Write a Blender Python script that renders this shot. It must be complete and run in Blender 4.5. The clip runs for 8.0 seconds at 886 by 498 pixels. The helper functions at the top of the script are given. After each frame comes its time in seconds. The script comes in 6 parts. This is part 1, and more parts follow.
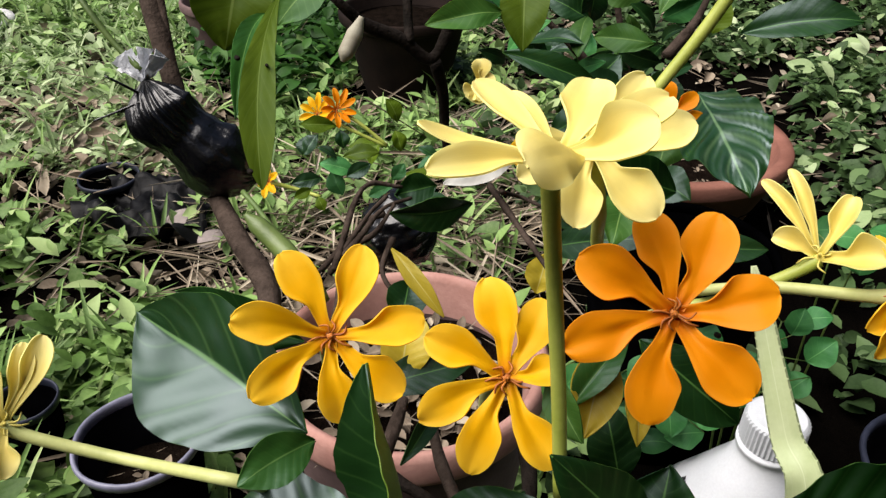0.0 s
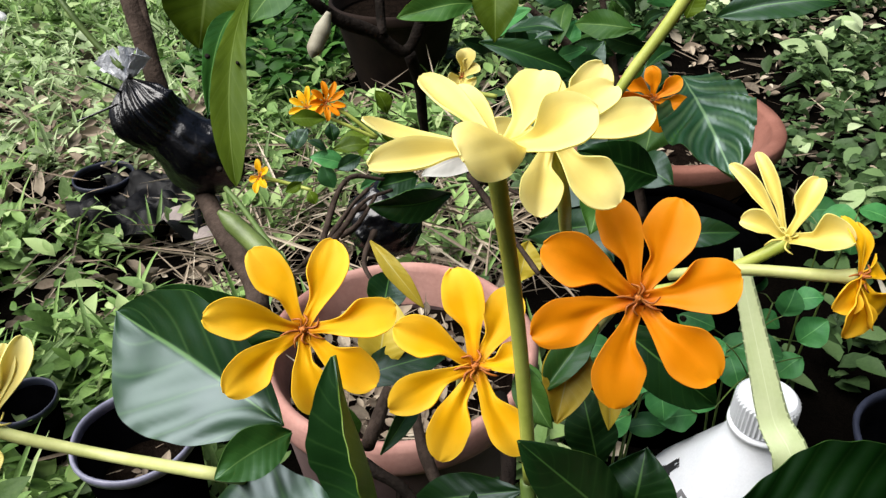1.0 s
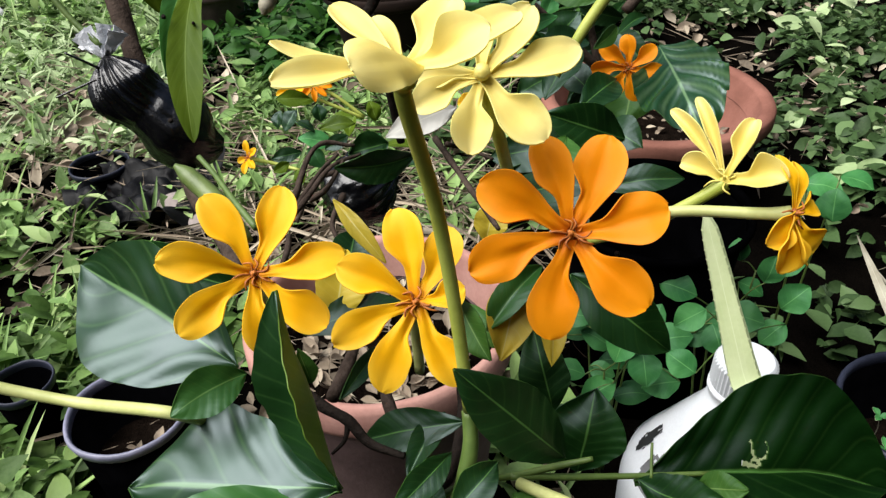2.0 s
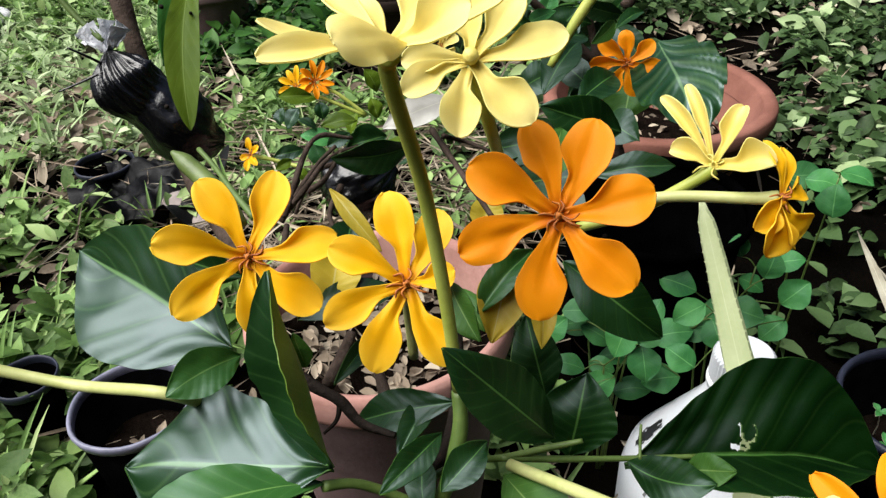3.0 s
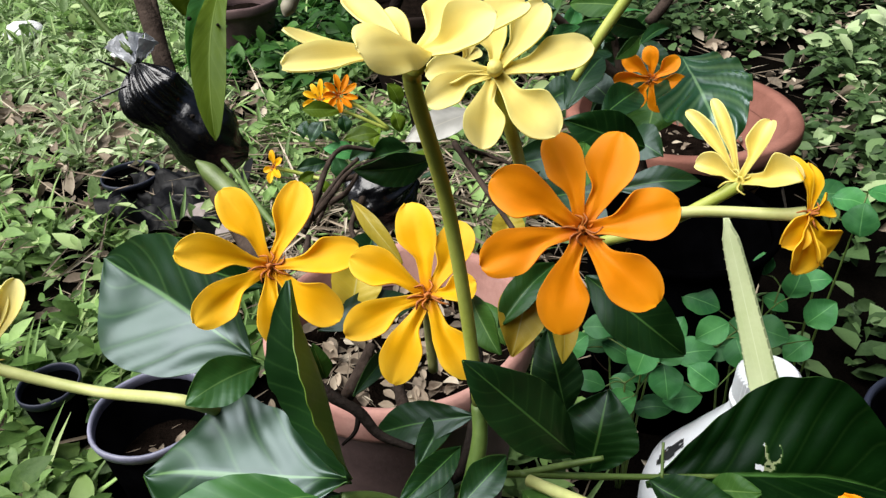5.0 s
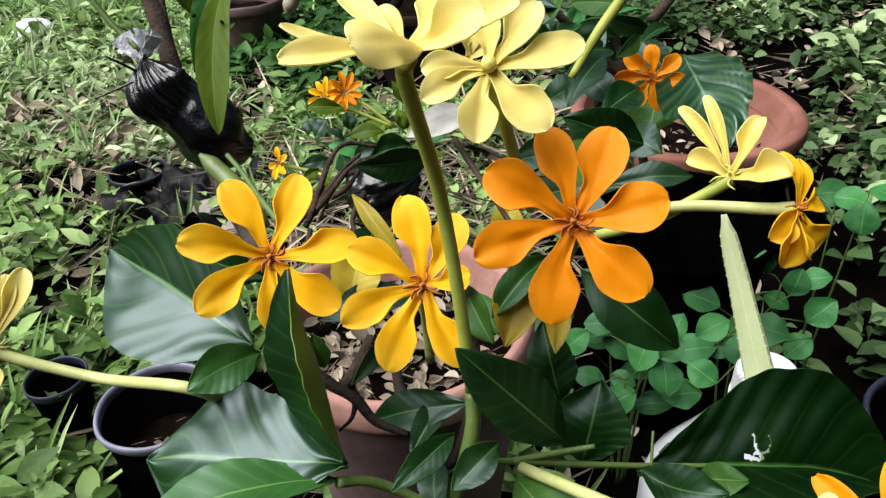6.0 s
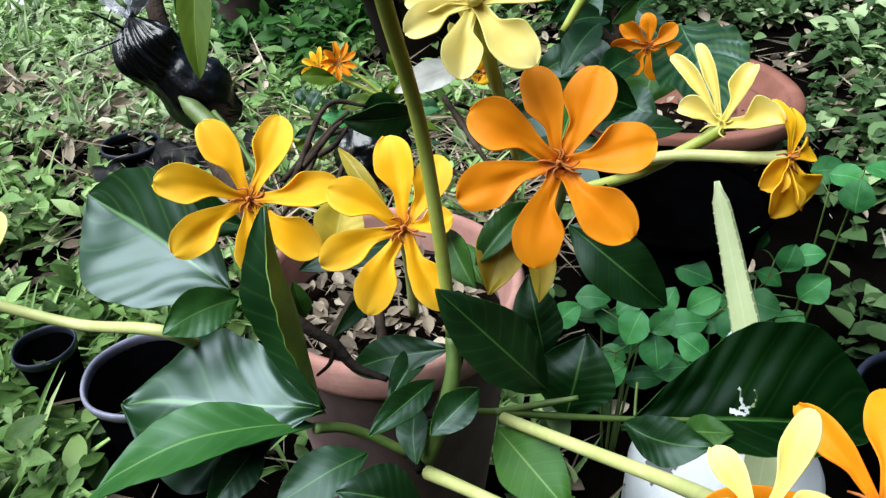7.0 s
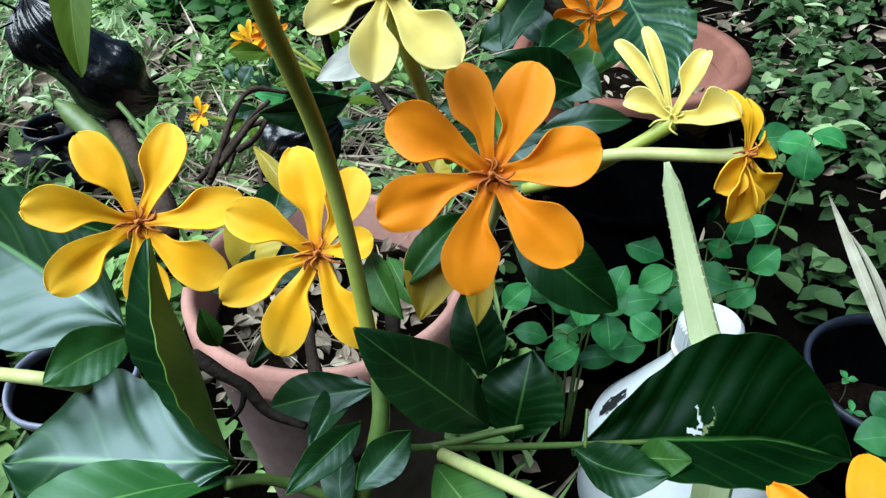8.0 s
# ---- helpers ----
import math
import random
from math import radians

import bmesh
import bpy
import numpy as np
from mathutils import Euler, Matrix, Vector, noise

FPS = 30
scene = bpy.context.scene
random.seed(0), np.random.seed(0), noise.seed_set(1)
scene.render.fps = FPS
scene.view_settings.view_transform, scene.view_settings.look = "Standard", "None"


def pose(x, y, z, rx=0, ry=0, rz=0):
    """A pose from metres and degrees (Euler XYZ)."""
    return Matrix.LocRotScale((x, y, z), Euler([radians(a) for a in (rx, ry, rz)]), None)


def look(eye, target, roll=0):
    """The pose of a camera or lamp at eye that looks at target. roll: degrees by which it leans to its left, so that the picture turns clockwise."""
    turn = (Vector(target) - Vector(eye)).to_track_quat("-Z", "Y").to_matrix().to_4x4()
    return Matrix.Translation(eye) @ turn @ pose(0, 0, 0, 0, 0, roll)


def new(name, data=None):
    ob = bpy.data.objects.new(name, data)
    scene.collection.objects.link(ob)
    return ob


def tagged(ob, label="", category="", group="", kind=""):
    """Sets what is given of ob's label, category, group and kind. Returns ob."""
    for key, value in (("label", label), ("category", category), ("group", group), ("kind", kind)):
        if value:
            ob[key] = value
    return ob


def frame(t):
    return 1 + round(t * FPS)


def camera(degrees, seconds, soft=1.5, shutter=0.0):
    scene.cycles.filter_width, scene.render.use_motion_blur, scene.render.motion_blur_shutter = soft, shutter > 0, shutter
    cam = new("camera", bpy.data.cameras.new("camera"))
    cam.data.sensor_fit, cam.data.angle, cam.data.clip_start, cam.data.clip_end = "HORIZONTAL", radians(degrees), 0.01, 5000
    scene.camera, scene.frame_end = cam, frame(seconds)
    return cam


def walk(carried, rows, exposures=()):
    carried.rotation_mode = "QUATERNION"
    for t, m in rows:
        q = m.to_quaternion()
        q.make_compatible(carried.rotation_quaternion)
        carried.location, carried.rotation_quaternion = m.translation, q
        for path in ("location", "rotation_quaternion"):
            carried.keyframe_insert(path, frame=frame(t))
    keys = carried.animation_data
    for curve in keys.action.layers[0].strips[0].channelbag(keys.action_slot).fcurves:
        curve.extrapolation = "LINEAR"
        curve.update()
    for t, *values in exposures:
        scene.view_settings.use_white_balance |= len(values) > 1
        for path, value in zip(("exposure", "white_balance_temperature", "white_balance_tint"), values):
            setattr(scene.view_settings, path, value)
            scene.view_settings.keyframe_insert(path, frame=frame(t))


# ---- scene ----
cam = camera(61.4, 8.0, soft=1.35)
PATH = [
    (0, (0, 0, 0.8), (0, 0.3316, 0.5763), -0.00),
    (0.5, (0.0065, 0.0018, 0.8077), (0.0066, 0.3328, 0.5831), -0.70),
    (1, (0.013, -0.0027, 0.8025), (0.0118, 0.3257, 0.5742), -1.63),
    (1.5, (0.0293, -0.0118, 0.7989), (0.0251, 0.315, 0.5684), -3.16),
    (2, (0.0374, -0.0225, 0.7918), (0.0326, 0.3032, 0.5596), -3.08),
    (3.5, (0.0437, -0.031, 0.7877), (0.0305, 0.2972, 0.5594), -4.29),
    (4, (0.0433, -0.0297, 0.7987), (0.0229, 0.302, 0.5761), -5.59),
    (5.5, (0.0424, -0.0321, 0.7818), (0.0248, 0.2986, 0.5574), -2.89),
    (6, (0.0473, -0.0382, 0.7877), (0.0255, 0.2924, 0.5635), -3.61),
    (6.5, (0.0494, -0.0383, 0.7906), (0.0255, 0.2926, 0.5672), -4.31),
    (7, (0.0523, -0.042, 0.7696), (0.0322, 0.2844, 0.5391), -2.64),
    (7.2, (0.0584, -0.0355, 0.7641), (0.0426, 0.2862, 0.5269), -2.07),
    (7.3, (0.062, -0.035, 0.764), (0.0413, 0.3685, 0.4698), -3.2),
    (7.5, (0.0761, -0.0162, 0.7749), (0.062, 0.3052, 0.5371), -5.56),
    (7.6, (0.0835, -0.0105, 0.779), (0.0705, 0.3898, 0.48), -5.6),
    (7.7, (0.0885, -0.0045, 0.781), (0.0825, 0.3945, 0.4795), -5.9),
    (7.8, (0.0862, -0.0017, 0.7781), (0.0802, 0.3158, 0.5349), -6.26),
    (7.9, (0.076, -0.002, 0.771), (0.076, 0.3935, 0.465), -3.8),
    (8, (0.0626, -0.0006, 0.7651), (0.0664, 0.3143, 0.5186), -2.23),
]
# stops, kelvin and tint: the picture opens darker and warmer, and turns cooler at the end
EXPOSURES = [(0.0, 0.5, 6750, 13), (0.6, 0.68, 6600, 11), (2.0, 0.68, 6500, 10), (6.5, 0.68, 6400, 9), (7.0, 0.76, 5900, 4), (7.5, 0.78, 5650, 1), (8.0, 0.74, 5400, -3)]
walk(cam, [(t, look(eye, target, roll)) for t, eye, target, roll in PATH], EXPOSURES)

# ---- world, sun, exposure ----
world = bpy.data.worlds.new("sky")
scene.world = world
world.use_nodes = True
wn, wl = world.node_tree.nodes, world.node_tree.links
sky = wn.new("ShaderNodeTexSky")
sky.sky_type, sky.sun_disc = "NISHITA", False
sky.sun_elevation, sky.sun_rotation = radians(60), radians(256)
sky.air_density, sky.dust_density, sky.ozone_density = 1.0, 4.0, 1.0
wl.new(sky.outputs["Color"], wn["Background"].inputs["Color"])
wn["Background"].inputs["Strength"].default_value = 0.06
sun_data = bpy.data.lights.new("sun", "SUN")
sun_data.energy, sun_data.angle, sun_data.color = 5.0, radians(58), (1.0, 0.99, 0.965)
sun = new("sun", sun_data)
sun.matrix_world = look((-0.55, -0.14, 1.0), (0, 0, 0))

# ---- materials ----
def nodes_of(name):
    m = bpy.data.materials.new(name)
    m.use_nodes = True
    return m, m.node_tree.nodes, m.node_tree.links, m.node_tree.nodes["Principled BSDF"]


def noise_node(n, l, scale, detail=4, coord="Object", rough=0.6):
    tc = n.new("ShaderNodeTexCoord")
    t = n.new("ShaderNodeTexNoise")
    t.inputs["Scale"].default_value, t.inputs["Detail"].default_value = scale, detail
    t.inputs["Roughness"].default_value = rough
    l.new(tc.outputs[coord], t.inputs["Vector"])
    return t.outputs["Fac"]


def ramp_node(n, l, fac, stops):
    r = n.new("ShaderNodeValToRGB")
    while len(r.color_ramp.elements) < len(stops):
        r.color_ramp.elements.new(0.5)
    for e, (p, c) in zip(r.color_ramp.elements, stops):
        e.position, e.color = p, (*c, 1) if len(c) == 3 else c
    l.new(fac, r.inputs["Fac"])
    return r.outputs["Color"]


def mixed(n, l, fac, a, b, kind="MIX"):
    m = n.new("ShaderNodeMix")
    m.data_type, m.blend_type = "RGBA", kind
    for s, v in (("Factor", fac), ("A", a), ("B", b)):
        i = [k for k in m.inputs if k.name == s and k.type in (("VALUE",) if s == "Factor" else ("RGBA",))][0]
        if hasattr(v, "is_linked"):
            l.new(v, i)
        else:
            i.default_value = v if s == "Factor" else (*v, 1)
    return [o for o in m.outputs if o.type == "RGBA"][0]


def bumped(n, l, p, height, strength=0.3, dist=0.001):
    b = n.new("ShaderNodeBump")
    b.inputs["Strength"].default_value, b.inputs["Distance"].default_value = strength, dist
    l.new(height, b.inputs["Height"])
    l.new(b.outputs["Normal"], p.inputs["Normal"])


def math_node(n, l, op, *vals):
    m = n.new("ShaderNodeMath")
    m.operation = op
    for i, v in enumerate(vals):
        if hasattr(v, "is_linked"):
            l.new(v, m.inputs[i])
        else:
            m.inputs[i].default_value = v
    return m.outputs[0]


def spread(n, l, col, low, high, island=False):
    """Vary the value of a colour from piece to piece."""
    if island:
        f = n.new("ShaderNodeNewGeometry").outputs["Random Per Island"]
    else:
        f = n.new("ShaderNodeObjectInfo").outputs["Random"]
    h = n.new("ShaderNodeHueSaturation")
    l.new(col, h.inputs["Color"])
    mr = n.new("ShaderNodeMapRange")
    mr.inputs["To Min"].default_value, mr.inputs["To Max"].default_value = low, high
    l.new(f, mr.inputs["Value"])
    l.new(mr.outputs[0], h.inputs["Value"])
    return h.outputs["Color"]


def through_light(n, l, p, col, amount):
    """Let part of the light through a thin leaf or petal."""
    t = n.new("ShaderNodeBsdfTranslucent")
    if hasattr(col, "is_linked"):
        l.new(col, t.inputs["Color"])
    else:
        t.inputs["Color"].default_value = (*col, 1)
    m = n.new("ShaderNodeMixShader")
    m.inputs[0].default_value = amount
    out = n["Material Output"]
    l.new(p.outputs[0], m.inputs[1])
    l.new(t.outputs[0], m.inputs[2])
    l.new(m.outputs[0], out.inputs["Surface"])


def leaf_material(name, dark, light, vein, rough=0.33, veins=9, lets=0.15, vary=(0.75, 1.25), relief=0.09, gloss=0.4, ribs=0.13):
    m, n, l, p = nodes_of(name)
    p.inputs["Specular IOR Level"].default_value = gloss
    p.inputs["Specular Tint"].default_value = (0.78, 0.93, 1.0, 1)
    uv = n.new("ShaderNodeUVMap")
    sep = n.new("ShaderNodeSeparateXYZ")
    l.new(uv.outputs[0], sep.inputs[0])
    u, v = sep.outputs[0], sep.outputs[1]
    av = math_node(n, l, "ABSOLUTE", math_node(n, l, "SUBTRACT", v, 0.5))
    ph = math_node(n, l, "FRACT", math_node(n, l, "SUBTRACT", math_node(n, l, "MULTIPLY", u, float(veins)), math_node(n, l, "MULTIPLY", av, 3.2)))
    lat = math_node(n, l, "ABSOLUTE", math_node(n, l, "SUBTRACT", ph, 0.5))
    latm = n.new("ShaderNodeMapRange")
    latm.inputs["From Min"].default_value, latm.inputs["From Max"].default_value = 0.09, 0.0
    l.new(lat, latm.inputs["Value"])
    mid = n.new("ShaderNodeMapRange")
    mid.inputs["From Min"].default_value, mid.inputs["From Max"].default_value = 0.022, 0.008
    l.new(av, mid.inputs["Value"])
    big = noise_node(n, l, 28, 3)
    fine = noise_node(n, l, 380, 3)
    col = ramp_node(n, l, big, [(0.3, dark), (0.7, light)])
    col = mixed(n, l, math_node(n, l, "MULTIPLY", fine, 0.22), col, [c * 0.5 for c in dark])
    col = mixed(n, l, math_node(n, l, "MULTIPLY", latm.outputs[0], ribs), col, vein)
    col = mixed(n, l, math_node(n, l, "MULTIPLY", mid.outputs[0], 0.8), col, vein)
    col = spread(n, l, col, *vary)
    l.new(col, p.inputs["Base Color"])
    rr = n.new("ShaderNodeMapRange")
    rr.inputs["To Min"].default_value, rr.inputs["To Max"].default_value = rough - 0.08, rough + 0.14
    l.new(big, rr.inputs["Value"])
    l.new(rr.outputs[0], p.inputs["Roughness"])
    h = math_node(n, l, "ADD", math_node(n, l, "MULTIPLY", lat, 1.0), math_node(n, l, "MULTIPLY", fine, 0.35))
    bumped(n, l, p, h, relief, 0.0012)
    through_light(n, l, p, col, lets)
    return m


def petal_material(name, base, tip, heart, lets=0.4):
    m, n, l, p = nodes_of(name)
    uv = n.new("ShaderNodeUVMap")
    sep = n.new("ShaderNodeSeparateXYZ")
    l.new(uv.outputs[0], sep.inputs[0])
    u, v = sep.outputs[0], sep.outputs[1]
    col = ramp_node(n, l, u, [(0.0, heart), (0.22, base), (0.62, base), (1.0, tip)])
    cmb = n.new("ShaderNodeCombineXYZ")
    l.new(math_node(n, l, "MULTIPLY", u, 1.2), cmb.inputs[0])
    l.new(math_node(n, l, "MULTIPLY", v, 26.0), cmb.inputs[1])
    st = n.new("ShaderNodeTexNoise")
    st.inputs["Scale"].default_value, st.inputs["Detail"].default_value = 1.0, 4
    l.new(cmb.outputs[0], st.inputs["Vector"])
    blot = noise_node(n, l, 120, 4)
    col = mixed(n, l, math_node(n, l, "MULTIPLY", st.outputs["Fac"], 0.22), col, [c * 0.72 for c in base])
    col = mixed(n, l, ramp_node(n, l, blot, [(0.52, (0, 0, 0)), (0.75, (0.35, 0.35, 0.35))]), col, [c * 0.8 for c in base])
    rim = n.new("ShaderNodeMapRange")
    rim.inputs["From Min"].default_value, rim.inputs["From Max"].default_value = 0.34, 0.5
    l.new(math_node(n, l, "ABSOLUTE", math_node(n, l, "SUBTRACT", v, 0.5)), rim.inputs["Value"])
    col = mixed(n, l, math_node(n, l, "MULTIPLY", rim.outputs[0], 0.4), col, [min(0.92, c * 1.12 + 0.03) for c in tip])
    col = spread(n, l, col, 0.92, 1.05)
    l.new(col, p.inputs["Base Color"])
    p.inputs["Roughness"].default_value = 0.48
    p.inputs["Specular IOR Level"].default_value = 0.17
    bumped(n, l, p, math_node(n, l, "ADD", st.outputs["Fac"], blot), 0.1, 0.0006)
    through_light(n, l, p, col, lets)
    return m


def plain_material(name, a, b, scale=40, rough=0.6, relief=0.3, depth=0.002, vary=None, island=False, lets=0.0, fine=400, metal=0.0, gloss=0.5):
    m, n, l, p = nodes_of(name)
    f = noise_node(n, l, scale, 5)
    g = noise_node(n, l, fine, 3)
    col = ramp_node(n, l, f, [(0.3, a), (0.7, b)])
    col = mixed(n, l, math_node(n, l, "MULTIPLY", g, 0.35), col, [c * 0.55 for c in a])
    if vary:
        col = spread(n, l, col, *vary, island=island)
    l.new(col, p.inputs["Base Color"])
    p.inputs["Roughness"].default_value = rough
    p.inputs["Metallic"].default_value = metal
    p.inputs["Specular IOR Level"].default_value = gloss
    bumped(n, l, p, math_node(n, l, "ADD", f, math_node(n, l, "MULTIPLY", g, 0.5)), relief, depth)
    if lets:
        through_light(n, l, p, col, lets)
    return m


def many_material(name, stops, rough=0.5, lets=0.25, gloss=0.18):
    """For what nobody could count: the colour runs over the stops from piece to piece."""
    m, n, l, p = nodes_of(name)
    isl = n.new("ShaderNodeNewGeometry").outputs["Random Per Island"]
    col = ramp_node(n, l, isl, stops)
    big = noise_node(n, l, 5, 3)
    fine = noise_node(n, l, 160, 3)
    col = mixed(n, l, math_node(n, l, "MULTIPLY", big, 0.35), col, [c * 0.5 for c in stops[0][1]])
    col = mixed(n, l, math_node(n, l, "MULTIPLY", fine, 0.25), col, [min(1, c * 1.5) for c in stops[-1][1]])
    l.new(col, p.inputs["Base Color"])
    p.inputs["Roughness"].default_value = rough
    p.inputs["Specular IOR Level"].default_value = gloss
    bumped(n, l, p, fine, 0.3, 0.002)
    if lets:
        through_light(n, l, p, col, lets)
    return m


LEAF = leaf_material("gardenia leaf", (0.003, 0.02, 0.002), (0.008, 0.042, 0.004), (0.07, 0.17, 0.035), rough=0.42, gloss=0.5, relief=0.08)
LEAF_BIG = leaf_material("broad gardenia leaf", (0.003, 0.02, 0.003), (0.008, 0.042, 0.006), (0.1, 0.2, 0.06), rough=0.37, gloss=0.78, relief=0.09, ribs=0.2, veins=5, vary=(0.9, 1.1))
# Darker, duller copy of the gardenia leaf, with shade put into its green.
LEAF_SHADE = leaf_material("gardenia leaf with shade in its colour", (0.0015, 0.012, 0.001), (0.004, 0.026, 0.002), (0.06, 0.16, 0.03), rough=0.45, gloss=0.14, relief=0.25, ribs=0.1, veins=9)
LEAF_RIBBED = leaf_material("ribbed gardenia leaf", (0.005, 0.034, 0.006), (0.014, 0.07, 0.012), (0.16, 0.28, 0.12), rough=0.34, gloss=1.0, relief=0.3, ribs=0.4, veins=5)
LEAF_MID = leaf_material("fresh gardenia leaf", (0.02, 0.09, 0.012), (0.045, 0.15, 0.022), (0.14, 0.28, 0.07), rough=0.4, lets=0.25, gloss=0.5)
LEAF_UNDER = leaf_material("gardenia leaf underside", (0.028, 0.09, 0.012), (0.06, 0.145, 0.02), (0.16, 0.27, 0.07), rough=0.5, lets=0.25, gloss=0.25)
LEAF_BRIGHT = leaf_material("young gardenia leaf", (0.085, 0.15, 0.008), (0.14, 0.22, 0.014), (0.26, 0.36, 0.08), rough=0.45, lets=0.5, gloss=0.2)
LEAF_FRESH = leaf_material("pale leaf underside", (0.13, 0.23, 0.03), (0.2, 0.32, 0.05), (0.3, 0.4, 0.1), rough=0.45, lets=0.35, gloss=0.3)
LEAF_YELLOW = leaf_material("yellowing leaf", (0.38, 0.3, 0.02), (0.6, 0.45, 0.04), (0.5, 0.46, 0.16), rough=0.5, lets=0.25)
LEAF_DEAD = leaf_material("dry grey leaf", (0.24, 0.21, 0.15), (0.42, 0.4, 0.31), (0.5, 0.47, 0.38), rough=0.7, lets=0.1)
LEAF_SILVER = leaf_material("bleached papery leaf", (0.45, 0.44, 0.4), (0.68, 0.67, 0.62), (0.6, 0.58, 0.5), rough=0.7, lets=0.2, vary=(0.95, 1.05))
WEED_LEAF = leaf_material("broad weed leaf", (0.018, 0.105, 0.026), (0.055, 0.2, 0.05), (0.1, 0.27, 0.08), rough=0.5, veins=6, lets=0.2, relief=0.1, gloss=0.3, vary=(0.55, 1.5))
BLADE = leaf_material("toothed succulent leaf", (0.46, 0.54, 0.27), (0.58, 0.64, 0.38), (0.6, 0.66, 0.42), rough=0.45, veins=2, lets=0.2, vary=(1.0, 1.05))
ORANGE = petal_material("orange petal", (0.88, 0.305, 0.002), (0.9, 0.35, 0.006), (0.6, 0.1, 0.003))
GOLD = petal_material("golden petal", (0.9, 0.5, 0.005), (0.92, 0.6, 0.04), (0.7, 0.22, 0.004))
LEMON = petal_material("lemon petal", (0.9, 0.77, 0.24), (0.92, 0.83, 0.36), (0.76, 0.6, 0.08))
CREAM = petal_material("cream petal", (0.78, 0.64, 0.16), (0.86, 0.76, 0.3), (0.5, 0.42, 0.06), lets=0.3)
HEART = plain_material("flower centre", (0.26, 0.06, 0.01), (0.5, 0.17, 0.015), 300, 0.6, 0.4, 0.001)
STYLE = plain_material("flower style", (0.55, 0.45, 0.09), (0.7, 0.6, 0.16), 300, 0.5, 0.3, 0.001)
TUBE = plain_material("flower tube", (0.3, 0.36, 0.05), (0.46, 0.5, 0.11), 60, 0.5, 0.2, 0.0008, lets=0.1)
TUBE_PALE = plain_material("pale flower tube", (0.4, 0.44, 0.14), (0.58, 0.6, 0.25), 60, 0.5, 0.2, 0.0008, lets=0.1)
STEM_GREEN = plain_material("green stem", (0.05, 0.095, 0.014), (0.11, 0.17, 0.035), 80, 0.55, 0.4, 0.001)
BUD = plain_material("dull green bud", (0.06, 0.1, 0.02), (0.13, 0.18, 0.045), 70, 0.5, 0.3, 0.001)
BARK = plain_material("grey brown bark", (0.025, 0.018, 0.014), (0.085, 0.062, 0.05), 70, 0.8, 0.8, 0.003, gloss=0.04)
BARK_DARK = plain_material("dark bark", (0.006, 0.005, 0.004), (0.026, 0.02, 0.017), 70, 0.8, 0.8, 0.003, gloss=0.04)
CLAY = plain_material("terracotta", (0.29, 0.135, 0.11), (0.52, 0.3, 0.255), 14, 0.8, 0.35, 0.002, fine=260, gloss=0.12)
# Grey terracotta; on the front pot it paints the shade below the rim.
CLAY_GREY = plain_material("dark grey terracotta", (0.07, 0.045, 0.045), (0.2, 0.135, 0.13), 9, 0.85, 0.4, 0.002, fine=200, gloss=0.1)
# Terracotta darkened to hold the deep shade below the branches.
CLAY_SHADED = plain_material("terracotta with shade in its colour", (0.005, 0.0035, 0.003), (0.02, 0.012, 0.009), 8, 0.85, 0.45, 0.003, fine=220, gloss=0.1)
CLAY_OLD = plain_material("weathered terracotta", (0.13, 0.052, 0.037), (0.31, 0.14, 0.105), 6, 0.85, 0.45, 0.003, fine=220, gloss=0.12)
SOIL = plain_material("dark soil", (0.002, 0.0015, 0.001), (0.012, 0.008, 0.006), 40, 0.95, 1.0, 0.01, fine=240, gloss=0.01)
# Earth coloured near black, so the deep shade under plants is in it.
GROUND = plain_material("earth with shade in its colour", (0.0005, 0.0004, 0.0003), (0.0026, 0.002, 0.0015), 6, 0.95, 1.0, 0.015, fine=90, gloss=0.01)
BLACK_PLASTIC = plain_material("black plastic film", (0.001, 0.001, 0.0015), (0.003, 0.003, 0.004), 60, 0.24, 0.25, 0.003, gloss=0.55)
DULL_FILM = plain_material("dusty black film", (0.001, 0.001, 0.0012), (0.004, 0.004, 0.005), 40, 0.5, 0.3, 0.003, gloss=0.12)
# Blacker than pot plastic: the deep shade around the pots is coloured in.
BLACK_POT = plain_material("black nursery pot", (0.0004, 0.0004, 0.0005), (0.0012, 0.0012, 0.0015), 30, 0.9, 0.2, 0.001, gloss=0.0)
POT_RIM = plain_material("worn bluish pot rim", (0.1, 0.105, 0.15), (0.22, 0.22, 0.3), 30, 0.45, 0.2, 0.001)
WHITE_STONE = plain_material("pale stone", (0.5, 0.5, 0.5), (0.75, 0.75, 0.76), 25, 0.8, 0.4, 0.004)
RIM_BLUE = plain_material("bluish black rim", (0.01, 0.012, 0.022), (0.022, 0.026, 0.045), 30, 0.5, 0.2, 0.001, gloss=0.3)
WHITE_PLASTIC = plain_material("white plastic", (0.74, 0.77, 0.82), (0.84, 0.86, 0.9), 20, 0.38, 0.12, 0.001)
CAP_WHITE = plain_material("white ribbed cap", (0.55, 0.57, 0.6), (0.65, 0.68, 0.71), 40, 0.4, 0.15, 0.001)
INK = plain_material("black print", (0.012, 0.012, 0.014), (0.03, 0.03, 0.035), 60, 0.5, 0.1, 0.001)
INK_GREY = plain_material("grey print", (0.13, 0.13, 0.14), (0.22, 0.22, 0.23), 60, 0.5, 0.1, 0.001)
FILM = plain_material("clear crumpled film", (0.62, 0.64, 0.68), (0.82, 0.84, 0.88), 90, 0.25, 0.6, 0.003, lets=0.15)
STONE = plain_material("grey pink stone", (0.2, 0.17, 0.16), (0.36, 0.31, 0.29), 25, 0.9, 0.6, 0.004, gloss=0.04)
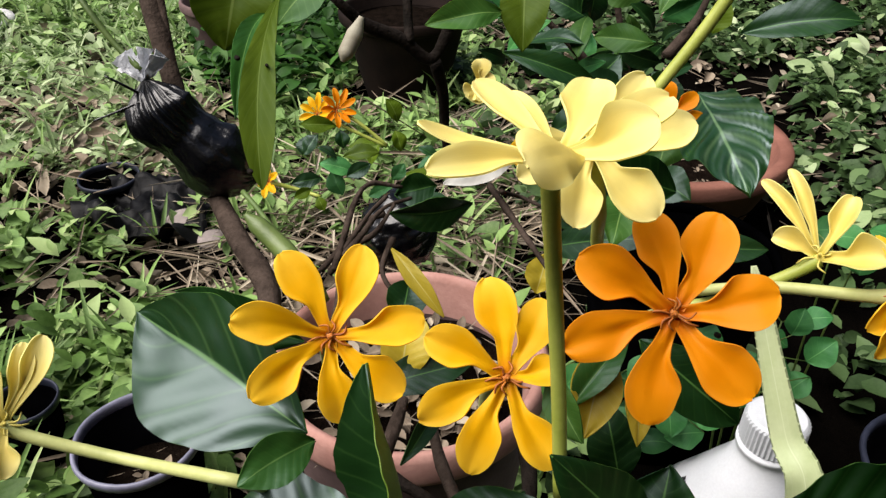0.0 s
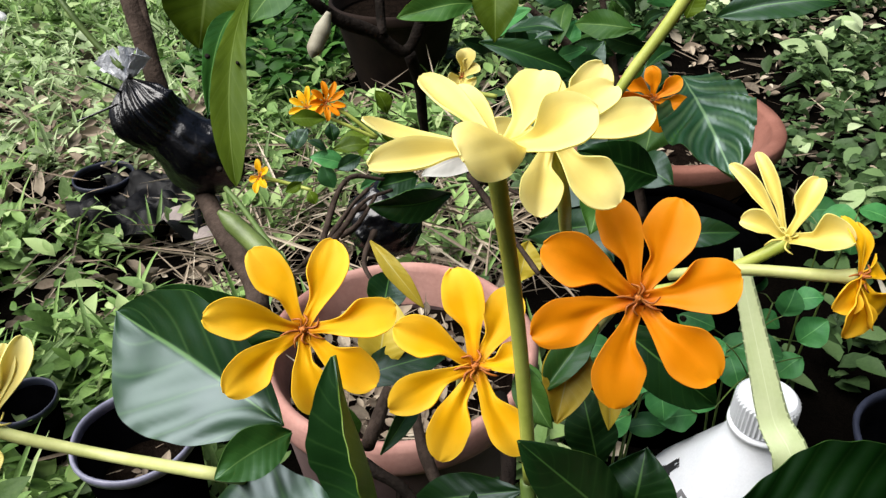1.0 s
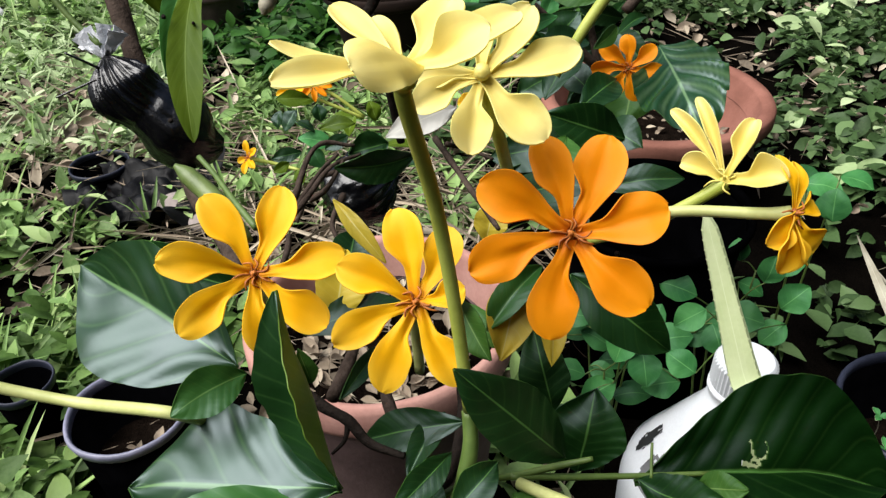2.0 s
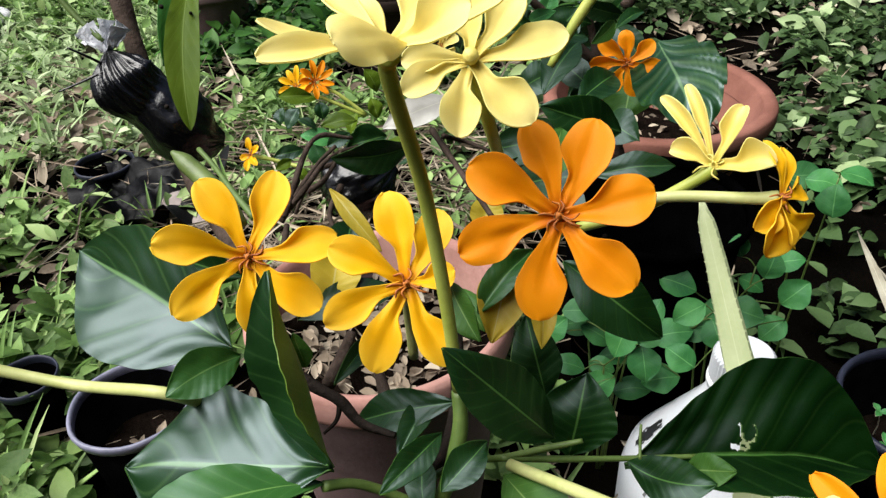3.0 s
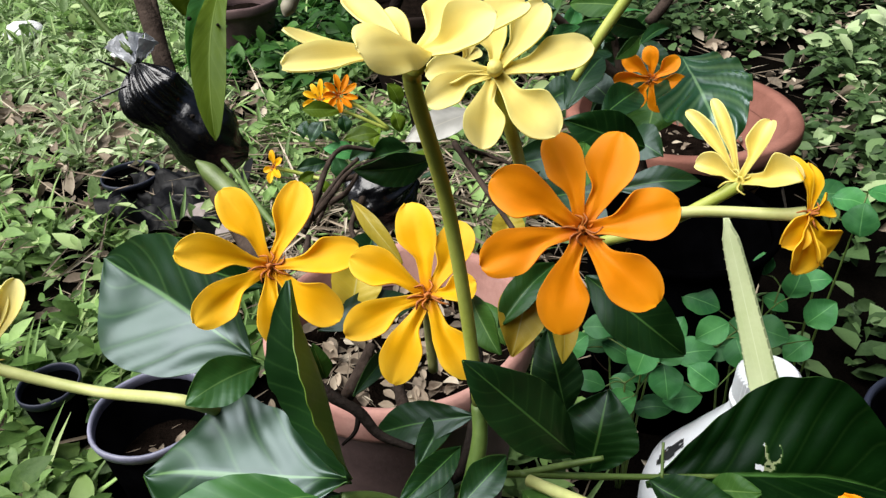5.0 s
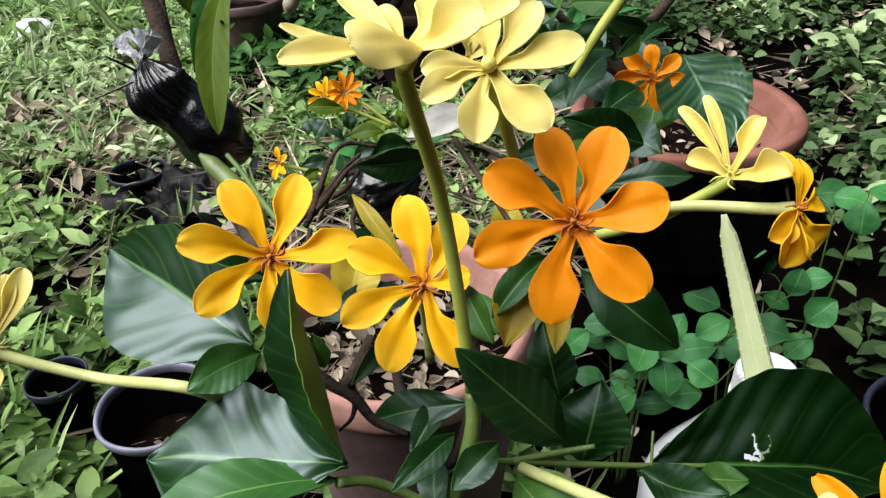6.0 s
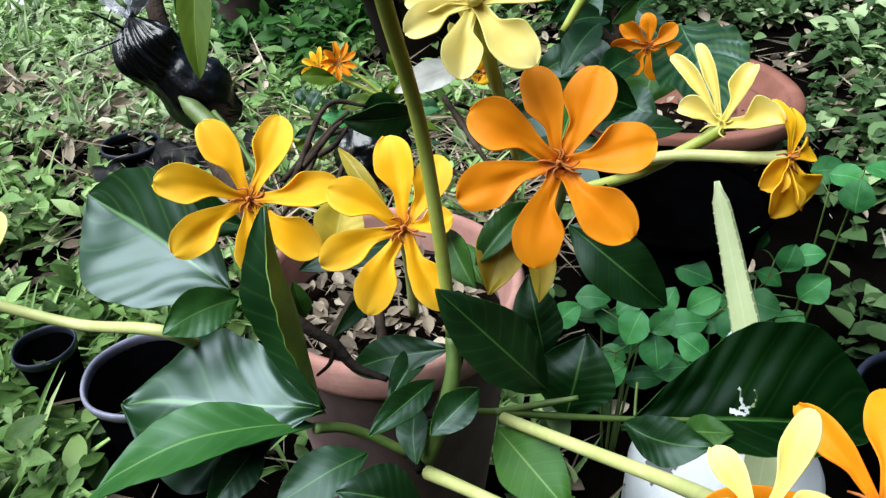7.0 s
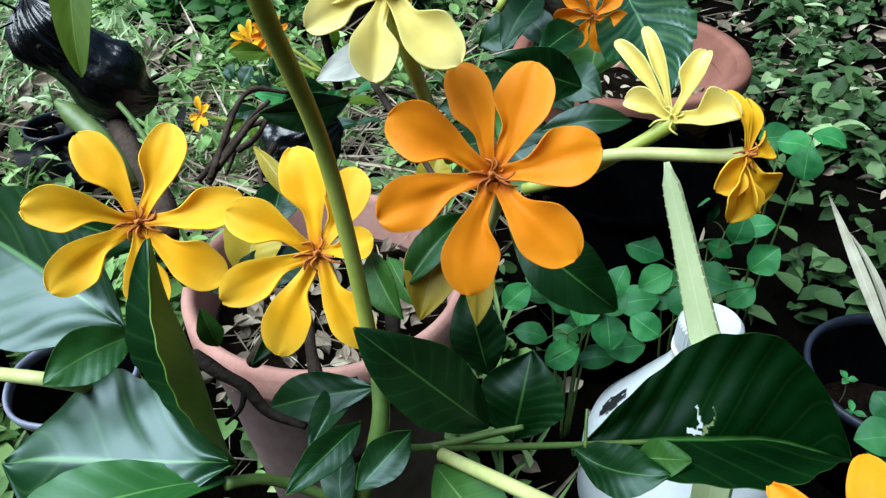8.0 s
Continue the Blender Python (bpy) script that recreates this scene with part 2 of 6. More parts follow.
# Dark green for the added walls out of view that block the sky.
BLOCKER_DARK = plain_material("dark sky blocker", (0.008, 0.016, 0.006), (0.03, 0.05, 0.02), 3, 0.95, 0.6, 0.05, fine=30, gloss=0.05)
WEEDS = many_material("mixed weeds", [(0.0, (0.03, 0.085, 0.014)), (0.4, (0.1, 0.215, 0.045)), (0.75, (0.21, 0.37, 0.09)), (1.0, (0.42, 0.52, 0.24))], 0.5)
WEEDS_MID = many_material("green weeds", [(0.0, (0.01, 0.035, 0.005)), (0.4, (0.03, 0.08, 0.012)), (0.8, (0.07, 0.15, 0.026)), (1.0, (0.16, 0.24, 0.07))], 0.5)
# These two weed colours are darkened to carry the shade they grow in.
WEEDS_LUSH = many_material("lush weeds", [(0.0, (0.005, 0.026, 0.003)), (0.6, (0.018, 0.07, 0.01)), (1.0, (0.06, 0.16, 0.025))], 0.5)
WEEDS_DARK = many_material("weeds with shade in their colour", [(0.0, (0.008, 0.024, 0.006)), (0.55, (0.026, 0.062, 0.016)), (1.0, (0.13, 0.21, 0.08))], 0.5)
# Grass paled so that the sunlit brightness sits in its colour.
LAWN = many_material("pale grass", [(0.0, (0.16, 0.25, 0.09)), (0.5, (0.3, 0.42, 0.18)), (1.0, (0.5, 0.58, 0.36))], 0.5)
LITTER = many_material("dry leaf litter", [(0.0, (0.05, 0.035, 0.025)), (0.4, (0.14, 0.1, 0.07)), (0.7, (0.27, 0.21, 0.15)), (1.0, (0.5, 0.44, 0.34))], 0.85, 0.1, gloss=0.1)

# ---- mesh helpers ----
ORIGIN = {}


def thing(name, place, label, category, group=""):
    ob = new(name)
    ob.empty_display_size = 0.05
    ob.location = place
    ORIGIN[ob] = Vector(place)
    return tagged(ob, label, category, group)


def link_mesh(name, verts, faces, mats, parent=None, label="", uvs=None, slots=None, smooth=True):
    me = bpy.data.meshes.new(name)
    v = np.asarray(verts, float)
    if parent is not None:
        v = v - np.array(ORIGIN[parent])
    me.from_pydata(v.tolist(), [], faces)
    for m in mats if isinstance(mats, (list, tuple)) else (mats,):
        me.materials.append(m)
    if slots is not None:
        me.polygons.foreach_set("material_index", slots)
    me.polygons.foreach_set("use_smooth", [smooth] * len(faces))
    if uvs is not None:
        lay = me.uv_layers.new(name="UVMap")
        idx = np.empty(len(me.loops), int)
        me.loops.foreach_get("vertex_index", idx)
        lay.data.foreach_set("uv", np.asarray(uvs, float)[idx].ravel())
    me.update()
    ob = new(name, me)
    if parent is not None:
        ob.parent = parent
        ORIGIN[ob] = ORIGIN[parent]
        if label:
            ob["label"] = label
    return ob


def sheet(grid, thick):
    """A thin closed skin round a grid of points: verts, faces, uvs, slots (0 upper side, 1 under side)."""
    g = np.asarray(grid)
    n, m = g.shape[:2]
    du, dv = np.gradient(g, axis=0), np.gradient(g, axis=1)
    nr = np.cross(dv, du)
    nr /= np.linalg.norm(nr, axis=2, keepdims=True) + 1e-12
    top, bot = g.reshape(-1, 3), (g - nr * thick).reshape(-1, 3)
    uu, vv = np.meshgrid(np.linspace(0, 1, n), np.linspace(0, 1, m), indexing="ij")
    uv = np.stack([uu.ravel(), vv.ravel()], 1)
    faces, slots, k = [], [], n * m
    for i in range(n - 1):
        for j in range(m - 1):
            a, b, c, d = i * m + j, i * m + j + 1, (i + 1) * m + j + 1, (i + 1) * m + j
            faces.append((a, b, c, d)), slots.append(0)
            faces.append((k + d, k + c, k + b, k + a)), slots.append(1)
    ring = [j for j in range(m)] + [i * m + m - 1 for i in range(1, n)] + [(n - 1) * m + j for j in range(m - 2, -1, -1)] + [i * m for i in range(n - 2, 0, -1)]
    q, w = 2 * k, len(ring)
    for i in range(w):
        a, b = q + i, q + (i + 1) % w
        faces.append((b, a, w + a, w + b)), slots.append(1)
    return np.vstack([top, bot, top[ring], bot[ring]]), faces, np.vstack([uv, uv, uv[ring], uv[ring]]), slots


def smooth_path(pts, steps=6):
    p = [Vector(q) for q in pts]
    p = [p[0] * 2 - p[1]] + p + [p[-1] * 2 - p[-2]]
    out = []
    for i in range(1, len(p) - 2):
        for s in range(steps):
            t = s / steps
            a, b, c, d = p[i - 1], p[i], p[i + 1], p[i + 2]
            out.append(0.5 * (2 * b + (c - a) * t + (2 * a - 5 * b + 4 * c - d) * t * t + (3 * b - a - 3 * c + d) * t ** 3))
    return out + [p[-2]]


def rod(name, pts, radii, mat, parent, label="", sides=10, steps=6, knots=0.0):
    """A round stem along a path, its radii given at the ends or at every point, with closed ends."""
    path = smooth_path(pts, steps)
    rr = np.interp(np.linspace(0, 1, len(path)), np.linspace(0, 1, len(radii)), radii)
    verts, faces, side = [], [], None
    for i, q in enumerate(path):
        d = (path[min(i + 1, len(path) - 1)] - path[max(i - 1, 0)]).normalized()
        if side is None:
            side = d.orthogonal().normalized()
        side = (side - d * side.dot(d)).normalized()
        up = d.cross(side)
        r = rr[i] * (1 + knots * noise.noise(q * 60))
        for s in range(sides):
            a = 2 * math.pi * s / sides
            w = 1 + knots * 0.6 * noise.noise(Vector((q.x * 40, q.y * 40 + a, q.z * 40)))
            verts.append(q + (side * math.cos(a) + up * math.sin(a)) * r * w)
    for i in range(len(path) - 1):
        for s in range(sides):
            t = (s + 1) % sides
            faces.append((i * sides + s, i * sides + t, (i + 1) * sides + t, (i + 1) * sides + s))
    faces.append(tuple(range(sides - 1, -1, -1)))
    faces.append(tuple((len(path) - 1) * sides + s for s in range(sides)))
    uv = [(i / sides / len(path), 0.3) for i in range(len(verts))]
    return link_mesh(name, [tuple(v) for v in verts], faces, mat, parent, label, uvs=uv)


def lathe(profile, segs=56, wobble=0.0, seed=0.0):
    """Verts and faces of a turned form; the profile runs as (radius, height)."""
    verts, faces = [], []
    for r, z in profile:
        for s in range(segs):
            a = 2 * math.pi * s / segs
            k = 1 + wobble * noise.noise(Vector((math.cos(a) * 1.6 + seed, math.sin(a) * 1.6, z * 5)))
            verts.append((r * k * math.cos(a), r * k * math.sin(a), z + wobble * 0.06 * noise.noise(Vector((math.cos(a) * 2, math.sin(a) * 2, seed)))))
    for i in range(len(profile) - 1):
        for s in range(segs):
            t = (s + 1) % segs
            faces.append((i * segs + s, i * segs + t, (i + 1) * segs + t, (i + 1) * segs + s))
    return np.array(verts), faces


def leaf(parent, base, tip, width, face, arch=0.1, fold=18, sway=0.0, top=None, under=None, wide=0.5, ripple=1.5, label="", name="leaf", twist=0.0, stalk=0.0, curl=0.0, rows=48, cols=13, bite=None, fold2=None, pillow=2.0, blunt=0.82, ribs=9, halves=(1.0, 1.0)):
    """A leaf blade from its base to its tip. face: where its upper side looks; fold: how far its halves rise, in degrees;
    arch: bow along its length; sway: bow in its plane; wide: where along it is widest."""
    top, under = top or LEAF, under or LEAF_UNDER
    b, t, f = Vector(base), Vector(tip), Vector(face)
    ax = t - b
    length = ax.length
    ax.normalize()
    f = (f - ax * f.dot(ax)).normalized()
    side = ax.cross(f)
    seed = Vector((b.x * 91, b.y * 77, b.z * 83))
    grid = np.zeros((rows, cols, 3))
    power = math.log(0.5) / math.log(wide)
    for i in range(rows):
        u = i / (rows - 1)
        w = max(width * 0.5 * math.sin(math.pi * u ** power) ** blunt, width * 0.012)
        if u < stalk:
            w = width * 0.03
        tw = radians(twist + 26 * noise.noise(seed + Vector((0.5, 0.5, 9.3)))) * (u - 0.4)
        mid = b + ax * length * u + f * length * arch * 4 * u * (1 - u) + side * length * sway * 4 * u * (1 - u)
        for j in range(cols):
            v = 2 * j / (cols - 1) - 1
            k = radians(fold if v < 0 or fold2 is None else fold2) * (0.6 + 0.4 * u) + radians(curl) * abs(v)
            part = halves[1] if v > 0 else halves[0]
            x = w * v * math.cos(k) * part
            y = w * abs(v) * math.sin(k) * part
            y += pillow * width * 0.004 * math.sin(2 * math.pi * (u * ribs - abs(v) * 1.6)) * abs(v) ** 0.5 * math.sin(math.pi * u)
            y += ripple * width * 0.05 * noise.noise(seed + Vector((u * 3, v * 1.2, 0)))
            x *= 1 + 0.1 * noise.noise(seed + Vector((u * 5, 7 if v > 0 else 0, 3)))
            x, y = x * math.cos(tw) - y * math.sin(tw), x * math.sin(tw) + y * math.cos(tw)
            grid[i, j] = mid + side * x + f * y
    verts, faces, uv, slots = sheet(grid, 0.0004)
    if bite:
        keep = [q for q, fc in enumerate(faces) if not bite(uv[fc[0]][0] + 0.5 / rows, uv[fc[0]][1] + 0.5 / cols)]
        faces, slots = [faces[q] for q in keep], [slots[q] for q in keep]
    return link_mesh(name, verts, faces, [top, under], parent, label, uv, slots)


def petal_edge(u, peak, early, claw):
    """Half width along a petal, from 0 to 1: a narrow claw, a broad blade and a round end. early: where the blade begins to widen."""
    if u > peak:
        return math.sqrt(max(0.0, 1 - ((u - peak) / (1.004 - peak)) ** 2.1))
    k = min(1, max(0, (u - early) / (peak - early)))
    return claw + 0.06 * u + (1 - claw - 0.06 * peak) * k * k * (3 - 2 * k)


def petal(parent, centre, normal, along, length, width, lift, cup, mat, bend=0.0, lean=0.0, start=0.05, name="petal", label="", peak=0.66, crumple=0.09, roll=0.05, dip=0.35, claw=0.28):
    """One petal of a pinwheel: the side that faces clockwise widens early, the other late and with a shoulder."""
    c, n, a = Vector(centre), Vector(normal).normalized(), Vector(along)
    a = (a - n * a.dot(n)).normalized()
    s = a.cross(n)
    rows, cols = 30, 17
    grid = np.zeros((rows, cols, 3))
    seed = Vector((a.x * 9 + c.x * 40, a.y * 9, a.z * 9))
    shy = 0.3 + 0.1 * noise.noise(seed)
    for i in range(rows):
        u = i / (rows - 1)
        wide = {1: max(0.03, petal_edge(u, peak + 0.04, 0.04, claw)), -1: max(0.03, petal_edge(u, peak - 0.04, shy, claw))}
        for j in range(cols):
            v = 2 * j / (cols - 1) - 1
            w = width * 0.5 * wide[1 if v > 0 else -1] * min(1, math.sqrt(u / 0.3 + 0.04) if claw > 0.5 else 1)
            h = lift * length * math.sin(u * 1.3) + bend * length * u * u + cup * w * v * v + lean * w * v - roll * w * abs(v) ** 5 - 0.07 * w * math.exp(-(v * 4) ** 2) * math.sin(math.pi * u) - dip * length * max(0, u - 0.55) ** 2
            h += width * 0.13 * max(0, -v) ** 3 * math.exp(-((u - 0.5) * 6) ** 2)
            h += width * crumple * noise.noise(seed + Vector((u * 2.5, v * 1.1, 0)) * (1 + 8 * max(0, crumple - 0.09)))
            r = length * (start + (1 - start) * u)
            edge = 1 + 0.07 * noise.noise(seed + Vector((u * 5, 5 if v > 0 else 0, 0)))
            grid[i, j] = c + a * r + s * length * 0.03 * math.sin(math.pi * u) + s * w * v * edge + n * h
    verts, faces, uv, slots = sheet(grid, 0.0005)
    return link_mesh(name, verts, faces, mat, parent, label, uv)


def flower(plant, centre, normal, petals, mat, tube, tube_mat, width=0.024, lift=0.12, cup=0.35, bend=0.0, lean=0.15, r=0.0026, stamens=7, style=False, heart=None, peak=0.66, crumple=0.09):
    """A pinwheel flower. petals: rows of (degrees clockwise from the flower's upper side, length, width factor, and a lift and lean of its own)."""
    c, n = Vector(centre), Vector(normal).normalized()
    up = Vector((0, 0, 1))
    if abs(n.z) > 0.9:
        up = Vector((0, 1, 0))
    up = (up - n * up.dot(n)).normalized()
    right = up.cross(n)
    path = [c - n * 0.0015] + [Vector(q) for q in tube]
    body = rod("flower", path, [r * 1.35, r * 1.05] + [r] * (len(path) - 1), tube_mat, plant, sides=12)
    for i, (deg, length, wf, *own) in enumerate(petals):
        tilt = own[1] if len(own) > 1 else lean
        a = radians(deg)
        along = up * math.cos(a) + right * math.sin(a)
        k = noise.noise(c * 90 + Vector((i * 3.1, 0, 0)))
        petal(body, c + n * (0.0006 * (i % 3)), n, along, length, width * wf, (own[0] if own else lift) + 0.1 * k, cup + 0.25 * k, mat, bend, tilt + 0.1 * k, peak=peak, crumple=crumple)
    for i in range(stamens):
        a = 2 * math.pi * (i + 0.45) / stamens + 0.5 * noise.noise(c * 70 + Vector((0, i * 2.3, 0)))
        along = up * math.cos(a) + right * math.sin(a)
        q = c + along * 0.0012 + n * 0.0012
        bow = along.cross(n) * (0.0012 + 0.0006 * math.sin(i * 2.3))
        reach = 0.0048 + 0.0016 * (i % 3)
        rod("stamen", [q, q + along * reach * 0.55 + n * 0.0014 + bow, q + along * reach + n * 0.0004 - bow * 0.4], [0.0004, 0.0005, 0.0003], heart or HEART, body, sides=5, steps=3)
    if style:
        rod("style", [c, c + n * 0.0035, c + n * 0.0065, c + n * 0.0078], [0.0024, 0.0035, 0.0033, 0.0014], STYLE, body, sides=10, steps=4, knots=0.25)
    else:
        rod("style", [c - n * 0.001, c + n * 0.0012, c + n * 0.0022, c + n * 0.005], [0.0024, 0.0022, 0.0009, 0.0005], heart or HEART, body, sides=9, steps=3, knots=0.6)
    return body

# ---- ground ----
def ground_height(x, y):
    return 0.018 * noise.noise(Vector((x * 1.7, y * 1.7, 0))) + 0.008 * noise.noise(Vector((x * 7, y * 7, 3)))


def build_ground():
    steps = [-60, -25, -12, -6, -4] + [-3 + 0.06 * i for i in range(101)] + [4, 6, 12, 25, 60]
    n = len(steps)
    verts = [(x, y + 1.2, ground_height(x, y + 1.2)) for x in steps for y in steps]
    faces = [(i * n + j, (i + 1) * n + j, (i + 1) * n + j + 1, i * n + j + 1) for i in range(n - 1) for j in range(n - 1)]
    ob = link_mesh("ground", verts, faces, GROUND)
    tagged(ob, "brown earth under weeds and leaf litter, shade put into its colour", "ground", kind="structure")


build_ground()


def sky_blocker(name, x0, x1, y0, y1, h, label):
    """A plain dark wall out of view, added to block sky light."""
    v = [(x, y, z) for z in (-0.05, h) for x, y in ((x0, y0), (x1, y0), (x1, y1), (x0, y1))]
    f = [(0, 3, 2, 1), (4, 5, 6, 7), (0, 1, 5, 4), (1, 2, 6, 5), (2, 3, 7, 6), (3, 0, 4, 7)]
    tagged(link_mesh(name, v, f, BLOCKER_DARK, smooth=False), label, "wall", kind="structure")


sky_blocker("wall_south", -4.0, 3.3, -1.9, -1.5, 2.8, "unseen dark wall added behind the camera to block sky light")
sky_blocker("wall_east", 3.0, 3.3, -1.5, 6.0, 3.2, "unseen dark wall added on the right to block sky light")

def blade_form(rows, cols, fold, droop, curl):
    """A small curved leaf, one unit long: its points and faces."""
    v = []
    for i in range(rows):
        u = i / (rows - 1)
        w = max(0.02, math.sin(math.pi * u ** 0.85) ** 0.9) * 0.3
        for j in range(cols):
            s = 2 * j / (cols - 1) - 1
            v.append((w * s, u, fold * w * abs(s) - droop * u * u + curl * w * s * (u - 0.4)))
    f = [(i * cols + j, i * cols + j + 1, (i + 1) * cols + j + 1, (i + 1) * cols + j) for i in range(rows - 1) for j in range(cols - 1)]
    return np.array(v), np.array(f)


WEED_FORM = blade_form(5, 3, 0.35, 0.25, 0.0)
BROAD_FORM = blade_form(8, 5, 0.2, 0.22, 0.3)
CURLED_FORM = blade_form(6, 5, 0.9, -0.3, 1.2)


def scatter(name, count, region, height, size, ratio, mat, label, seed, flat=0.3, keep=None, grass=False, form=None):
    """One heap of small leaves, each a folded blade of its own."""
    rng = np.random.default_rng(seed)
    x0, x1, y0, y1 = region
    points, quads = form or (CURLED_FORM if flat > 0.8 else WEED_FORM)
    all_v, faces, base = [], [], 0
    made = 0
    while made < count:
        px, py = rng.uniform(x0, x1), rng.uniform(y0, y1)
        if keep and rng.uniform() > keep(px, py):
            made += 0.2
            continue
        k = 1 if flat > 0.8 else int(rng.integers(4, 9))
        h = height * rng.uniform(0.25, 1.0)
        lx, ly = rng.normal(0, 0.25), rng.normal(0, 0.25)
        for q in range(k):
            f = (q + 1) / k
            z = ground_height(px, py) + h * f + 0.003
            s = size * (0.45 + 1.2 * rng.uniform() ** 1.6)
            az = rng.uniform(0, 2 * np.pi)
            el = rng.normal(0.15, 0.45) if not grass else rng.uniform(0.5, 1.4)
            if flat > 0.8:
                el = rng.normal(0, 0.25)
            roll = rng.normal(0, 0.4 if flat < 0.8 else 0.7)
            v = points * (ratio * s, s, s * (0.3 if grass else min(1, ratio)))
            if grass:
                v[:, 2] -= (v[:, 1] / s) ** 2 * s * rng.uniform(0, 0.5)
            c, d = np.cos(roll), np.sin(roll)
            v = np.stack([v[:, 0] * c + v[:, 2] * d, v[:, 1], -v[:, 0] * d + v[:, 2] * c], 1)
            c, d = np.cos(el), np.sin(el)
            v = np.stack([v[:, 0], v[:, 1] * c - v[:, 2] * d, v[:, 1] * d + v[:, 2] * c], 1)
            c, d = np.cos(az), np.sin(az)
            v = np.stack([v[:, 0] * c - v[:, 1] * d, v[:, 0] * d + v[:, 1] * c, v[:, 2]], 1)
            v += (px + lx * h * f, py + ly * h * f, z)
            all_v.append(v)
            faces.append(quads + base)
            base += len(points)
            made += 1
    verts = np.vstack(all_v)
    ob = link_mesh(name, verts, np.vstack(faces).tolist(), mat)
    return tagged(ob, label, "weeds" if mat is not LITTER else "litter", kind="stuff")


def patch(px, py, s, o):
    return noise.noise(Vector((px * s + o, py * s, o)))


def clear_of_pots(x, y):
    if math.hypot(x - 0.318, y - 0.51) < 0.12 or math.hypot(x - 0.54, y - 0.53) < 0.12:
        return False
    if math.hypot(x + 0.325, y - 0.553) < 0.1 or math.hypot(x + 0.535, y - 0.682) < 0.045:
        return False
    return not (math.hypot(x + 0.029, y - 0.48) < 0.125 or math.hypot(x - 0.43, y - 1.28) < 0.22 or math.hypot(x - 0.3, y - 0.74) < 0.12)


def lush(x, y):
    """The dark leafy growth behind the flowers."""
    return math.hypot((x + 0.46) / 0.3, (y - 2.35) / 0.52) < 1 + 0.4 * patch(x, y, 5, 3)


def weedy_left(x, y):
    if lush(x, y):
        return 0.06
    k = clear_of_pots(x, y) * (0.95 if x < 0.1 else 0.3)
    bare = abs(y - 1.65) < 0.35 and -1.3 < x < -0.5
    if math.hypot(x + 0.678, y - 1.337) < 0.090 or math.hypot(x + 0.567, y - 1.281) < 0.11 or (-0.42 < x < -0.12 and y < 0.8):
        return 0.05
    return k * (0.25 if bare else 1.0) * max(0.04, 0.5 + 1.5 * patch(x, y, 3.4, 4) + 0.5 * patch(x, y, 9, 1))


def weedy_right(x, y):
    k = 0.1 if y < 1.0 and x > 0.5 else 0.85 if x > 0.75 or y > 1.9 or y < 1.0 else 0.35
    return clear_of_pots(x, y) * k * max(0.02, 0.2 + 1.7 * patch(x, y, 3.2, 9) + 0.5 * patch(x, y, 9, 2))


scatter("leaf_litter", 6500, (-2.2, 2.2, 0.1, 3.4), 0.012, 0.038, 0.9, LITTER, "dry brown and grey fallen leaves on earth", 1, flat=1.0, keep=lambda x, y: clear_of_pots(x, y) * (0.1 if x > 0.15 and y < 1.05 else 0.4 if x > 0.5 else 1.0))
scatter("weeds", 24000, (-2.4, 0.35, 0.3, 3.4), 0.085, 0.042, 0.75, WEEDS, "dense green weeds with small pointed leaves", 2, keep=weedy_left)
scatter("grass", 7000, (-2.3, 0.2, 0.3, 3.3), 0.03, 0.085, 0.12, WEEDS, "pale green grass blades among weeds", 3, keep=weedy_left, grass=True)
scatter("weeds", 19000, (0.0, 2.4, 0.5, 3.4), 0.09, 0.036, 1.1, WEEDS_DARK, "low weeds with rounded leaves, shade put into their colour", 4, keep=weedy_right)
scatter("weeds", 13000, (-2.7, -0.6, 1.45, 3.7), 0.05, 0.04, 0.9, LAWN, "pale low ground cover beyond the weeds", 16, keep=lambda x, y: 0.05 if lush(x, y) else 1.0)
scatter("grass", 7000, (-2.7, -0.6, 1.45, 3.7), 0.03, 0.07, 0.16, LAWN, "grass beyond the weeds, paled in colour to look sunlit", 6, grass=True, keep=lambda x, y: 0.05 if lush(x, y) else 1.0)
scatter("weeds", 2600, (-0.9, 0.0, 1.75, 2.95), 0.13, 0.05, 0.95, WEEDS_LUSH, "dense leafy weeds, shade put into their dark green", 21, form=BROAD_FORM, keep=lambda x, y: 1.0 if lush(x, y) else 0.0)
scatter("weeds", 1500, (-1.0, -0.3, 0.42, 0.95), 0.085, 0.042, 0.9, WEEDS_MID, "broad soft weed leaves beside black pots", 7, form=BROAD_FORM, keep=clear_of_pots)
scatter("weeds", 900, (0.75, 2.3, 1.1, 3.2), 0.1, 0.05, 0.9, LAWN, "lighter broad leaves scattered over the darkened weeds", 17, form=BROAD_FORM, keep=weedy_right)
scatter("straw", 500, (-1.5, -0.25, 0.95, 2.0), 0.07, 0.09, 0.05, LITTER, "pale dry stalks lying over the weeds", 18, flat=1.0)
scatter("leaf_litter", 260, (-1.2, -0.5, 1.4, 1.8), 0.06, 0.036, 0.9, LITTER, "curled grey leaves caught in the weeds", 19, flat=1.0)
scatter("leaf_litter", 260, (0.75, 2.2, 0.8, 2.6), 0.05, 0.022, 0.9, LITTER, "brown leaves caught in the darkened weeds", 20, flat=1.0)
scatter("straw", 900, (-0.45, 0.2, 0.95, 1.7), 0.05, 0.16, 0.045, LITTER, "tangled pale straw behind the pot", 8, flat=1.0)
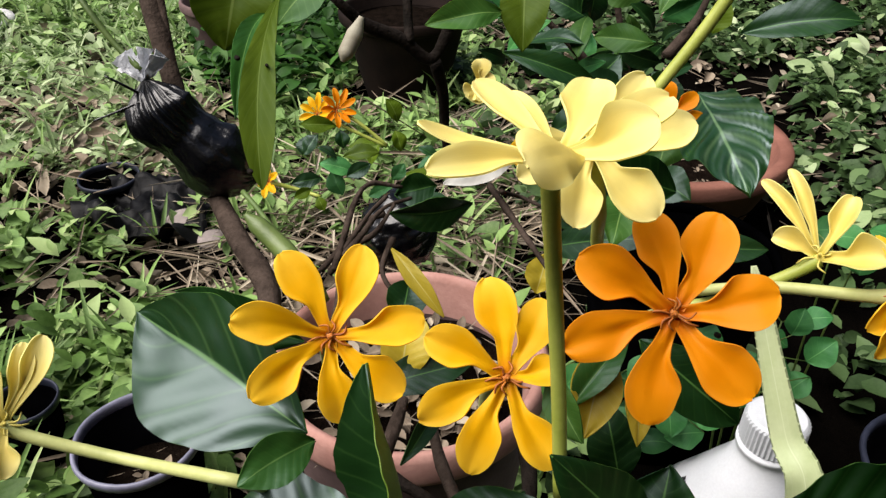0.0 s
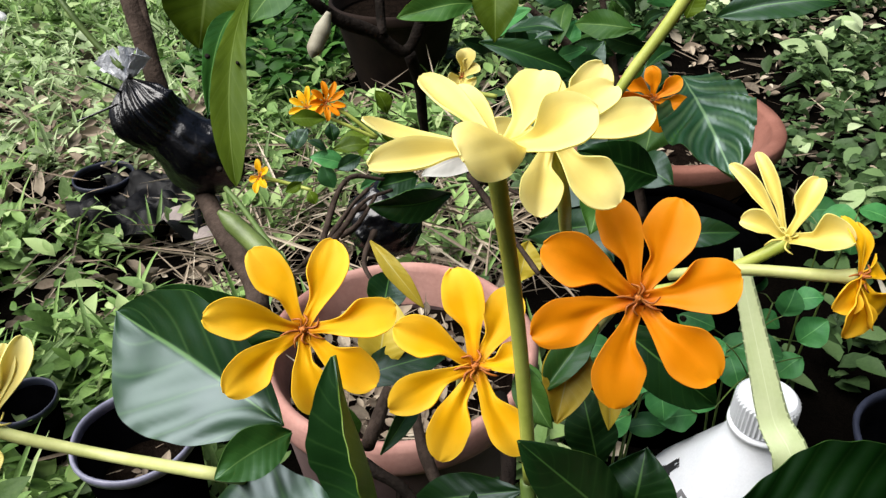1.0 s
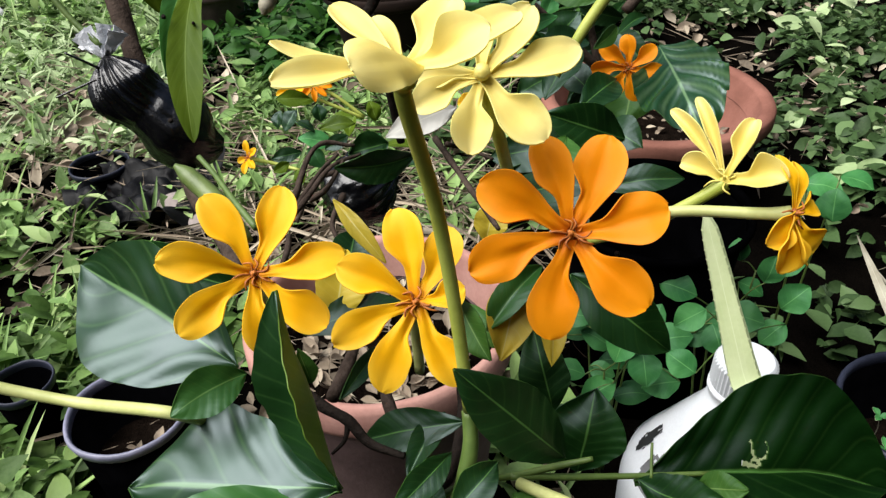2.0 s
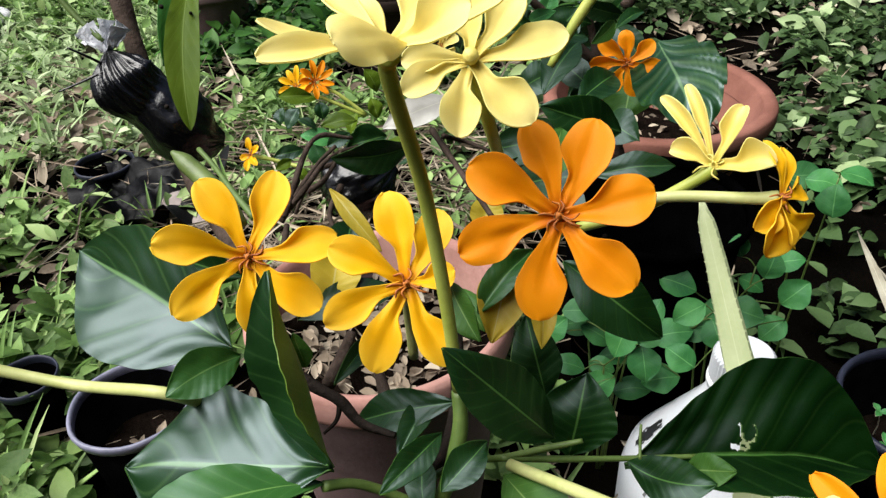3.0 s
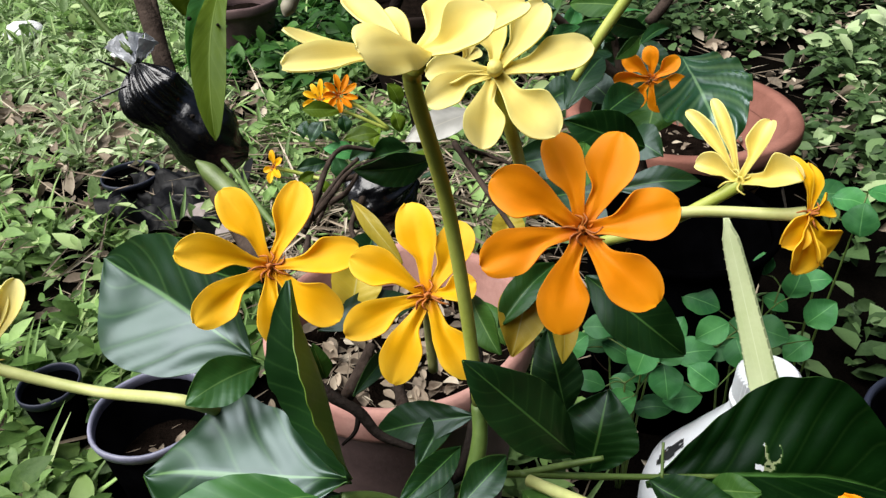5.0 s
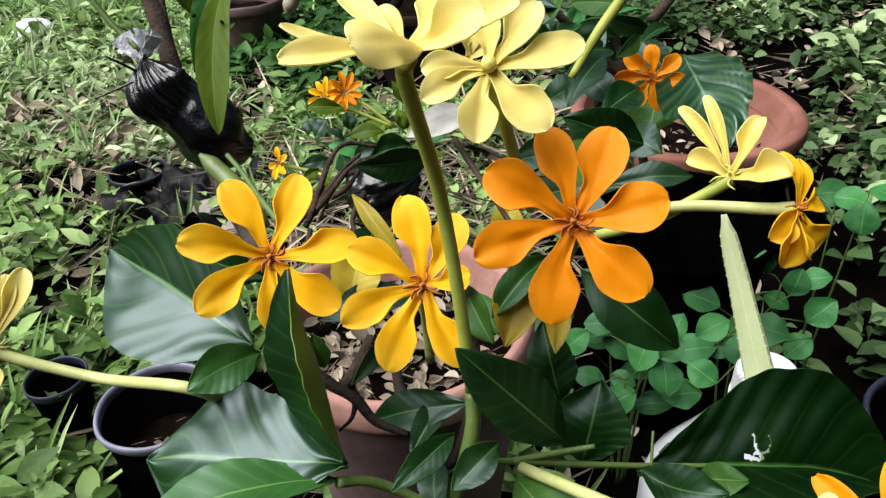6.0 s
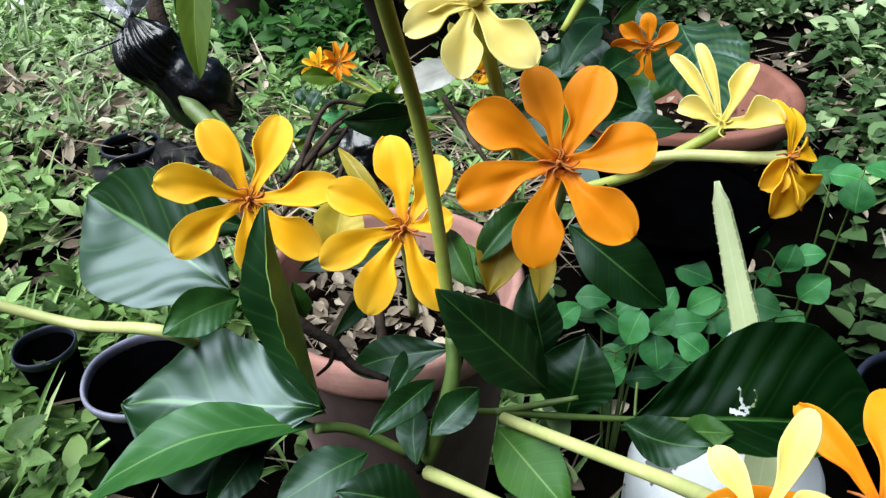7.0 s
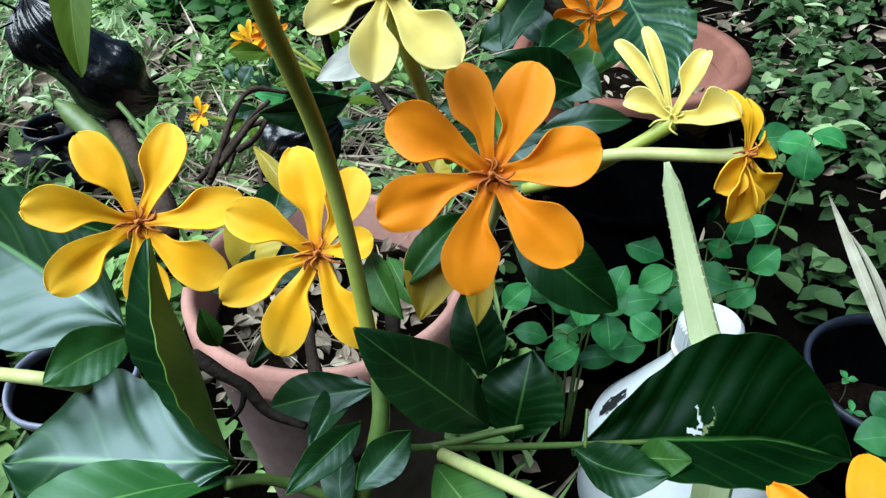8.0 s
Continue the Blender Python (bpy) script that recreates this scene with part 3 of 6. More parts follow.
scatter("straw", 2500, (-1.6, 1.8, 0.4, 2.6), 0.01, 0.1, 0.06, LITTER, "thin dry straw and stalks on the earth", 5, flat=1.0, keep=lambda x, y: clear_of_pots(x, y) * (0.1 if x > 0.15 and y < 1.05 else 0.3 if x > 0.5 else 0.8))

# ---- pots ----
def clay_pot(name, x, y, rim_z, r, height, mat, label, rim=0.03, foot=0.62, soil=0.04, wall=0.012, seed=1.0, body_mat=None):
    pot = thing(name, (x, y, rim_z - height), label, "pot")
    w = wall
    outer = [(r * foot * 0.3, 0.0), (r * foot, 0.0), (r * foot * 1.02, height * 0.03), (r * 0.93, height - rim - 0.004), (r * 0.94, height - rim), (r * 0.99, height - rim + 0.003), (r, height - rim + 0.008), (r, height - 0.006), (r - 0.003, height - 0.001), (r - w * 0.5, height), (r - w + 0.002, height - 0.002), (r - w, height - 0.007), (r * 0.93 - w, height - rim - 0.01), (r * foot - w, 0.02), (0.001, 0.02)]
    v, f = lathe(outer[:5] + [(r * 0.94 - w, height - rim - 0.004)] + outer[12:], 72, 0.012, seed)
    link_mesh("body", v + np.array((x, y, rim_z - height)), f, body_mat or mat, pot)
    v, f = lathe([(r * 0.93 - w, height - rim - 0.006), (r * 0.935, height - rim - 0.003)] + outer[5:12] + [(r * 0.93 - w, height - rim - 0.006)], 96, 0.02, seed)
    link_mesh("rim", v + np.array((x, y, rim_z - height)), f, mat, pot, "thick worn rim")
    sr = r * 0.93 - w * 0.8
    sv, sf = [(x, y, rim_z - soil)], []
    for k in range(1, 9):
        for s in range(40):
            a = 2 * math.pi * s / 40
            q = Vector((math.cos(a) * sr * k / 8, math.sin(a) * sr * k / 8, 0))
            sv.append((x + q.x, y + q.y, rim_z - soil + 0.008 * noise.noise(q * 30 + Vector((seed, 0, 0)))))
    for s in range(40):
        sf.append((0, 1 + s, 1 + (s + 1) % 40))
        for k in range(7):
            a, b = 1 + k * 40, 1 + (k + 1) * 40
            sf.append((a + s, b + s, b + (s + 1) % 40, a + (s + 1) % 40))
    link_mesh("soil", sv, sf, SOIL, pot, "dark crumbly soil")
    return pot


# Shade beneath the rim is put into the body's darker colour.
clay_pot("clay_pot", -0.029, 0.480, 0.373, 0.119, 0.371, CLAY, "pink terracotta pot with a thick worn rim", rim=0.034, soil=0.045, seed=2.0, body_mat=CLAY_GREY)
clay_pot("clay_pot", 0.432, 1.28, 0.2, 0.212, 0.2, CLAY_OLD, "wide old terracotta bowl standing among weeds", rim=0.035, soil=0.1, seed=5.0, wall=0.026)
clay_pot("clay_pot", -0.66, 2.25, 0.18, 0.12, 0.18, CLAY_GREY, "far terracotta pot standing in weeds", seed=7.0)
clay_pot("clay_pot", -0.1, 1.95, 0.24, 0.17, 0.24, CLAY_SHADED, "terracotta pot coloured dark for the shade of overhanging branches", seed=9.0)


def pot_litter(x, y, z, r, count, seed):
    """Dry leaves and straw lying on the soil of a pot."""
    rng = np.random.default_rng(seed)
    vs, fs, base = [], [], 0
    for k in range(count):
        a, q = rng.uniform(0, 2 * np.pi), r * math.sqrt(rng.uniform())
        s = rng.uniform(0.007, 0.024)
        v = CURLED_FORM[0] * (s * (0.9 if k % 3 else 0.12), s * (1 if k % 3 else 1.8), s * (0.7 if k % 3 else 0.1))
        b, c = rng.uniform(0, 2 * np.pi), rng.normal(0, 0.35)
        v = np.stack([v[:, 0], v[:, 1] * math.cos(c) - v[:, 2] * math.sin(c), v[:, 1] * math.sin(c) + v[:, 2] * math.cos(c)], 1)
        v = np.stack([v[:, 0] * math.cos(b) - v[:, 1] * math.sin(b), v[:, 0] * math.sin(b) + v[:, 1] * math.cos(b), v[:, 2]], 1)
        vs.append(v + (x + q * math.cos(a), y + q * math.sin(a), z + rng.uniform(0.004, 0.016)))
        fs.append(CURLED_FORM[1] + base)
        base += len(CURLED_FORM[0])
    ob = link_mesh("leaf_litter", np.vstack(vs), np.vstack(fs).tolist(), LITTER)
    tagged(ob, "dry leaves and straw on the potting soil", "litter", kind="stuff")


pot_litter(-0.029, 0.480, 0.329, 0.085, 300, 11)
pot_litter(0.432, 1.28, 0.102, 0.16, 240, 12)
pot_litter(-0.31, 0.553, 0.11, 0.04, 26, 13)


def nursery_pot(x, y, rim_z, r, height, label, rim_mat=None, depth=0.09):
    pot = thing("nursery_pot", (x, y, rim_z - height), label, "pot")
    out = [(r * 0.25, 0), (r * 0.72, 0), (r * 0.95, height - 0.012), (r * 0.93, height - 0.012), (r * 0.68, 0.01), (0.001, 0.01)]
    v, f = lathe(out, 40, 0.02, x)
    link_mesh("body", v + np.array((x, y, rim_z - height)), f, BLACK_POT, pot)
    if rim_mat:
        band = [(r * 0.95, height - 0.014), (r * 1.0, height - 0.012), (r * 1.03, height - 0.004), (r * 1.015, height), (r * 0.97, height), (r * 0.95, height - 0.004), (r * 0.94, height - 0.013), (r * 0.95, height - 0.014)]
        v, f = lathe(band, 40, 0.02, x)
        link_mesh("rim", v + np.array((x, y, rim_z - height)), f, rim_mat, pot, "worn rim")
    if not rim_mat:
        return pot
    sv, sf = lathe([(0.001, height - depth), (r * 0.4, height + 0.004 - depth), (r * 0.8, height - 0.002 - depth)], 24, 0.05, y)
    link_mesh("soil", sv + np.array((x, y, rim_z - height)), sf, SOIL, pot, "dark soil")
    return pot


nursery_pot(-0.328, 0.553, 0.186, 0.067, 0.186, "black nursery pot with a pale worn rim and dry leaves inside", POT_RIM, 0.07)
nursery_pot(-0.535, 0.682, 0.108, 0.04, 0.108, "small black nursery pot with a bluish rim, deep shade in its colour", RIM_BLUE)
nursery_pot(-0.69, 1.36, 0.065, 0.06, 0.065, "low black nursery pot with a bluish rim among weeds", RIM_BLUE, 0.05)
nursery_pot(0.285, 0.74, 0.3, 0.115, 0.3, "tall black nursery pot, deep shade put into its colour", BLACK_POT, 0.2)
nursery_pot(0.556, 0.53, 0.15, 0.094, 0.15, "black nursery pot with a bluish rim and weeds", RIM_BLUE)


def film_scrap(x, y, w, d, seed, label):
    """A crumpled sheet of film lying on the ground."""
    n = 26
    grid = np.zeros((n, n, 3))
    for i in range(n):
        for j in range(n):
            u, v = i / (n - 1) - 0.5, j / (n - 1) - 0.5
            q = Vector((u * 5, v * 5, seed))
            h = 0.04 + 0.06 * noise.noise(q) + 0.02 * noise.noise(q * 2.7)
            px = x + w * (u + 0.12 * noise.noise(q + Vector((9, 0, 0))))
            py = y + d * (v + 0.12 * noise.noise(q + Vector((0, 9, 0))))
            grid[i, j] = (px, py, ground_height(px, py) + max(0.003, h))
    v, f, uv, sl = sheet(grid, 0.0005)
    ob = link_mesh("plastic_sheet", v, f, DULL_FILM)
    tagged(ob, label, "plastic sheet", "scraps of black film")


film_scrap(-0.567, 1.281, 0.26, 0.22, 5.0, "torn black plastic film beside a stone")


def pebble(x, y, r, label, mat):
    bm = bmesh.new()
    bmesh.ops.create_icosphere(bm, subdivisions=3, radius=r)
    for v in bm.verts:
        v.co *= 1 + 0.25 * noise.noise(v.co * 22 + Vector((x, y, 0)))
        v.co.z *= 0.62
    for f in bm.faces:
        f.smooth = True
    me = bpy.data.meshes.new("stone")
    bm.to_mesh(me)
    bm.free()
    me.materials.append(mat)
    ob = new("stone", me)
    ob.location = (x, y, ground_height(x, y) + r * 0.45)
    tagged(ob, label, "stone")


pebble(-0.5, 1.24, 0.045, "rounded grey pink stone among weeds", STONE)
pebble(-0.44, 1.19, 0.03, "small grey stone among weeds", STONE)
pebble(-1.5, 2.5, 0.07, "white stone lying in the grass", WHITE_STONE)

# ---- gardenia ----
bush = thing("gardenia_bush", (-0.029, 0.480, 0.323), "flowering gardenia with yellow and orange pinwheel flowers and glossy leaves", "shrub")


def chewed(u, v):
    """The eaten hole of one leaf."""
    v = 1 - v
    u += 0.006 * noise.noise(Vector((u * 60, v * 40, 0)))
    v += 0.009 * noise.noise(Vector((u * 60, v * 40, 5)))
    strokes = [((.428, .665), (.434, .61), .9), ((.434, .61), (.446, .565), 1.5), ((.446, .565), (.462, .545), 1.2), ((.402, .55), (.426, .535), 1.7), ((.426, .535), (.452, .53), 1.3), ((.426, .535), (.44, .57), 1.2), ((.476, .665), (.489, .63), .5), ((.489, .63), (.481, .58), .7), ((.481, .58), (.462, .562), 1.1)]
    for (a, c), (d, e), w in strokes:
        x, y, dx, dy = (u - a) * 465, (v - c) * 314, (d - a) * 465, (e - c) * 314
        k = min(1, max(0, (x * dx + y * dy) / (dx * dx + dy * dy)))
        if math.hypot(x - k * dx, y - k * dy) < 2.6 * w:
            return True
    return False


flower(bush, (0.0823, 0.2078, 0.6319), (-0.131, -0.802, 0.583), [(-21, 0.0384, 0.86), (18, 0.0389, 1.08), (72, 0.0362, 1.08), (132, 0.0387, 1.12), (-171, 0.0405, 1.05), (-114, 0.0408, 1.02), (-65, 0.0393, 1.05)], ORANGE, [(0.0901, 0.262, 0.5838), (0.084, 0.2956, 0.5267)], TUBE_PALE, width=0.0178, cup=0.2, lean=0.22)
flower(bush, (-0.0437, 0.2207, 0.6103), (0.276, -0.724, 0.632), [(-19, 0.0374, 1.00), (32, 0.0375, 1.00), (92, 0.0372, 1.02), (141, 0.0367, 1.10), (-175, 0.0332, 1.00), (-116, 0.0375, 1.06), (-68, 0.0380, 1.04)], GOLD, [(-0.0518, 0.2473, 0.5803), (-0.0547, 0.2687, 0.5418)], TUBE_PALE, width=0.0152, cup=0.22, lean=0.22)
flower(bush, (0.0228, 0.1976, 0.6104), (0.076, -0.723, 0.686), [(-7, 0.0369, 1.05), (31, 0.0320, 1.00), (80, 0.0193, 0.80), (157, 0.0356, 1.00), (-153, 0.0360, 1.05), (-110, 0.0348, 0.95), (-59, 0.0331, 1.00)], GOLD, [(0.019, 0.2369, 0.5638), (0.0187, 0.2448, 0.5275)], TUBE_PALE, width=0.0146, cup=0.22, lean=0.22)
flower(bush, (0.051, 0.2325, 0.6858), (-0.011, -0.791, 0.612), [(37, 0.0304, 0.95), (77, 0.0366, 1.00), (139, 0.0329, 1.20), (-169, 0.0288, 1.05), (-114, 0.0278, 0.85), (-90, 0.0254, 0.75), (-7, 0.0208, 0.80)], LEMON, [(0.0574, 0.2356, 0.6594), (0.0629, 0.2546, 0.6323), (0.0702, 0.27, 0.601)], TUBE, width=0.0142, style=True, stamens=0, peak=0.64, cup=0.34, lean=0.2)
side_flower = flower(bush, (0.0274, 0.1574, 0.7190), (-0.1, -0.08, 0.99), [], LEMON, [(0.0265, 0.1608, 0.7133), (0.0271, 0.1628, 0.7056), (0.0331, 0.1757, 0.6654), (0.0379, 0.1745, 0.6221), (0.0412, 0.1692, 0.5808)], TUBE, stamens=0, r=0.0025, heart=STYLE)
petal(side_flower, (0.0274, 0.1574, 0.7190), (0.095, -0.324, 0.941), (-0.626, 0.716, 0.309), 0.0315, 0.0077, 0.0, 0.5, LEMON, peak=0.66, lean=0.1, dip=-0.2)
petal(side_flower, (0.0274, 0.1574, 0.7190), (-0.210, -0.179, 0.961), (-0.286, 0.951, 0.114), 0.0354, 0.0062, 0.0, 0.4, LEMON, peak=0.66, lean=0, dip=0.1)
petal(side_flower, (0.0274, 0.1574, 0.7190), (0.197, -0.098, 0.976), (-0.975, 0.088, 0.205), 0.0343, 0.0059, -0.08, 0.5, LEMON, peak=0.66, lean=0, dip=-0.6)
petal(side_flower, (0.0274, 0.1574, 0.7190), (0.282, -0.363, 0.888), (-0.913, -0.387, 0.131), 0.0339, 0.0077, 0.05, 0.3, LEMON, peak=0.66, lean=0.3, dip=0.25)
petal(side_flower, (0.0274, 0.1574, 0.7190), (-0.039, -0.258, 0.965), (0.362, 0.897, 0.254), 0.0344, 0.0132, 0.0, 0.4, LEMON, peak=0.66, lean=0.1, dip=0.1)
petal(side_flower, (0.0274, 0.1574, 0.7190), (0.084, -0.378, 0.922), (0.789, 0.590, 0.170), 0.0392, 0.0114, 0.03, 0.4, LEMON, peak=0.66, lean=0.1, dip=0.2)
petal(side_flower, (0.0274, 0.1574, 0.7190), (-0.385, -0.616, 0.687), (0.886, -0.039, 0.462), 0.0242, 0.0150, 0.02, 0.35, LEMON, peak=0.66, lean=0.1, dip=0.2)
petal(side_flower, (0.0320, 0.1549, 0.7221), (0.704, -0.298, 0.645), (-0.580, -0.765, 0.280), 0.0262, 0.0155, 0.1, -0.3, LEMON, peak=0.62, lean=-0.1, dip=0.3, start=0.0, claw=0.75)
flower(bush, (0.157, 0.2561, 0.6226), (-0.358, -0.481, 0.8), [(-55, 0.0396, 0.38), (-37, 0.0400, 0.36), (7, 0.0277, 0.66), (77, 0.0253, 1.15), (-89, 0.0193, 0.6)], CREAM, [(0.1462, 0.2568, 0.6129), (0.124, 0.2627, 0.5956), (0.1024, 0.2716, 0.5831)], TUBE, width=0.0145, lift=0.3, cup=1.1, lean=0.35, stamens=4, peak=0.56, heart=STYLE)
flower(bush, (0.1798, 0.2363, 0.6173), (0.497, -0.703, 0.508), [(42, 0.0242, 0.42), (13, 0.0250, 0.36), (88, 0.0162, 0.60), (172, 0.0225, 1.15), (-150, 0.0250, 1.10), (-112, 0.0190, 0.80)], GOLD, [(0.1673, 0.24, 0.6156), (0.1375, 0.2514, 0.6111), (0.1141, 0.2666, 0.5978)], TUBE_PALE, width=0.018, lift=0.1, cup=0.35, bend=-0.2, stamens=3, crumple=0.11)
flower(bush, (-0.1793, 0.2119, 0.5707), (0.615, -0.469, 0.634), [(51, 0.0374, 0.80), (41, 0.0332, 0.70), (1, 0.0305, 1.00), (-48, 0.0245, 1.00), (-107, 0.0263, 1.00), (-148, 0.0217, 0.90)], LEMON, [(-0.169, 0.2119, 0.563), (-0.131, 0.2094, 0.5521), (-0.08, 0.1855, 0.5691), (-0.0691, 0.2063, 0.5368)], TUBE_PALE, width=0.0135, lift=0.3, cup=0.6, heart=STYLE)
low_flower = flower(bush, (0.1446, 0.0653, 0.617), (-0.435, -0.509, 0.943), [(75, .042, 1), (125, .042, 1), (180, .042, 1), (235, .042, 1)], ORANGE, [(0.1603, 0.0904, 0.5736), (0.1519, 0.1055, 0.541)], TUBE_PALE, width=0.0135, lift=0.1)
petal(low_flower, (0.1446, 0.0653, 0.617), (-0.307, -0.176, 0.935), (0.282, 0.922, 0.266), 0.0349, 0.0098, 0.05, 0.2, ORANGE, lean=0.2)
petal(low_flower, (0.1446, 0.0653, 0.617), (-0.279, -0.608, 0.743), (-0.5, 0.753, 0.428), 0.0303, 0.0078, 0.05, 0.2, ORANGE, lean=0.2)
flower(bush, (0.1054, 0.0463, 0.6407), (-0.267, -0.255, 0.929), [(-14, 0.0170, 0.65), (40, 0.0250, 0.65), (92, 0.0137, 0.90), (170, 0.0113, 1.00), (-132, 0.0142, 1.00), (-91, 0.0156, 1.00)], CREAM, [(0.1153, 0.103, 0.5765), (0.0931, 0.1401, 0.5488), (0.0612, 0.1744, 0.5292)], TUBE_PALE, width=0.0095, lift=0.3, stamens=3, heart=STYLE)
rod("flower_stalk", [(0.0298, 0.1535, 0.52), (0.0481, 0.1363, 0.5307), (0.0701, 0.1163, 0.5411), (0.0863, 0.0968, 0.5538)], [0.003, 0.0025, 0.0025, 0.0025], TUBE_PALE, bush)
rod("flower_stalk", [(0.0996, 0.3694, 0.6267), (0.114, 0.3754, 0.65), (0.13, 0.3787, 0.6732), (0.1454, 0.381, 0.6997), (0.1608, 0.3814, 0.7286)], [0.0022, 0.0032, 0.0034, 0.0034, 0.0034], TUBE, bush)
leaf(bush, (-0.0537, 0.2019, 0.5768), (-0.1362, 0.26, 0.5903), 0.0729, (-0.02, -0.25, 0.97), arch=0.05, fold=-20, fold2=62, wide=0.52, pillow=2.6, ripple=0.8, rows=90, cols=25, ribs=5, halves=(1.0, 0.74), top=LEAF_BIG)
leaf(bush, (-0.0679, 0.2772, 0.5584), (-0.132, 0.2936, 0.5769), 0.0297, (-0.11, -0.91, 0.41), fold=15)
leaf(bush, (-0.0086, 0.1558, 0.5549), (-0.0258, 0.1851, 0.629), 0.0417, (-0.71, -0.7, 0.11), fold=45, fold2=54, sway=0.04, arch=0.02, under=LEAF_FRESH)
leaf(bush, (-0.0503, 0.2014, 0.5731), (-0.0765, 0.1803, 0.5719), 0.0198, (0.45, -0.59, 0.67), fold=12, sway=0.05, top=LEAF_MID)
leaf(bush, (-0.0096, 0.1569, 0.5535), (-0.0987, 0.1718, 0.5405), 0.0707, (-0.19, -0.3, 0.94), arch=0.03, fold=-35, fold2=0, ripple=1.8, pillow=2.6, wide=0.6, rows=90, cols=25, ribs=5, top=LEAF_BIG)
leaf(bush, (-0.014, 0.1566, 0.5454), (-0.0966, 0.1259, 0.5354), 0.0317, (-0.13, 0.04, 0.99), arch=0.15, fold=10, top=LEAF_MID, under=LEAF_MID)
leaf(bush, (-0.0355, 0.1555, 0.5387), (-0.0502, 0.1236, 0.5341), 0.0173, (0.47, -0.33, 0.82), top=LEAF, fold=20)
leaf(bush, (0.0785, 0.1691, 0.5509), (0.0361, 0.1678, 0.6037), 0.0261, (0.42, -0.85, 0.32), arch=0.06, fold=10)
leaf(bush, (0.0841, 0.2315, 0.509), (0.0753, 0.2505, 0.5466), 0.0244, (-0.07, -0.9, 0.44), fold=4, under=LEAF)
leaf(bush, (0.092, 0.2037, 0.4972), (0.1013, 0.2217, 0.5337), 0.0375, (-0.16, -0.87, 0.47), fold=6, pillow=1.5, rows=80, under=LEAF)
leaf(bush, (0.1148, 0.19, 0.506), (0.2286, 0.1808, 0.5032), 0.0913, (-0.06, -0.89, 0.45), arch=0.03, fold=2, fold2=115, sway=-0.09, pillow=2.2, ribs=9, top=LEAF_SHADE, wide=0.58, rows=240, cols=161, bite=chewed, label="gardenia leaf with an eaten hole, shade in its dark green")
leaf(bush, (0.0983, 0.2831, 0.5545), (0.1488, 0.2632, 0.516), 0.0322, (0.02, -0.88, 0.48), fold=14)
leaf(bush, (0.0503, 0.2086, 0.5843), (0.0755, 0.2322, 0.5992), 0.016, (-0.5, -0.7, 0.5), fold=35, top=LEAF_MID, under=LEAF_UNDER)
leaf(bush, (0.0658, 0.2341, 0.5939), (0.0555, 0.2019, 0.5740), 0.022, (-0.03, -0.9, 0.43), top=LEAF_YELLOW, under=LEAF_YELLOW)
leaf(bush, (0.0398, 0.2042, 0.6054), (0.0502, 0.1834, 0.5918), 0.014, (-0.4, -0.8, 0.43), top=LEAF_UNDER, under=LEAF_UNDER, fold=25)
leaf(bush, (0.0789, 0.2285, 0.5846), (0.0766, 0.2006, 0.5705), 0.012, (0.1, -0.9, 0.4), top=LEAF_YELLOW, under=LEAF_YELLOW)
leaf(bush, (-0.0209, 0.2498, 0.5555), (-0.0154, 0.2803, 0.5779), 0.0256, (0.21, -0.6, 0.77), top=LEAF_YELLOW, under=LEAF_YELLOW)
leaf(bush, (-0.0357, 0.2454, 0.5548), (0.0135, 0.2631, 0.557), 0.0198, (0.11, -0.42, 0.9), fold=12)
leaf(bush, (0.0399, 0.1742, 0.5689), (-0.0037, 0.1874, 0.5449), 0.0179, (-0.53, -0.51, 0.68), fold=20)
leaf(bush, (0.0317, 0.1871, 0.5607), (0.0164, 0.1578, 0.5561), 0.0128, (-0, -0.15, 0.99), fold=35)
leaf(bush, (0.0336, 0.1688, 0.5575), (0.0098, 0.1443, 0.5529), 0.0125, (0.29, -0.44, 0.85), fold=25, top=LEAF)
leaf(bush, (0.033, 0.1454, 0.5515), (0.0512, 0.1626, 0.5586), 0.0146, (0.14, -0.5, 0.85), fold=25)
leaf(bush, (0.0259, 0.1496, 0.5302), (0.0244, 0.1743, 0.5384), 0.0139, (-0.25, -0.32, 0.91), fold=20)
leaf(bush, (0.0584, 0.1733, 0.5242), (0.0858, 0.1352, 0.5189), 0.0269, (-0.29, -0.33, 0.9), fold=14, top=LEAF_UNDER)
leaf(bush, (0.0305, 0.125, 0.5363), (0.0009, 0.1207, 0.5515), 0.0229, (0.46, -0.4, 0.79), fold=15)
leaf(bush, (0.0082, 0.1448, 0.5426), (-0.0242, 0.1243, 0.5367), 0.0198, (0.05, -0.36, 0.93), fold=10)
leaf(bush, (0.1142, 0.1834, 0.5167), (0.1462, 0.1645, 0.5234), 0.0212, (-0.5, -0.63, 0.6), fold=4, sway=0.08, under=LEAF)
leaf(bush, (0.1373, 0.1775, 0.5178), (0.1542, 0.1669, 0.5285), 0.0150, (-0.66, -0.47, 0.58), fold=10, top=LEAF_UNDER)
leaf(bush, (-0.0279, 0.3353, 0.5742), (0.0005, 0.3103, 0.5467), 0.0109, (0.01, -0.74, 0.68), top=LEAF_YELLOW, under=LEAF_YELLOW, fold=25)
leaf(bush, (-0.0238, 0.322, 0.5338), (-0.0191, 0.3439, 0.5468), 0.0236, (0.23, -0.53, 0.81), fold=15)
leaf(bush, (0.1103, 0.2846, 0.6043), (0.1496, 0.2841, 0.6077), 0.0156, (-0.08, -0.56, 0.82), fold=20)
leaf(bush, (0.1679, 0.4694, 0.533), (0.1061, 0.4562, 0.5632), 0.0359, (0.32, -0.92, 0.25), fold=18, arch=0.05)
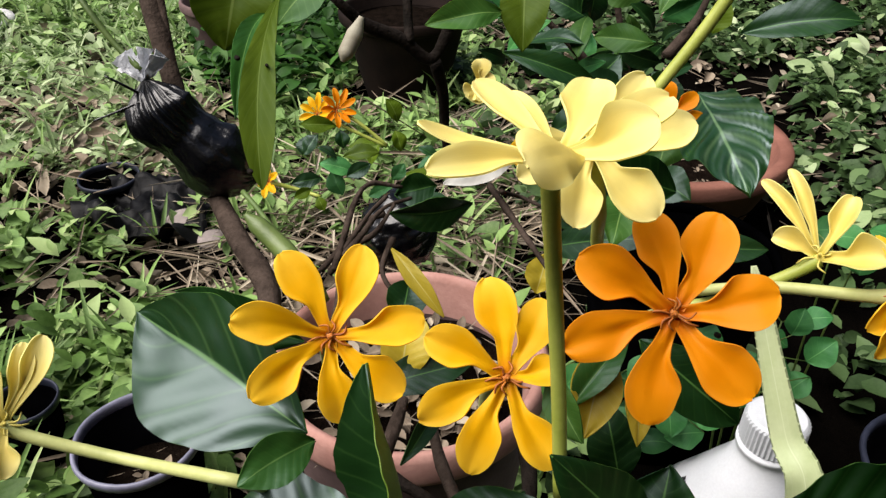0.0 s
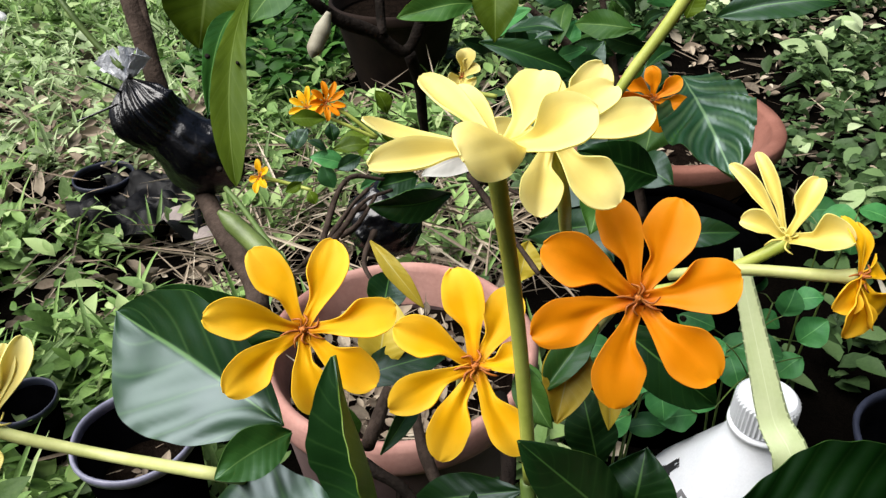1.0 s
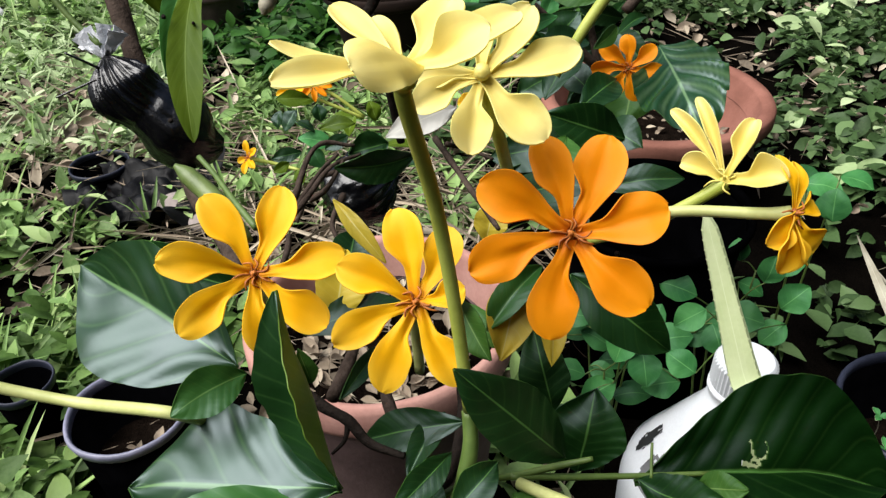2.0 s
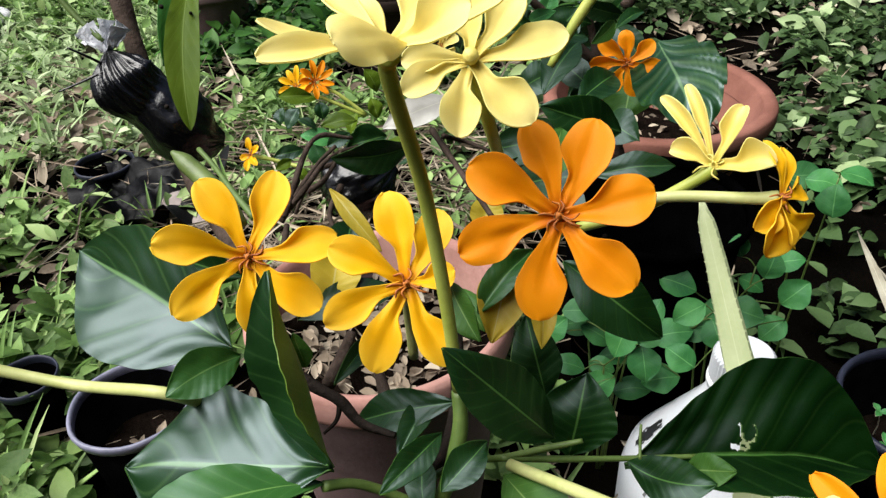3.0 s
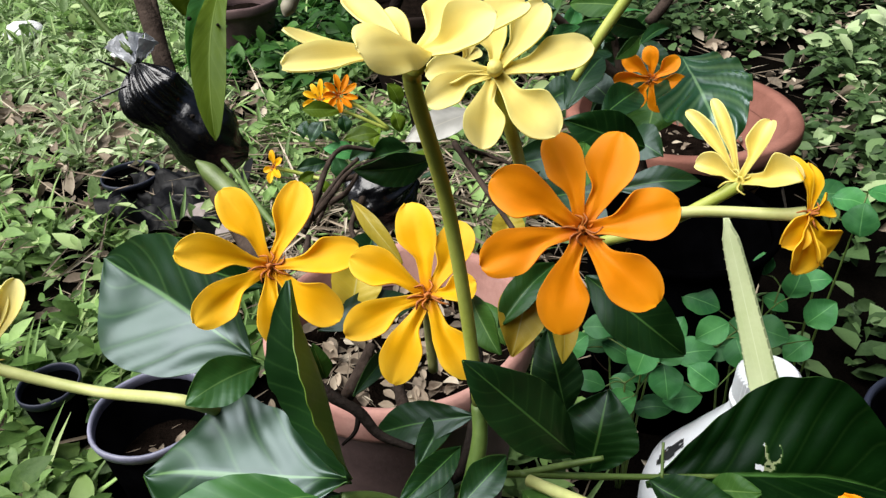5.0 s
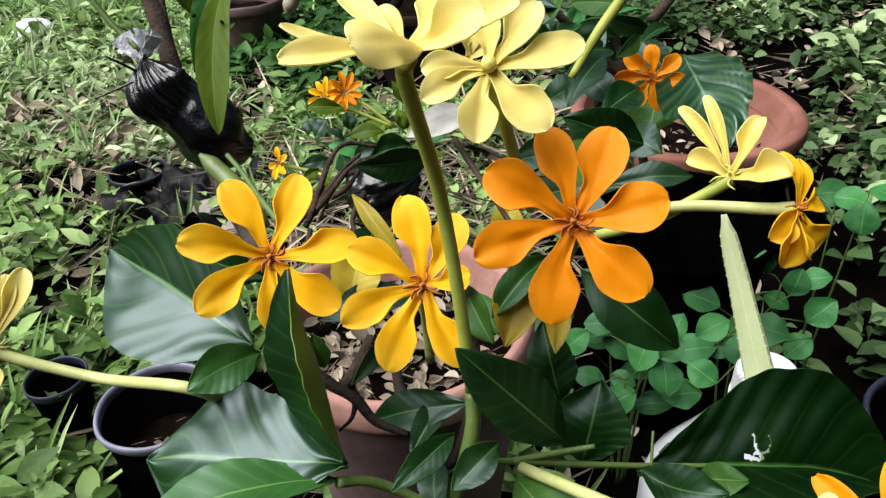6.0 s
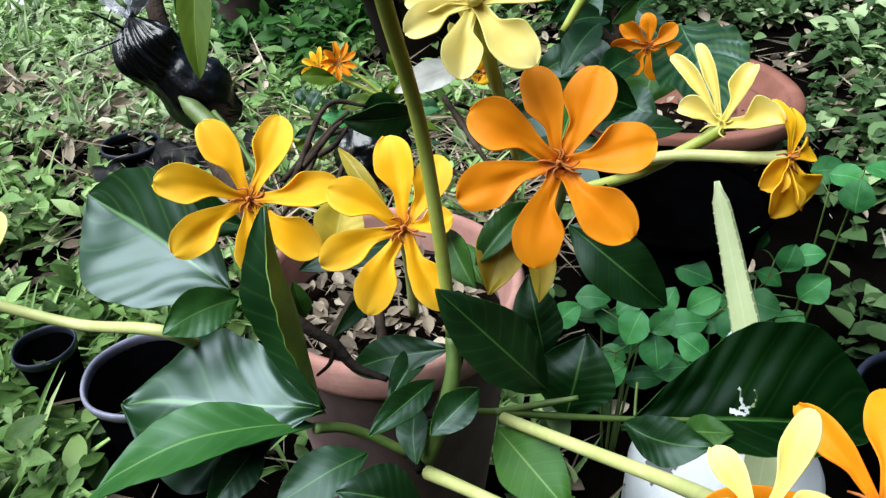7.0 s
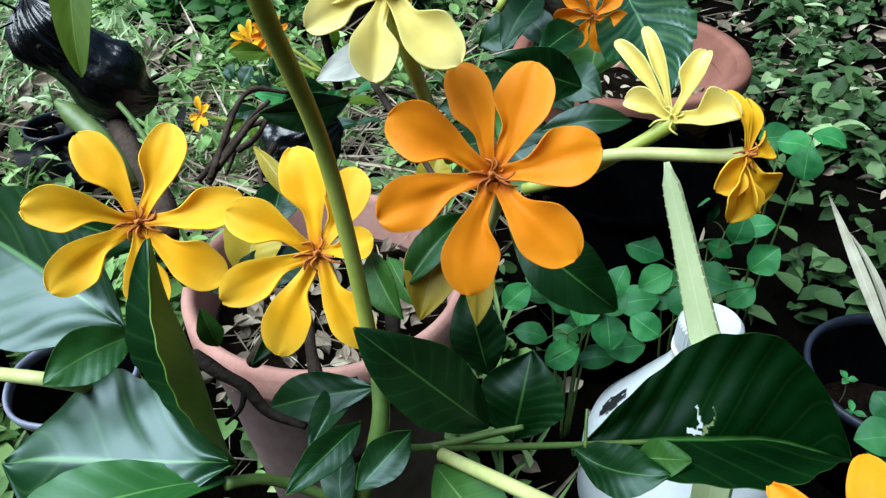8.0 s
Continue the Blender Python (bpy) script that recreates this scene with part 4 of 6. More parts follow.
leaf(bush, (0.1147, 0.4119, 0.5668), (0.1008, 0.371, 0.5509), 0.0257, (0.09, -0.39, 0.92), fold=15, top=LEAF_UNDER)
leaf(bush, (0.0439, 0.4077, 0.5929), (0.0002, 0.3901, 0.5835), 0.0198, (0.24, -0.65, 0.75), top=LEAF_SILVER, under=LEAF_SILVER, fold=10)
leaf(bush, (0.0177, 0.3861, 0.5726), (-0.0314, 0.3726, 0.5735), 0.0247, (0.27, -0.96, -0.04), fold=20, arch=0.1)
leaf(bush, (-0.0047, 0.4597, 0.5441), (-0.0337, 0.4538, 0.5398), 0.0250, (0.11, -0.89, 0.45), fold=20)
leaf(bush, (-0.0809, 0.3819, 0.6979), (-0.0813, 0.2931, 0.6344), 0.0165, (0.25, -0.75, 0.55), top=LEAF_BRIGHT, under=LEAF_BRIGHT, sway=0.06, fold=14, wide=0.66, ripple=0.6, blunt=0.6)
leaf(bush, (-0.0933, 0.3953, 0.6830), (-0.0952, 0.3178, 0.6581), 0.014, (0.4, -0.85, 0.35), top=LEAF_MID, under=LEAF_MID, sway=0.08, fold=20)
leaf(bush, (-0.1057, 0.4188, 0.716), (-0.1169, 0.391, 0.6645), 0.046, (0.29, -0.87, 0.4), top=LEAF_BRIGHT, under=LEAF_BRIGHT, wide=0.55, blunt=0.7)
leaf(bush, (-0.0616, 0.4136, 0.6999), (-0.0876, 0.3922, 0.6778), 0.0274, (0.08, -0.76, 0.65), top=LEAF_UNDER)
leaf(bush, (0.032, 0.4018, 0.6818), (-0.0095, 0.3913, 0.6781), 0.0189, (0.14, -0.77, 0.62), top=LEAF_UNDER, under=LEAF_BRIGHT, fold=30)
leaf(bush, (0.0453, 0.4261, 0.6999), (0.0431, 0.3946, 0.6627), 0.0277, (-0.09, -0.76, 0.65), top=LEAF_BRIGHT, fold=20)
leaf(bush, (0.0387, 0.4708, 0.6361), (0.106, 0.4721, 0.6094), 0.0185, (0.23, -0.8, 0.55), fold=20)
leaf(bush, (0.1966, 0.4888, 0.6421), (0.2663, 0.4708, 0.6551), 0.0294, (-0.3, -0.62, 0.73), fold=25, arch=0.12)
leaf(bush, (0.1637, 0.4496, 0.6548), (0.1708, 0.4528, 0.6742), 0.0151, (-0.33, -0.9, 0.27), top=LEAF_BRIGHT)
leaf(bush, (0.0432, 0.2357, 0.5768), (0.0534, 0.2154, 0.5684), 0.0114, (-0.21, -0.46, 0.86), top=LEAF_UNDER)
leaf(bush, (-0.0302, 0.2233, 0.5438), (-0.034, 0.2259, 0.563), 0.0108, (0.36, -0.91, 0.19), fold=30, top=LEAF_UNDER)
leaf(bush, (-0.0192, 0.2261, 0.5291), (-0.003, 0.2666, 0.5246), 0.0102, (0.54, -0.12, 0.83), fold=30)
leaf(bush, (0.06, 0.3828, 0.5074), (0.067, 0.3966, 0.5295), 0.0227, (-0.04, -0.84, 0.54), top=LEAF_YELLOW, under=LEAF_YELLOW)
rod("leaf_bud", [(-0.0844, 0.2721, 0.6343), (-0.0785, 0.2689, 0.6304), (-0.0657, 0.2583, 0.6239), (-0.0514, 0.2382, 0.6222), (-0.0459, 0.2319, 0.6189)], [0.001, 0.0042, 0.0046, 0.0032, 0.0016], BUD, bush, sides=10)
rod("dry_bud", [(-0.0357, 0.3287, 0.7014), (-0.0389, 0.3262, 0.6946), (-0.0431, 0.323, 0.6868), (-0.0447, 0.3216, 0.6834)], [0.0012, 0.0042, 0.0036, 0.0007], LEAF_DEAD, bush, knots=0.3)
rod("blemish", [(0.1001, 0.2063, 0.6227), (0.1005, 0.2079, 0.6216), (0.1013, 0.2112, 0.6193)], [0.00066, 0.0011, 0.0011], BARK_DARK, bush, sides=8, steps=2)
rod("blemish", [(-0.0743, 0.2561, 0.6631), (-0.075, 0.2579, 0.6623), (-0.0764, 0.2613, 0.6608)], [0.00066, 0.0011, 0.0011], BARK_DARK, bush, sides=8, steps=2)
rod("blemish", [(-0.0923, 0.3265, 0.6832), (-0.093, 0.3283, 0.6827), (-0.0944, 0.3319, 0.6817)], [0.00072, 0.0012, 0.0012], BARK_DARK, bush, sides=8, steps=2)
rod("blemish", [(-0.0803, 0.3295, 0.6788), (-0.0809, 0.3314, 0.6782), (-0.0821, 0.335, 0.6771)], [0.00048, 0.0008, 0.0008], BARK_DARK, bush, sides=8, steps=2)
rod("branch", [(0.0412, 0.1746, 0.5748), (0.0409, 0.1662, 0.5616), (0.0361, 0.1594, 0.5432), (0.029, 0.1592, 0.5184)], [0.0028, 0.0032, 0.003, 0.003], STEM_GREEN, bush, knots=0.25)
rod("branch", [(0.0268, 0.1669, 0.5314), (0.0427, 0.1741, 0.5335), (0.0577, 0.1784, 0.5288), (0.0803, 0.1832, 0.5288), (0.0931, 0.1828, 0.5327)], [0.0018, 0.0016, 0.0016, 0.0014, 0.001], STEM_GREEN, bush, knots=0.2)
rod("branch", [(0.0577, 0.1784, 0.5288), (0.0804, 0.1814, 0.5231), (0.1123, 0.1847, 0.5174), (0.1468, 0.1862, 0.515)], [0.0017, 0.0015, 0.0013, 0.001], STEM_GREEN, bush, knots=0.15)
rod("branch", [(0.0271, 0.1542, 0.5209), (0.0201, 0.1669, 0.5192), (0.0223, 0.1807, 0.5174), (0.0324, 0.1934, 0.5141), (0.0402, 0.2263, 0.5176), (0.0398, 0.2752, 0.5128)], [0.0024, 0.0028, 0.0028, 0.003, 0.0036, 0.0045], BARK_DARK, bush, knots=0.3)
rod("branch", [(-0.0139, 0.1555, 0.5444), (-0.0034, 0.1605, 0.5387), (0.0067, 0.1626, 0.5313), (0.0219, 0.1621, 0.5215)], [0.0022, 0.002, 0.002, 0.002], STEM_GREEN, bush, knots=0.2)
rod("branch", [(-0.0258, 0.1907, 0.5727), (-0.0159, 0.1834, 0.5707), (-0.0063, 0.1781, 0.5680), (0.0022, 0.1702, 0.5636), (0.0158, 0.1632, 0.5634)], [0.0022, 0.0026, 0.003, 0.0022, 0.0014], BARK_DARK, bush, knots=0.5)
rod("twig", [(-0.0063, 0.1781, 0.5680), (-0.0078, 0.1722, 0.5635), (-0.0128, 0.1676, 0.5609)], [0.0016, 0.001, 0.0006], BARK_DARK, bush, knots=0.4, sides=6)
rod("branch", [(-0.0307, 0.2605, 0.4947), (-0.0259, 0.2864, 0.491), (-0.0221, 0.303, 0.4933)], [0.004, 0.004, 0.003], BARK, bush, knots=0.2)
rod("branch", [(-0.0079, 0.292, 0.4934), (-0.0017, 0.2625, 0.4907), (0.0072, 0.234, 0.4903)], [0.003, 0.003, 0.003], BARK, bush, knots=0.2)
rod("branch", [(0.1147, 0.1704, 0.5344), (0.1156, 0.1763, 0.5397), (0.1165, 0.1808, 0.5439)], [0.0007, 0.0006, 0.0005], STEM_GREEN, bush, knots=0.15)
rod("branch", [(-0.1252, 0.4233, 0.4554), (-0.1352, 0.4572, 0.461), (-0.1648, 0.5008, 0.4737), (-0.1941, 0.5529, 0.4856), (-0.217, 0.5796, 0.5307), (-0.2324, 0.6092, 0.5742), (-0.2469, 0.6389, 0.613), (-0.2643, 0.6759, 0.6552)], [0.009, 0.009, 0.0085, 0.008, 0.008, 0.0085, 0.0085, 0.008], BARK, bush, knots=0.12, sides=14)
rod("branch", [(-0.2271, 0.6076, 0.5648), (-0.2343, 0.6277, 0.5972), (-0.2407, 0.6459, 0.6299), (-0.2514, 0.6701, 0.6565)], [0.003, 0.0032, 0.003, 0.003], BARK, bush, knots=0.1)
rod("branch", [(-0.2416, 0.5751, 0.5845), (-0.2627, 0.5845, 0.6044), (-0.2824, 0.5949, 0.6303), (-0.3052, 0.6133, 0.6559)], [0.0026, 0.0026, 0.0025, 0.0024], STEM_GREEN, bush, knots=0.1)
rod("branch", [(-0.1343, 0.4367, 0.5517), (-0.119, 0.4157, 0.5489), (-0.0988, 0.3831, 0.5462), (-0.0818, 0.3594, 0.5418)], [0.0018, 0.0018, 0.002, 0.0024], STEM_GREEN, bush, knots=0.1)
rod("branch", [(-0.0631, 0.3826, 0.702), (-0.0525, 0.3817, 0.6925), (-0.0397, 0.3896, 0.6786), (-0.0226, 0.3982, 0.6683), (-0.0076, 0.4047, 0.6549), (0.0019, 0.4092, 0.6678), (0.0049, 0.4143, 0.6849), (0.0049, 0.4186, 0.7017)], [0.002, 0.0025, 0.003, 0.0034, 0.0038, 0.003, 0.003, 0.003], BARK_DARK, bush, knots=0.3)
rod("branch", [(-0.0045, 0.4136, 0.6501), (0.0003, 0.4253, 0.6247), (0.0014, 0.4338, 0.5945), (0.006, 0.4365, 0.5561)], [0.0038, 0.0034, 0.003, 0.0026], BARK_DARK, bush, knots=0.2)
rod("branch", [(-0.0196, 0.4168, 0.6962), (-0.019, 0.4067, 0.6779), (-0.0181, 0.3979, 0.6668)], [0.0026, 0.0026, 0.0026], BARK_DARK, bush, knots=0.2)
rod("twig", [(-0.0714, 0.3787, 0.5252), (-0.0595, 0.3913, 0.5407), (-0.0474, 0.411, 0.5502), (-0.0371, 0.4266, 0.5542)], [0.0022, 0.0018, 0.0013], BARK, bush, knots=0.4, sides=6)
rod("twig", [(-0.0656, 0.3846, 0.5321), (-0.0519, 0.3855, 0.5479), (-0.0381, 0.4051, 0.5571), (-0.0206, 0.4193, 0.557)], [0.0022, 0.0018, 0.0013], BARK, bush, knots=0.4, sides=6)
rod("twig", [(-0.0766, 0.3788, 0.5277), (-0.0651, 0.3885, 0.5384), (-0.0631, 0.4121, 0.5374)], [0.0022, 0.0018, 0.0013], BARK, bush, knots=0.4, sides=6)
rod("twig", [(-0.0541, 0.3921, 0.5399), (-0.0428, 0.3973, 0.5447), (-0.0306, 0.4076, 0.5595)], [0.0022, 0.0018, 0.0013], BARK, bush, knots=0.4, sides=6)
rod("twig", [(-0.0613, 0.3537, 0.5389), (-0.059, 0.3314, 0.5415), (-0.0594, 0.309, 0.5455)], [0.0022, 0.0018, 0.0013], BARK, bush, knots=0.4, sides=6)
rod("twig", [(-0.0321, 0.3967, 0.5401), (-0.0372, 0.3694, 0.5356), (-0.0278, 0.3458, 0.5337)], [0.0022, 0.0018, 0.0013], BARK, bush, knots=0.4, sides=6)
rod("twig", [(0.0297, 0.4176, 0.5673), (0.042, 0.3825, 0.5643), (0.053, 0.3562, 0.5586), (0.0646, 0.3289, 0.5533)], [0.0022, 0.0018, 0.0013], BARK, bush, knots=0.4, sides=6)
rod("twig", [(0.037, 0.4159, 0.5635), (0.0521, 0.4316, 0.5503), (0.0665, 0.4104, 0.554)], [0.0022, 0.0018, 0.0013], BARK, bush, knots=0.4, sides=6)
rod("twig", [(-0.0672, 0.3728, 0.5332), (-0.0537, 0.4352, 0.5551), (-0.0279, 0.4481, 0.5491)], [0.0022, 0.0018, 0.0013], BARK, bush, knots=0.4, sides=6)
rod("twig", [(-0.0379, 0.4211, 0.5441), (-0.0535, 0.4154, 0.5394), (-0.0665, 0.3997, 0.518)], [0.0022, 0.0018, 0.0013], BARK, bush, knots=0.4, sides=6)

# ---- air layers wrapped in black film ----
def film_bag(bag, path, radii, pleats, seed):
    """Crumpled film wound round a stem; its pleats run to the tied ends."""
    line = smooth_path(path, 9)
    n, sides = len(line), 110
    rr = np.interp(np.linspace(0, 1, n), np.linspace(0, 1, len(radii)), radii)
    verts, faces, side = [], [], None
    for i, q in enumerate(line):
        d = (line[min(i + 1, n - 1)] - line[max(i - 1, 0)]).normalized()
        side = side or d.orthogonal().normalized()
        side = (side - d * side.dot(d)).normalized()
        up = d.cross(side)
        u = i / (n - 1)
        tied = max(0, 1 - u * 2.2) + max(0, (u - 0.8) * 3)
        for s in range(sides):
            a = 2 * math.pi * s / sides
            fold = abs(math.sin(a * pleats / 2 + 2 * noise.noise(Vector((a * 2, u * 2, seed)))))
            k = 1 - (0.24 + 0.2 * tied) * fold * min(1, tied) + 0.13 * noise.noise(Vector((math.cos(a) * 2.2, math.sin(a) * 2.2, u * 7 + seed))) + 0.06 * abs(noise.noise(Vector((math.cos(a) * 8, math.sin(a) * 8, u * 22 + seed)))) + 0.03 * noise.noise(Vector((math.cos(a) * 19, math.sin(a) * 19, u * 14)))
            verts.append(tuple(q + (side * math.cos(a) + up * math.sin(a)) * rr[i] * k))
    for i in range(n - 1):
        for s in range(sides):
            t = (s + 1) % sides
            faces.append((i * sides + s, i * sides + t, (i + 1) * sides + t, (i + 1) * sides + s))
    link_mesh("wrap", verts, faces, BLACK_PLASTIC, bag)


bag = thing("air_layer_bag", (-0.24, 0.57, 0.56), "crumpled black plastic bag tied round a stem", "plastic bag", "air layers")
bag_two = thing("air_layer_bag", (-0.03, 0.5, 0.48), "crumpled black plastic bundle tied round a twig", "plastic bag", "air layers")
BAG_ONE = [(-0.2393, 0.5721, 0.5769), (-0.2276, 0.5615, 0.5551), (-0.2124, 0.5620, 0.5369), (-0.1946, 0.5612, 0.5165), (-0.1739, 0.5629, 0.4997), (-0.1585, 0.5663, 0.4945)]
BAG_TWO = [(-0.0038, 0.4943, 0.5016), (-0.0223, 0.4884, 0.4947), (-0.0414, 0.4861, 0.4853), (-0.0561, 0.4842, 0.4767)]
rod("tie", [(-0.2313, 0.5509, 0.5706), (-0.2497, 0.5406, 0.5655), (-0.2685, 0.5295, 0.5611)], [0.0012, 0.0011, 0.0008], BLACK_PLASTIC, bag, sides=6)
rod("tie", [(-0.2394, 0.5546, 0.5738), (-0.2465, 0.549, 0.5821), (-0.2587, 0.5467, 0.5907)], [0.0012, 0.0011, 0.0008], BLACK_PLASTIC, bag, sides=6)
film_bag(bag, BAG_ONE, [0.004, 0.022, 0.0275, 0.0265, 0.024, 0.027, 0.031, 0.03, 0.023, 0.015, 0.006], 26, 1.0)
film_bag(bag_two, BAG_TWO, [0.006, 0.022, 0.03, 0.028, 0.026, 0.016], 18, 4.0)


def film_tuft(parent, place, size):
    rng = random.Random(3)
    p = Vector(place)
    for k in range(8):
        a = Vector((rng.uniform(-1, 1), rng.uniform(-1, 1), rng.uniform(0.2, 1.2))).normalized()
        s = a.orthogonal().normalized()
        grid = np.array([[p + a * size * u + s * size * 0.45 * (v - 0.5) * (0.3 + u) + a.cross(s) * size * 0.25 * noise.noise(Vector((u * 4 + k, v * 5, 0))) for v in np.linspace(0, 1, 6)] for u in np.linspace(0, 1, 7)])
        v, f, uv, sl = sheet(grid, 0.0004)
        link_mesh("tuft", v, f, FILM, parent, "clear crumpled film end", uv)


film_tuft(bag, BAG_ONE[0], 0.026)

# ---- toothed blade ----
aloe = thing("succulent_blade", (0.36, 0.42, 0.0), "pale green upright toothed succulent blade", "plant")
BLADE_LINE = [(0.2784, 0.3271, 0.02), (0.2684, 0.3471, 0.3193), (0.2556, 0.3837, 0.3733), (0.2424, 0.4193, 0.4285), (0.2278, 0.4461, 0.4831)]
BLADE_FACE = (-0.637, -0.656, 0.975)


def toothed_blade(parent, line, face, w0, w1):
    """A thick channelled blade, tapering to its tip, with small teeth along both edges."""
    path = smooth_path(line, 8)
    n, cols = len(path), 9
    grid = np.zeros((n, cols, 3))
    teeth_v, teeth_f = [], []
    for i, q in enumerate(path):
        u = i / (n - 1)
        d = (path[min(i + 1, n - 1)] - path[max(i - 1, 0)]).normalized()
        f = Vector(face)
        f = (f - d * f.dot(d)).normalized()
        s = d.cross(f)
        w = (w0 + (w1 - w0) * u) * 0.5 * (1 if u < 0.93 else max(0.15, (1 - u) / 0.07))
        for j in range(cols):
            v = 2 * j / (cols - 1) - 1
            grid[i, j] = q + s * w * v + f * w * (0.2 * v * v + 0.05 * noise.noise(Vector((u * 20, v, 0))))
        for e, side in ((0, -1), (cols - 1, 1)):
            if 0 < i < n - 2:
                p = Vector(grid[i, e])
                k = len(teeth_v)
                teeth_v += [p - d * 0.002 - s * side * 0.0006, p + d * 0.001 + s * side * 0.0014, p + d * 0.0014 - s * side * 0.0006, p - f * 0.0015 - s * side * 0.0006]
                teeth_f += [(k, k + 1, k + 3), (k + 1, k + 2, k + 3), (k, k + 2, k + 1), (k, k + 3, k + 2)]
    v, fc, uv, sl = sheet(grid, 0.004)
    link_mesh("blade", v, fc, BLADE, parent, uvs=uv)
    link_mesh("teeth", [tuple(p) for p in teeth_v], teeth_f, BLADE, parent, "small pale edge teeth", uvs=[(0.2, 0.3)] * len(teeth_v), smooth=False)["kind"] = "stuff"


toothed_blade(aloe, BLADE_LINE, BLADE_FACE, 0.032, 0.009)

# ---- dead grass blades ----
dead_grass = thing("dead_grass", (0.6, 0.6, 0.0), "dry grey grass blades beside a black pot", "grass")
leaf(dead_grass, (0.5555, 0.5376, 0.1525), (0.5333, 0.7229, 0.2537), 0.0133, (-0.51, -0.46, 0.73), top=LEAF_DEAD, under=LEAF_DEAD, fold=25, wide=0.45, ripple=0.3, name="blade")
leaf(dead_grass, (0.5627, 0.5422, 0.1467), (0.5501, 0.6896, 0.224), 0.0111, (-0.02, -0.47, 0.88), top=LEAF_DEAD, under=LEAF_DEAD, fold=30, wide=0.4, ripple=0.3, name="blade")

# ---- white bottle ----
def bottle():
    x, y = 0.314, 0.491
    ob = thing("plastic_bottle", (x, y, 0), "white plastic bottle with ribbed cap and black print", "bottle")
    at = np.array((x, y, 0.0))
    prof = [(0.001, 0), (0.093, 0), (0.1, 0.006), (0.102, 0.016), (0.102, 0.085), (0.1, 0.097), (0.097, 0.111), (0.089, 0.124), (0.034, 0.216), (0.029, 0.232), (0.028, 0.24), (0.031, 0.242), (0.031, 0.247), (0.026, 0.249), (0.026, 0.262), (0.001, 0.262)]
    v, f = lathe(prof, 64)
    link_mesh("body", v + at, f, WHITE_PLASTIC, ob)
    segs = 84
    verts, faces = [], []
    rows = [(0.0, 0.249, 0), (0.0285, 0.249, 0), (0.0285, 0.251, 1), (0.028, 0.277, 1), (0.0272, 0.28, 0), (0.025, 0.282, 0), (0.001, 0.282, 0)]
    for r, z, rib in rows:
        for s in range(segs):
            a = 2 * math.pi * s / segs
            k = r + (0.0016 if rib and s % 2 else 0)
            verts.append((x + k * math.cos(a), y + k * math.sin(a), z))
    for i in range(len(rows) - 1):
        for s in range(segs):
            t = (s + 1) % segs
            faces.append((i * segs + s, i * segs + t, (i + 1) * segs + t, (i + 1) * segs + s))
    link_mesh("cap", verts, faces, CAP_WHITE, ob, "white ribbed screw cap", smooth=False)

    def print_patch(name, a0, a1, s0, s1, mat, seed):
        """A ragged patch of print on the sloping shoulder."""
        vs, fs, n = [], [], 14
        for i in range(n):
            for j in range(n):
                u, w = i / (n - 1), j / (n - 1)
                a = radians(a0 + (a1 - a0) * u)
                q = s0 + (s1 - s0) * w
                r, z = 0.089 + (0.034 - 0.089) * q, 0.124 + (0.216 - 0.124) * q
                vs.append((x + (r + 0.0006) * math.cos(a), y + (r + 0.0006) * math.sin(a), z + 0.0006))
        for i in range(n - 1):
            for j in range(n - 1):
                u, w = (i + 0.5) / n - 0.5, (j + 0.5) / n - 0.5
                if (u / 0.5) ** 2 + (w / 0.5) ** 2 < 0.75 + 0.7 * noise.noise(Vector((i * 0.5, j * 0.5, seed))):
                    fs.append((i * n + j, (i + 1) * n + j, (i + 1) * n + j + 1, i * n + j + 1))
        link_mesh(name, vs, fs, mat, ob)

    print_patch("printed_mark", 155, 170, 0.00, 0.46, INK, 1.0)
    print_patch("printed_mark", 180, 210, -0.10, 0.40, INK_GREY, 5.0)
    rod("crack", [(x - 0.04, y - 0.0945, 0.08), (x - 0.01, y - 0.1018, 0.082), (x + 0.02, y - 0.1005, 0.084)], [0.0006, 0.0006, 0.0005], INK, ob, sides=5, steps=3)


bottle()

# ---- second gardenia ----
shrub = thing("gardenia_bush", (0.3, 0.74, 0.29), "small gardenia with a single orange flower and ribbed leaf", "shrub")
flower(shrub, (0.2167, 0.668, 0.5058), (-0.224, -0.916, 0.332), [(-9, 0.0315, 1.00), (47, 0.0322, 1.00), (93, 0.0352, 1.00), (159, 0.0332, 1.00), (-154, 0.0310, 1.00), (-97, 0.0364, 1.00), (-55, 0.0341, 1.00)], ORANGE, [(0.2191, 0.6699, 0.5019), (0.2312, 0.6769, 0.4739)], TUBE, width=0.0165)
leaf(shrub, (0.2569, 0.7113, 0.5099), (0.2585, 0.5456, 0.487), 0.0846, (-0.3, -0.4, 0.86), fold=10, pillow=22, ribs=5, top=LEAF_RIBBED, arch=0.05, rows=110, cols=21)
leaf(shrub, (0.2492, 0.7527, 0.467), (0.2262, 0.6966, 0.4311), 0.0700, (-0.15, -0.49, 0.86), fold=10, top=LEAF_UNDER)
leaf(shrub, (0.1649, 0.5261, 0.5163), (0.1886, 0.4919, 0.5129), 0.0323, (-0.54, -0.45, 0.71), fold=15)
leaf(shrub, (0.1816, 0.8137, 0.511), (0.2429, 0.8377, 0.5196), 0.0293, (-0.19, 0.13, 0.97), top=WEED_LEAF)
leaf(shrub, (0.1476, 0.5963, 0.6311), (0.1744, 0.6125, 0.6032), 0.0168, (0.74, -0.54, 0.4))
leaf(shrub, (0.1317, 0.6585, 0.6349), (0.1285, 0.6693, 0.5913), 0.0252, (0.22, -0.94, -0.25))
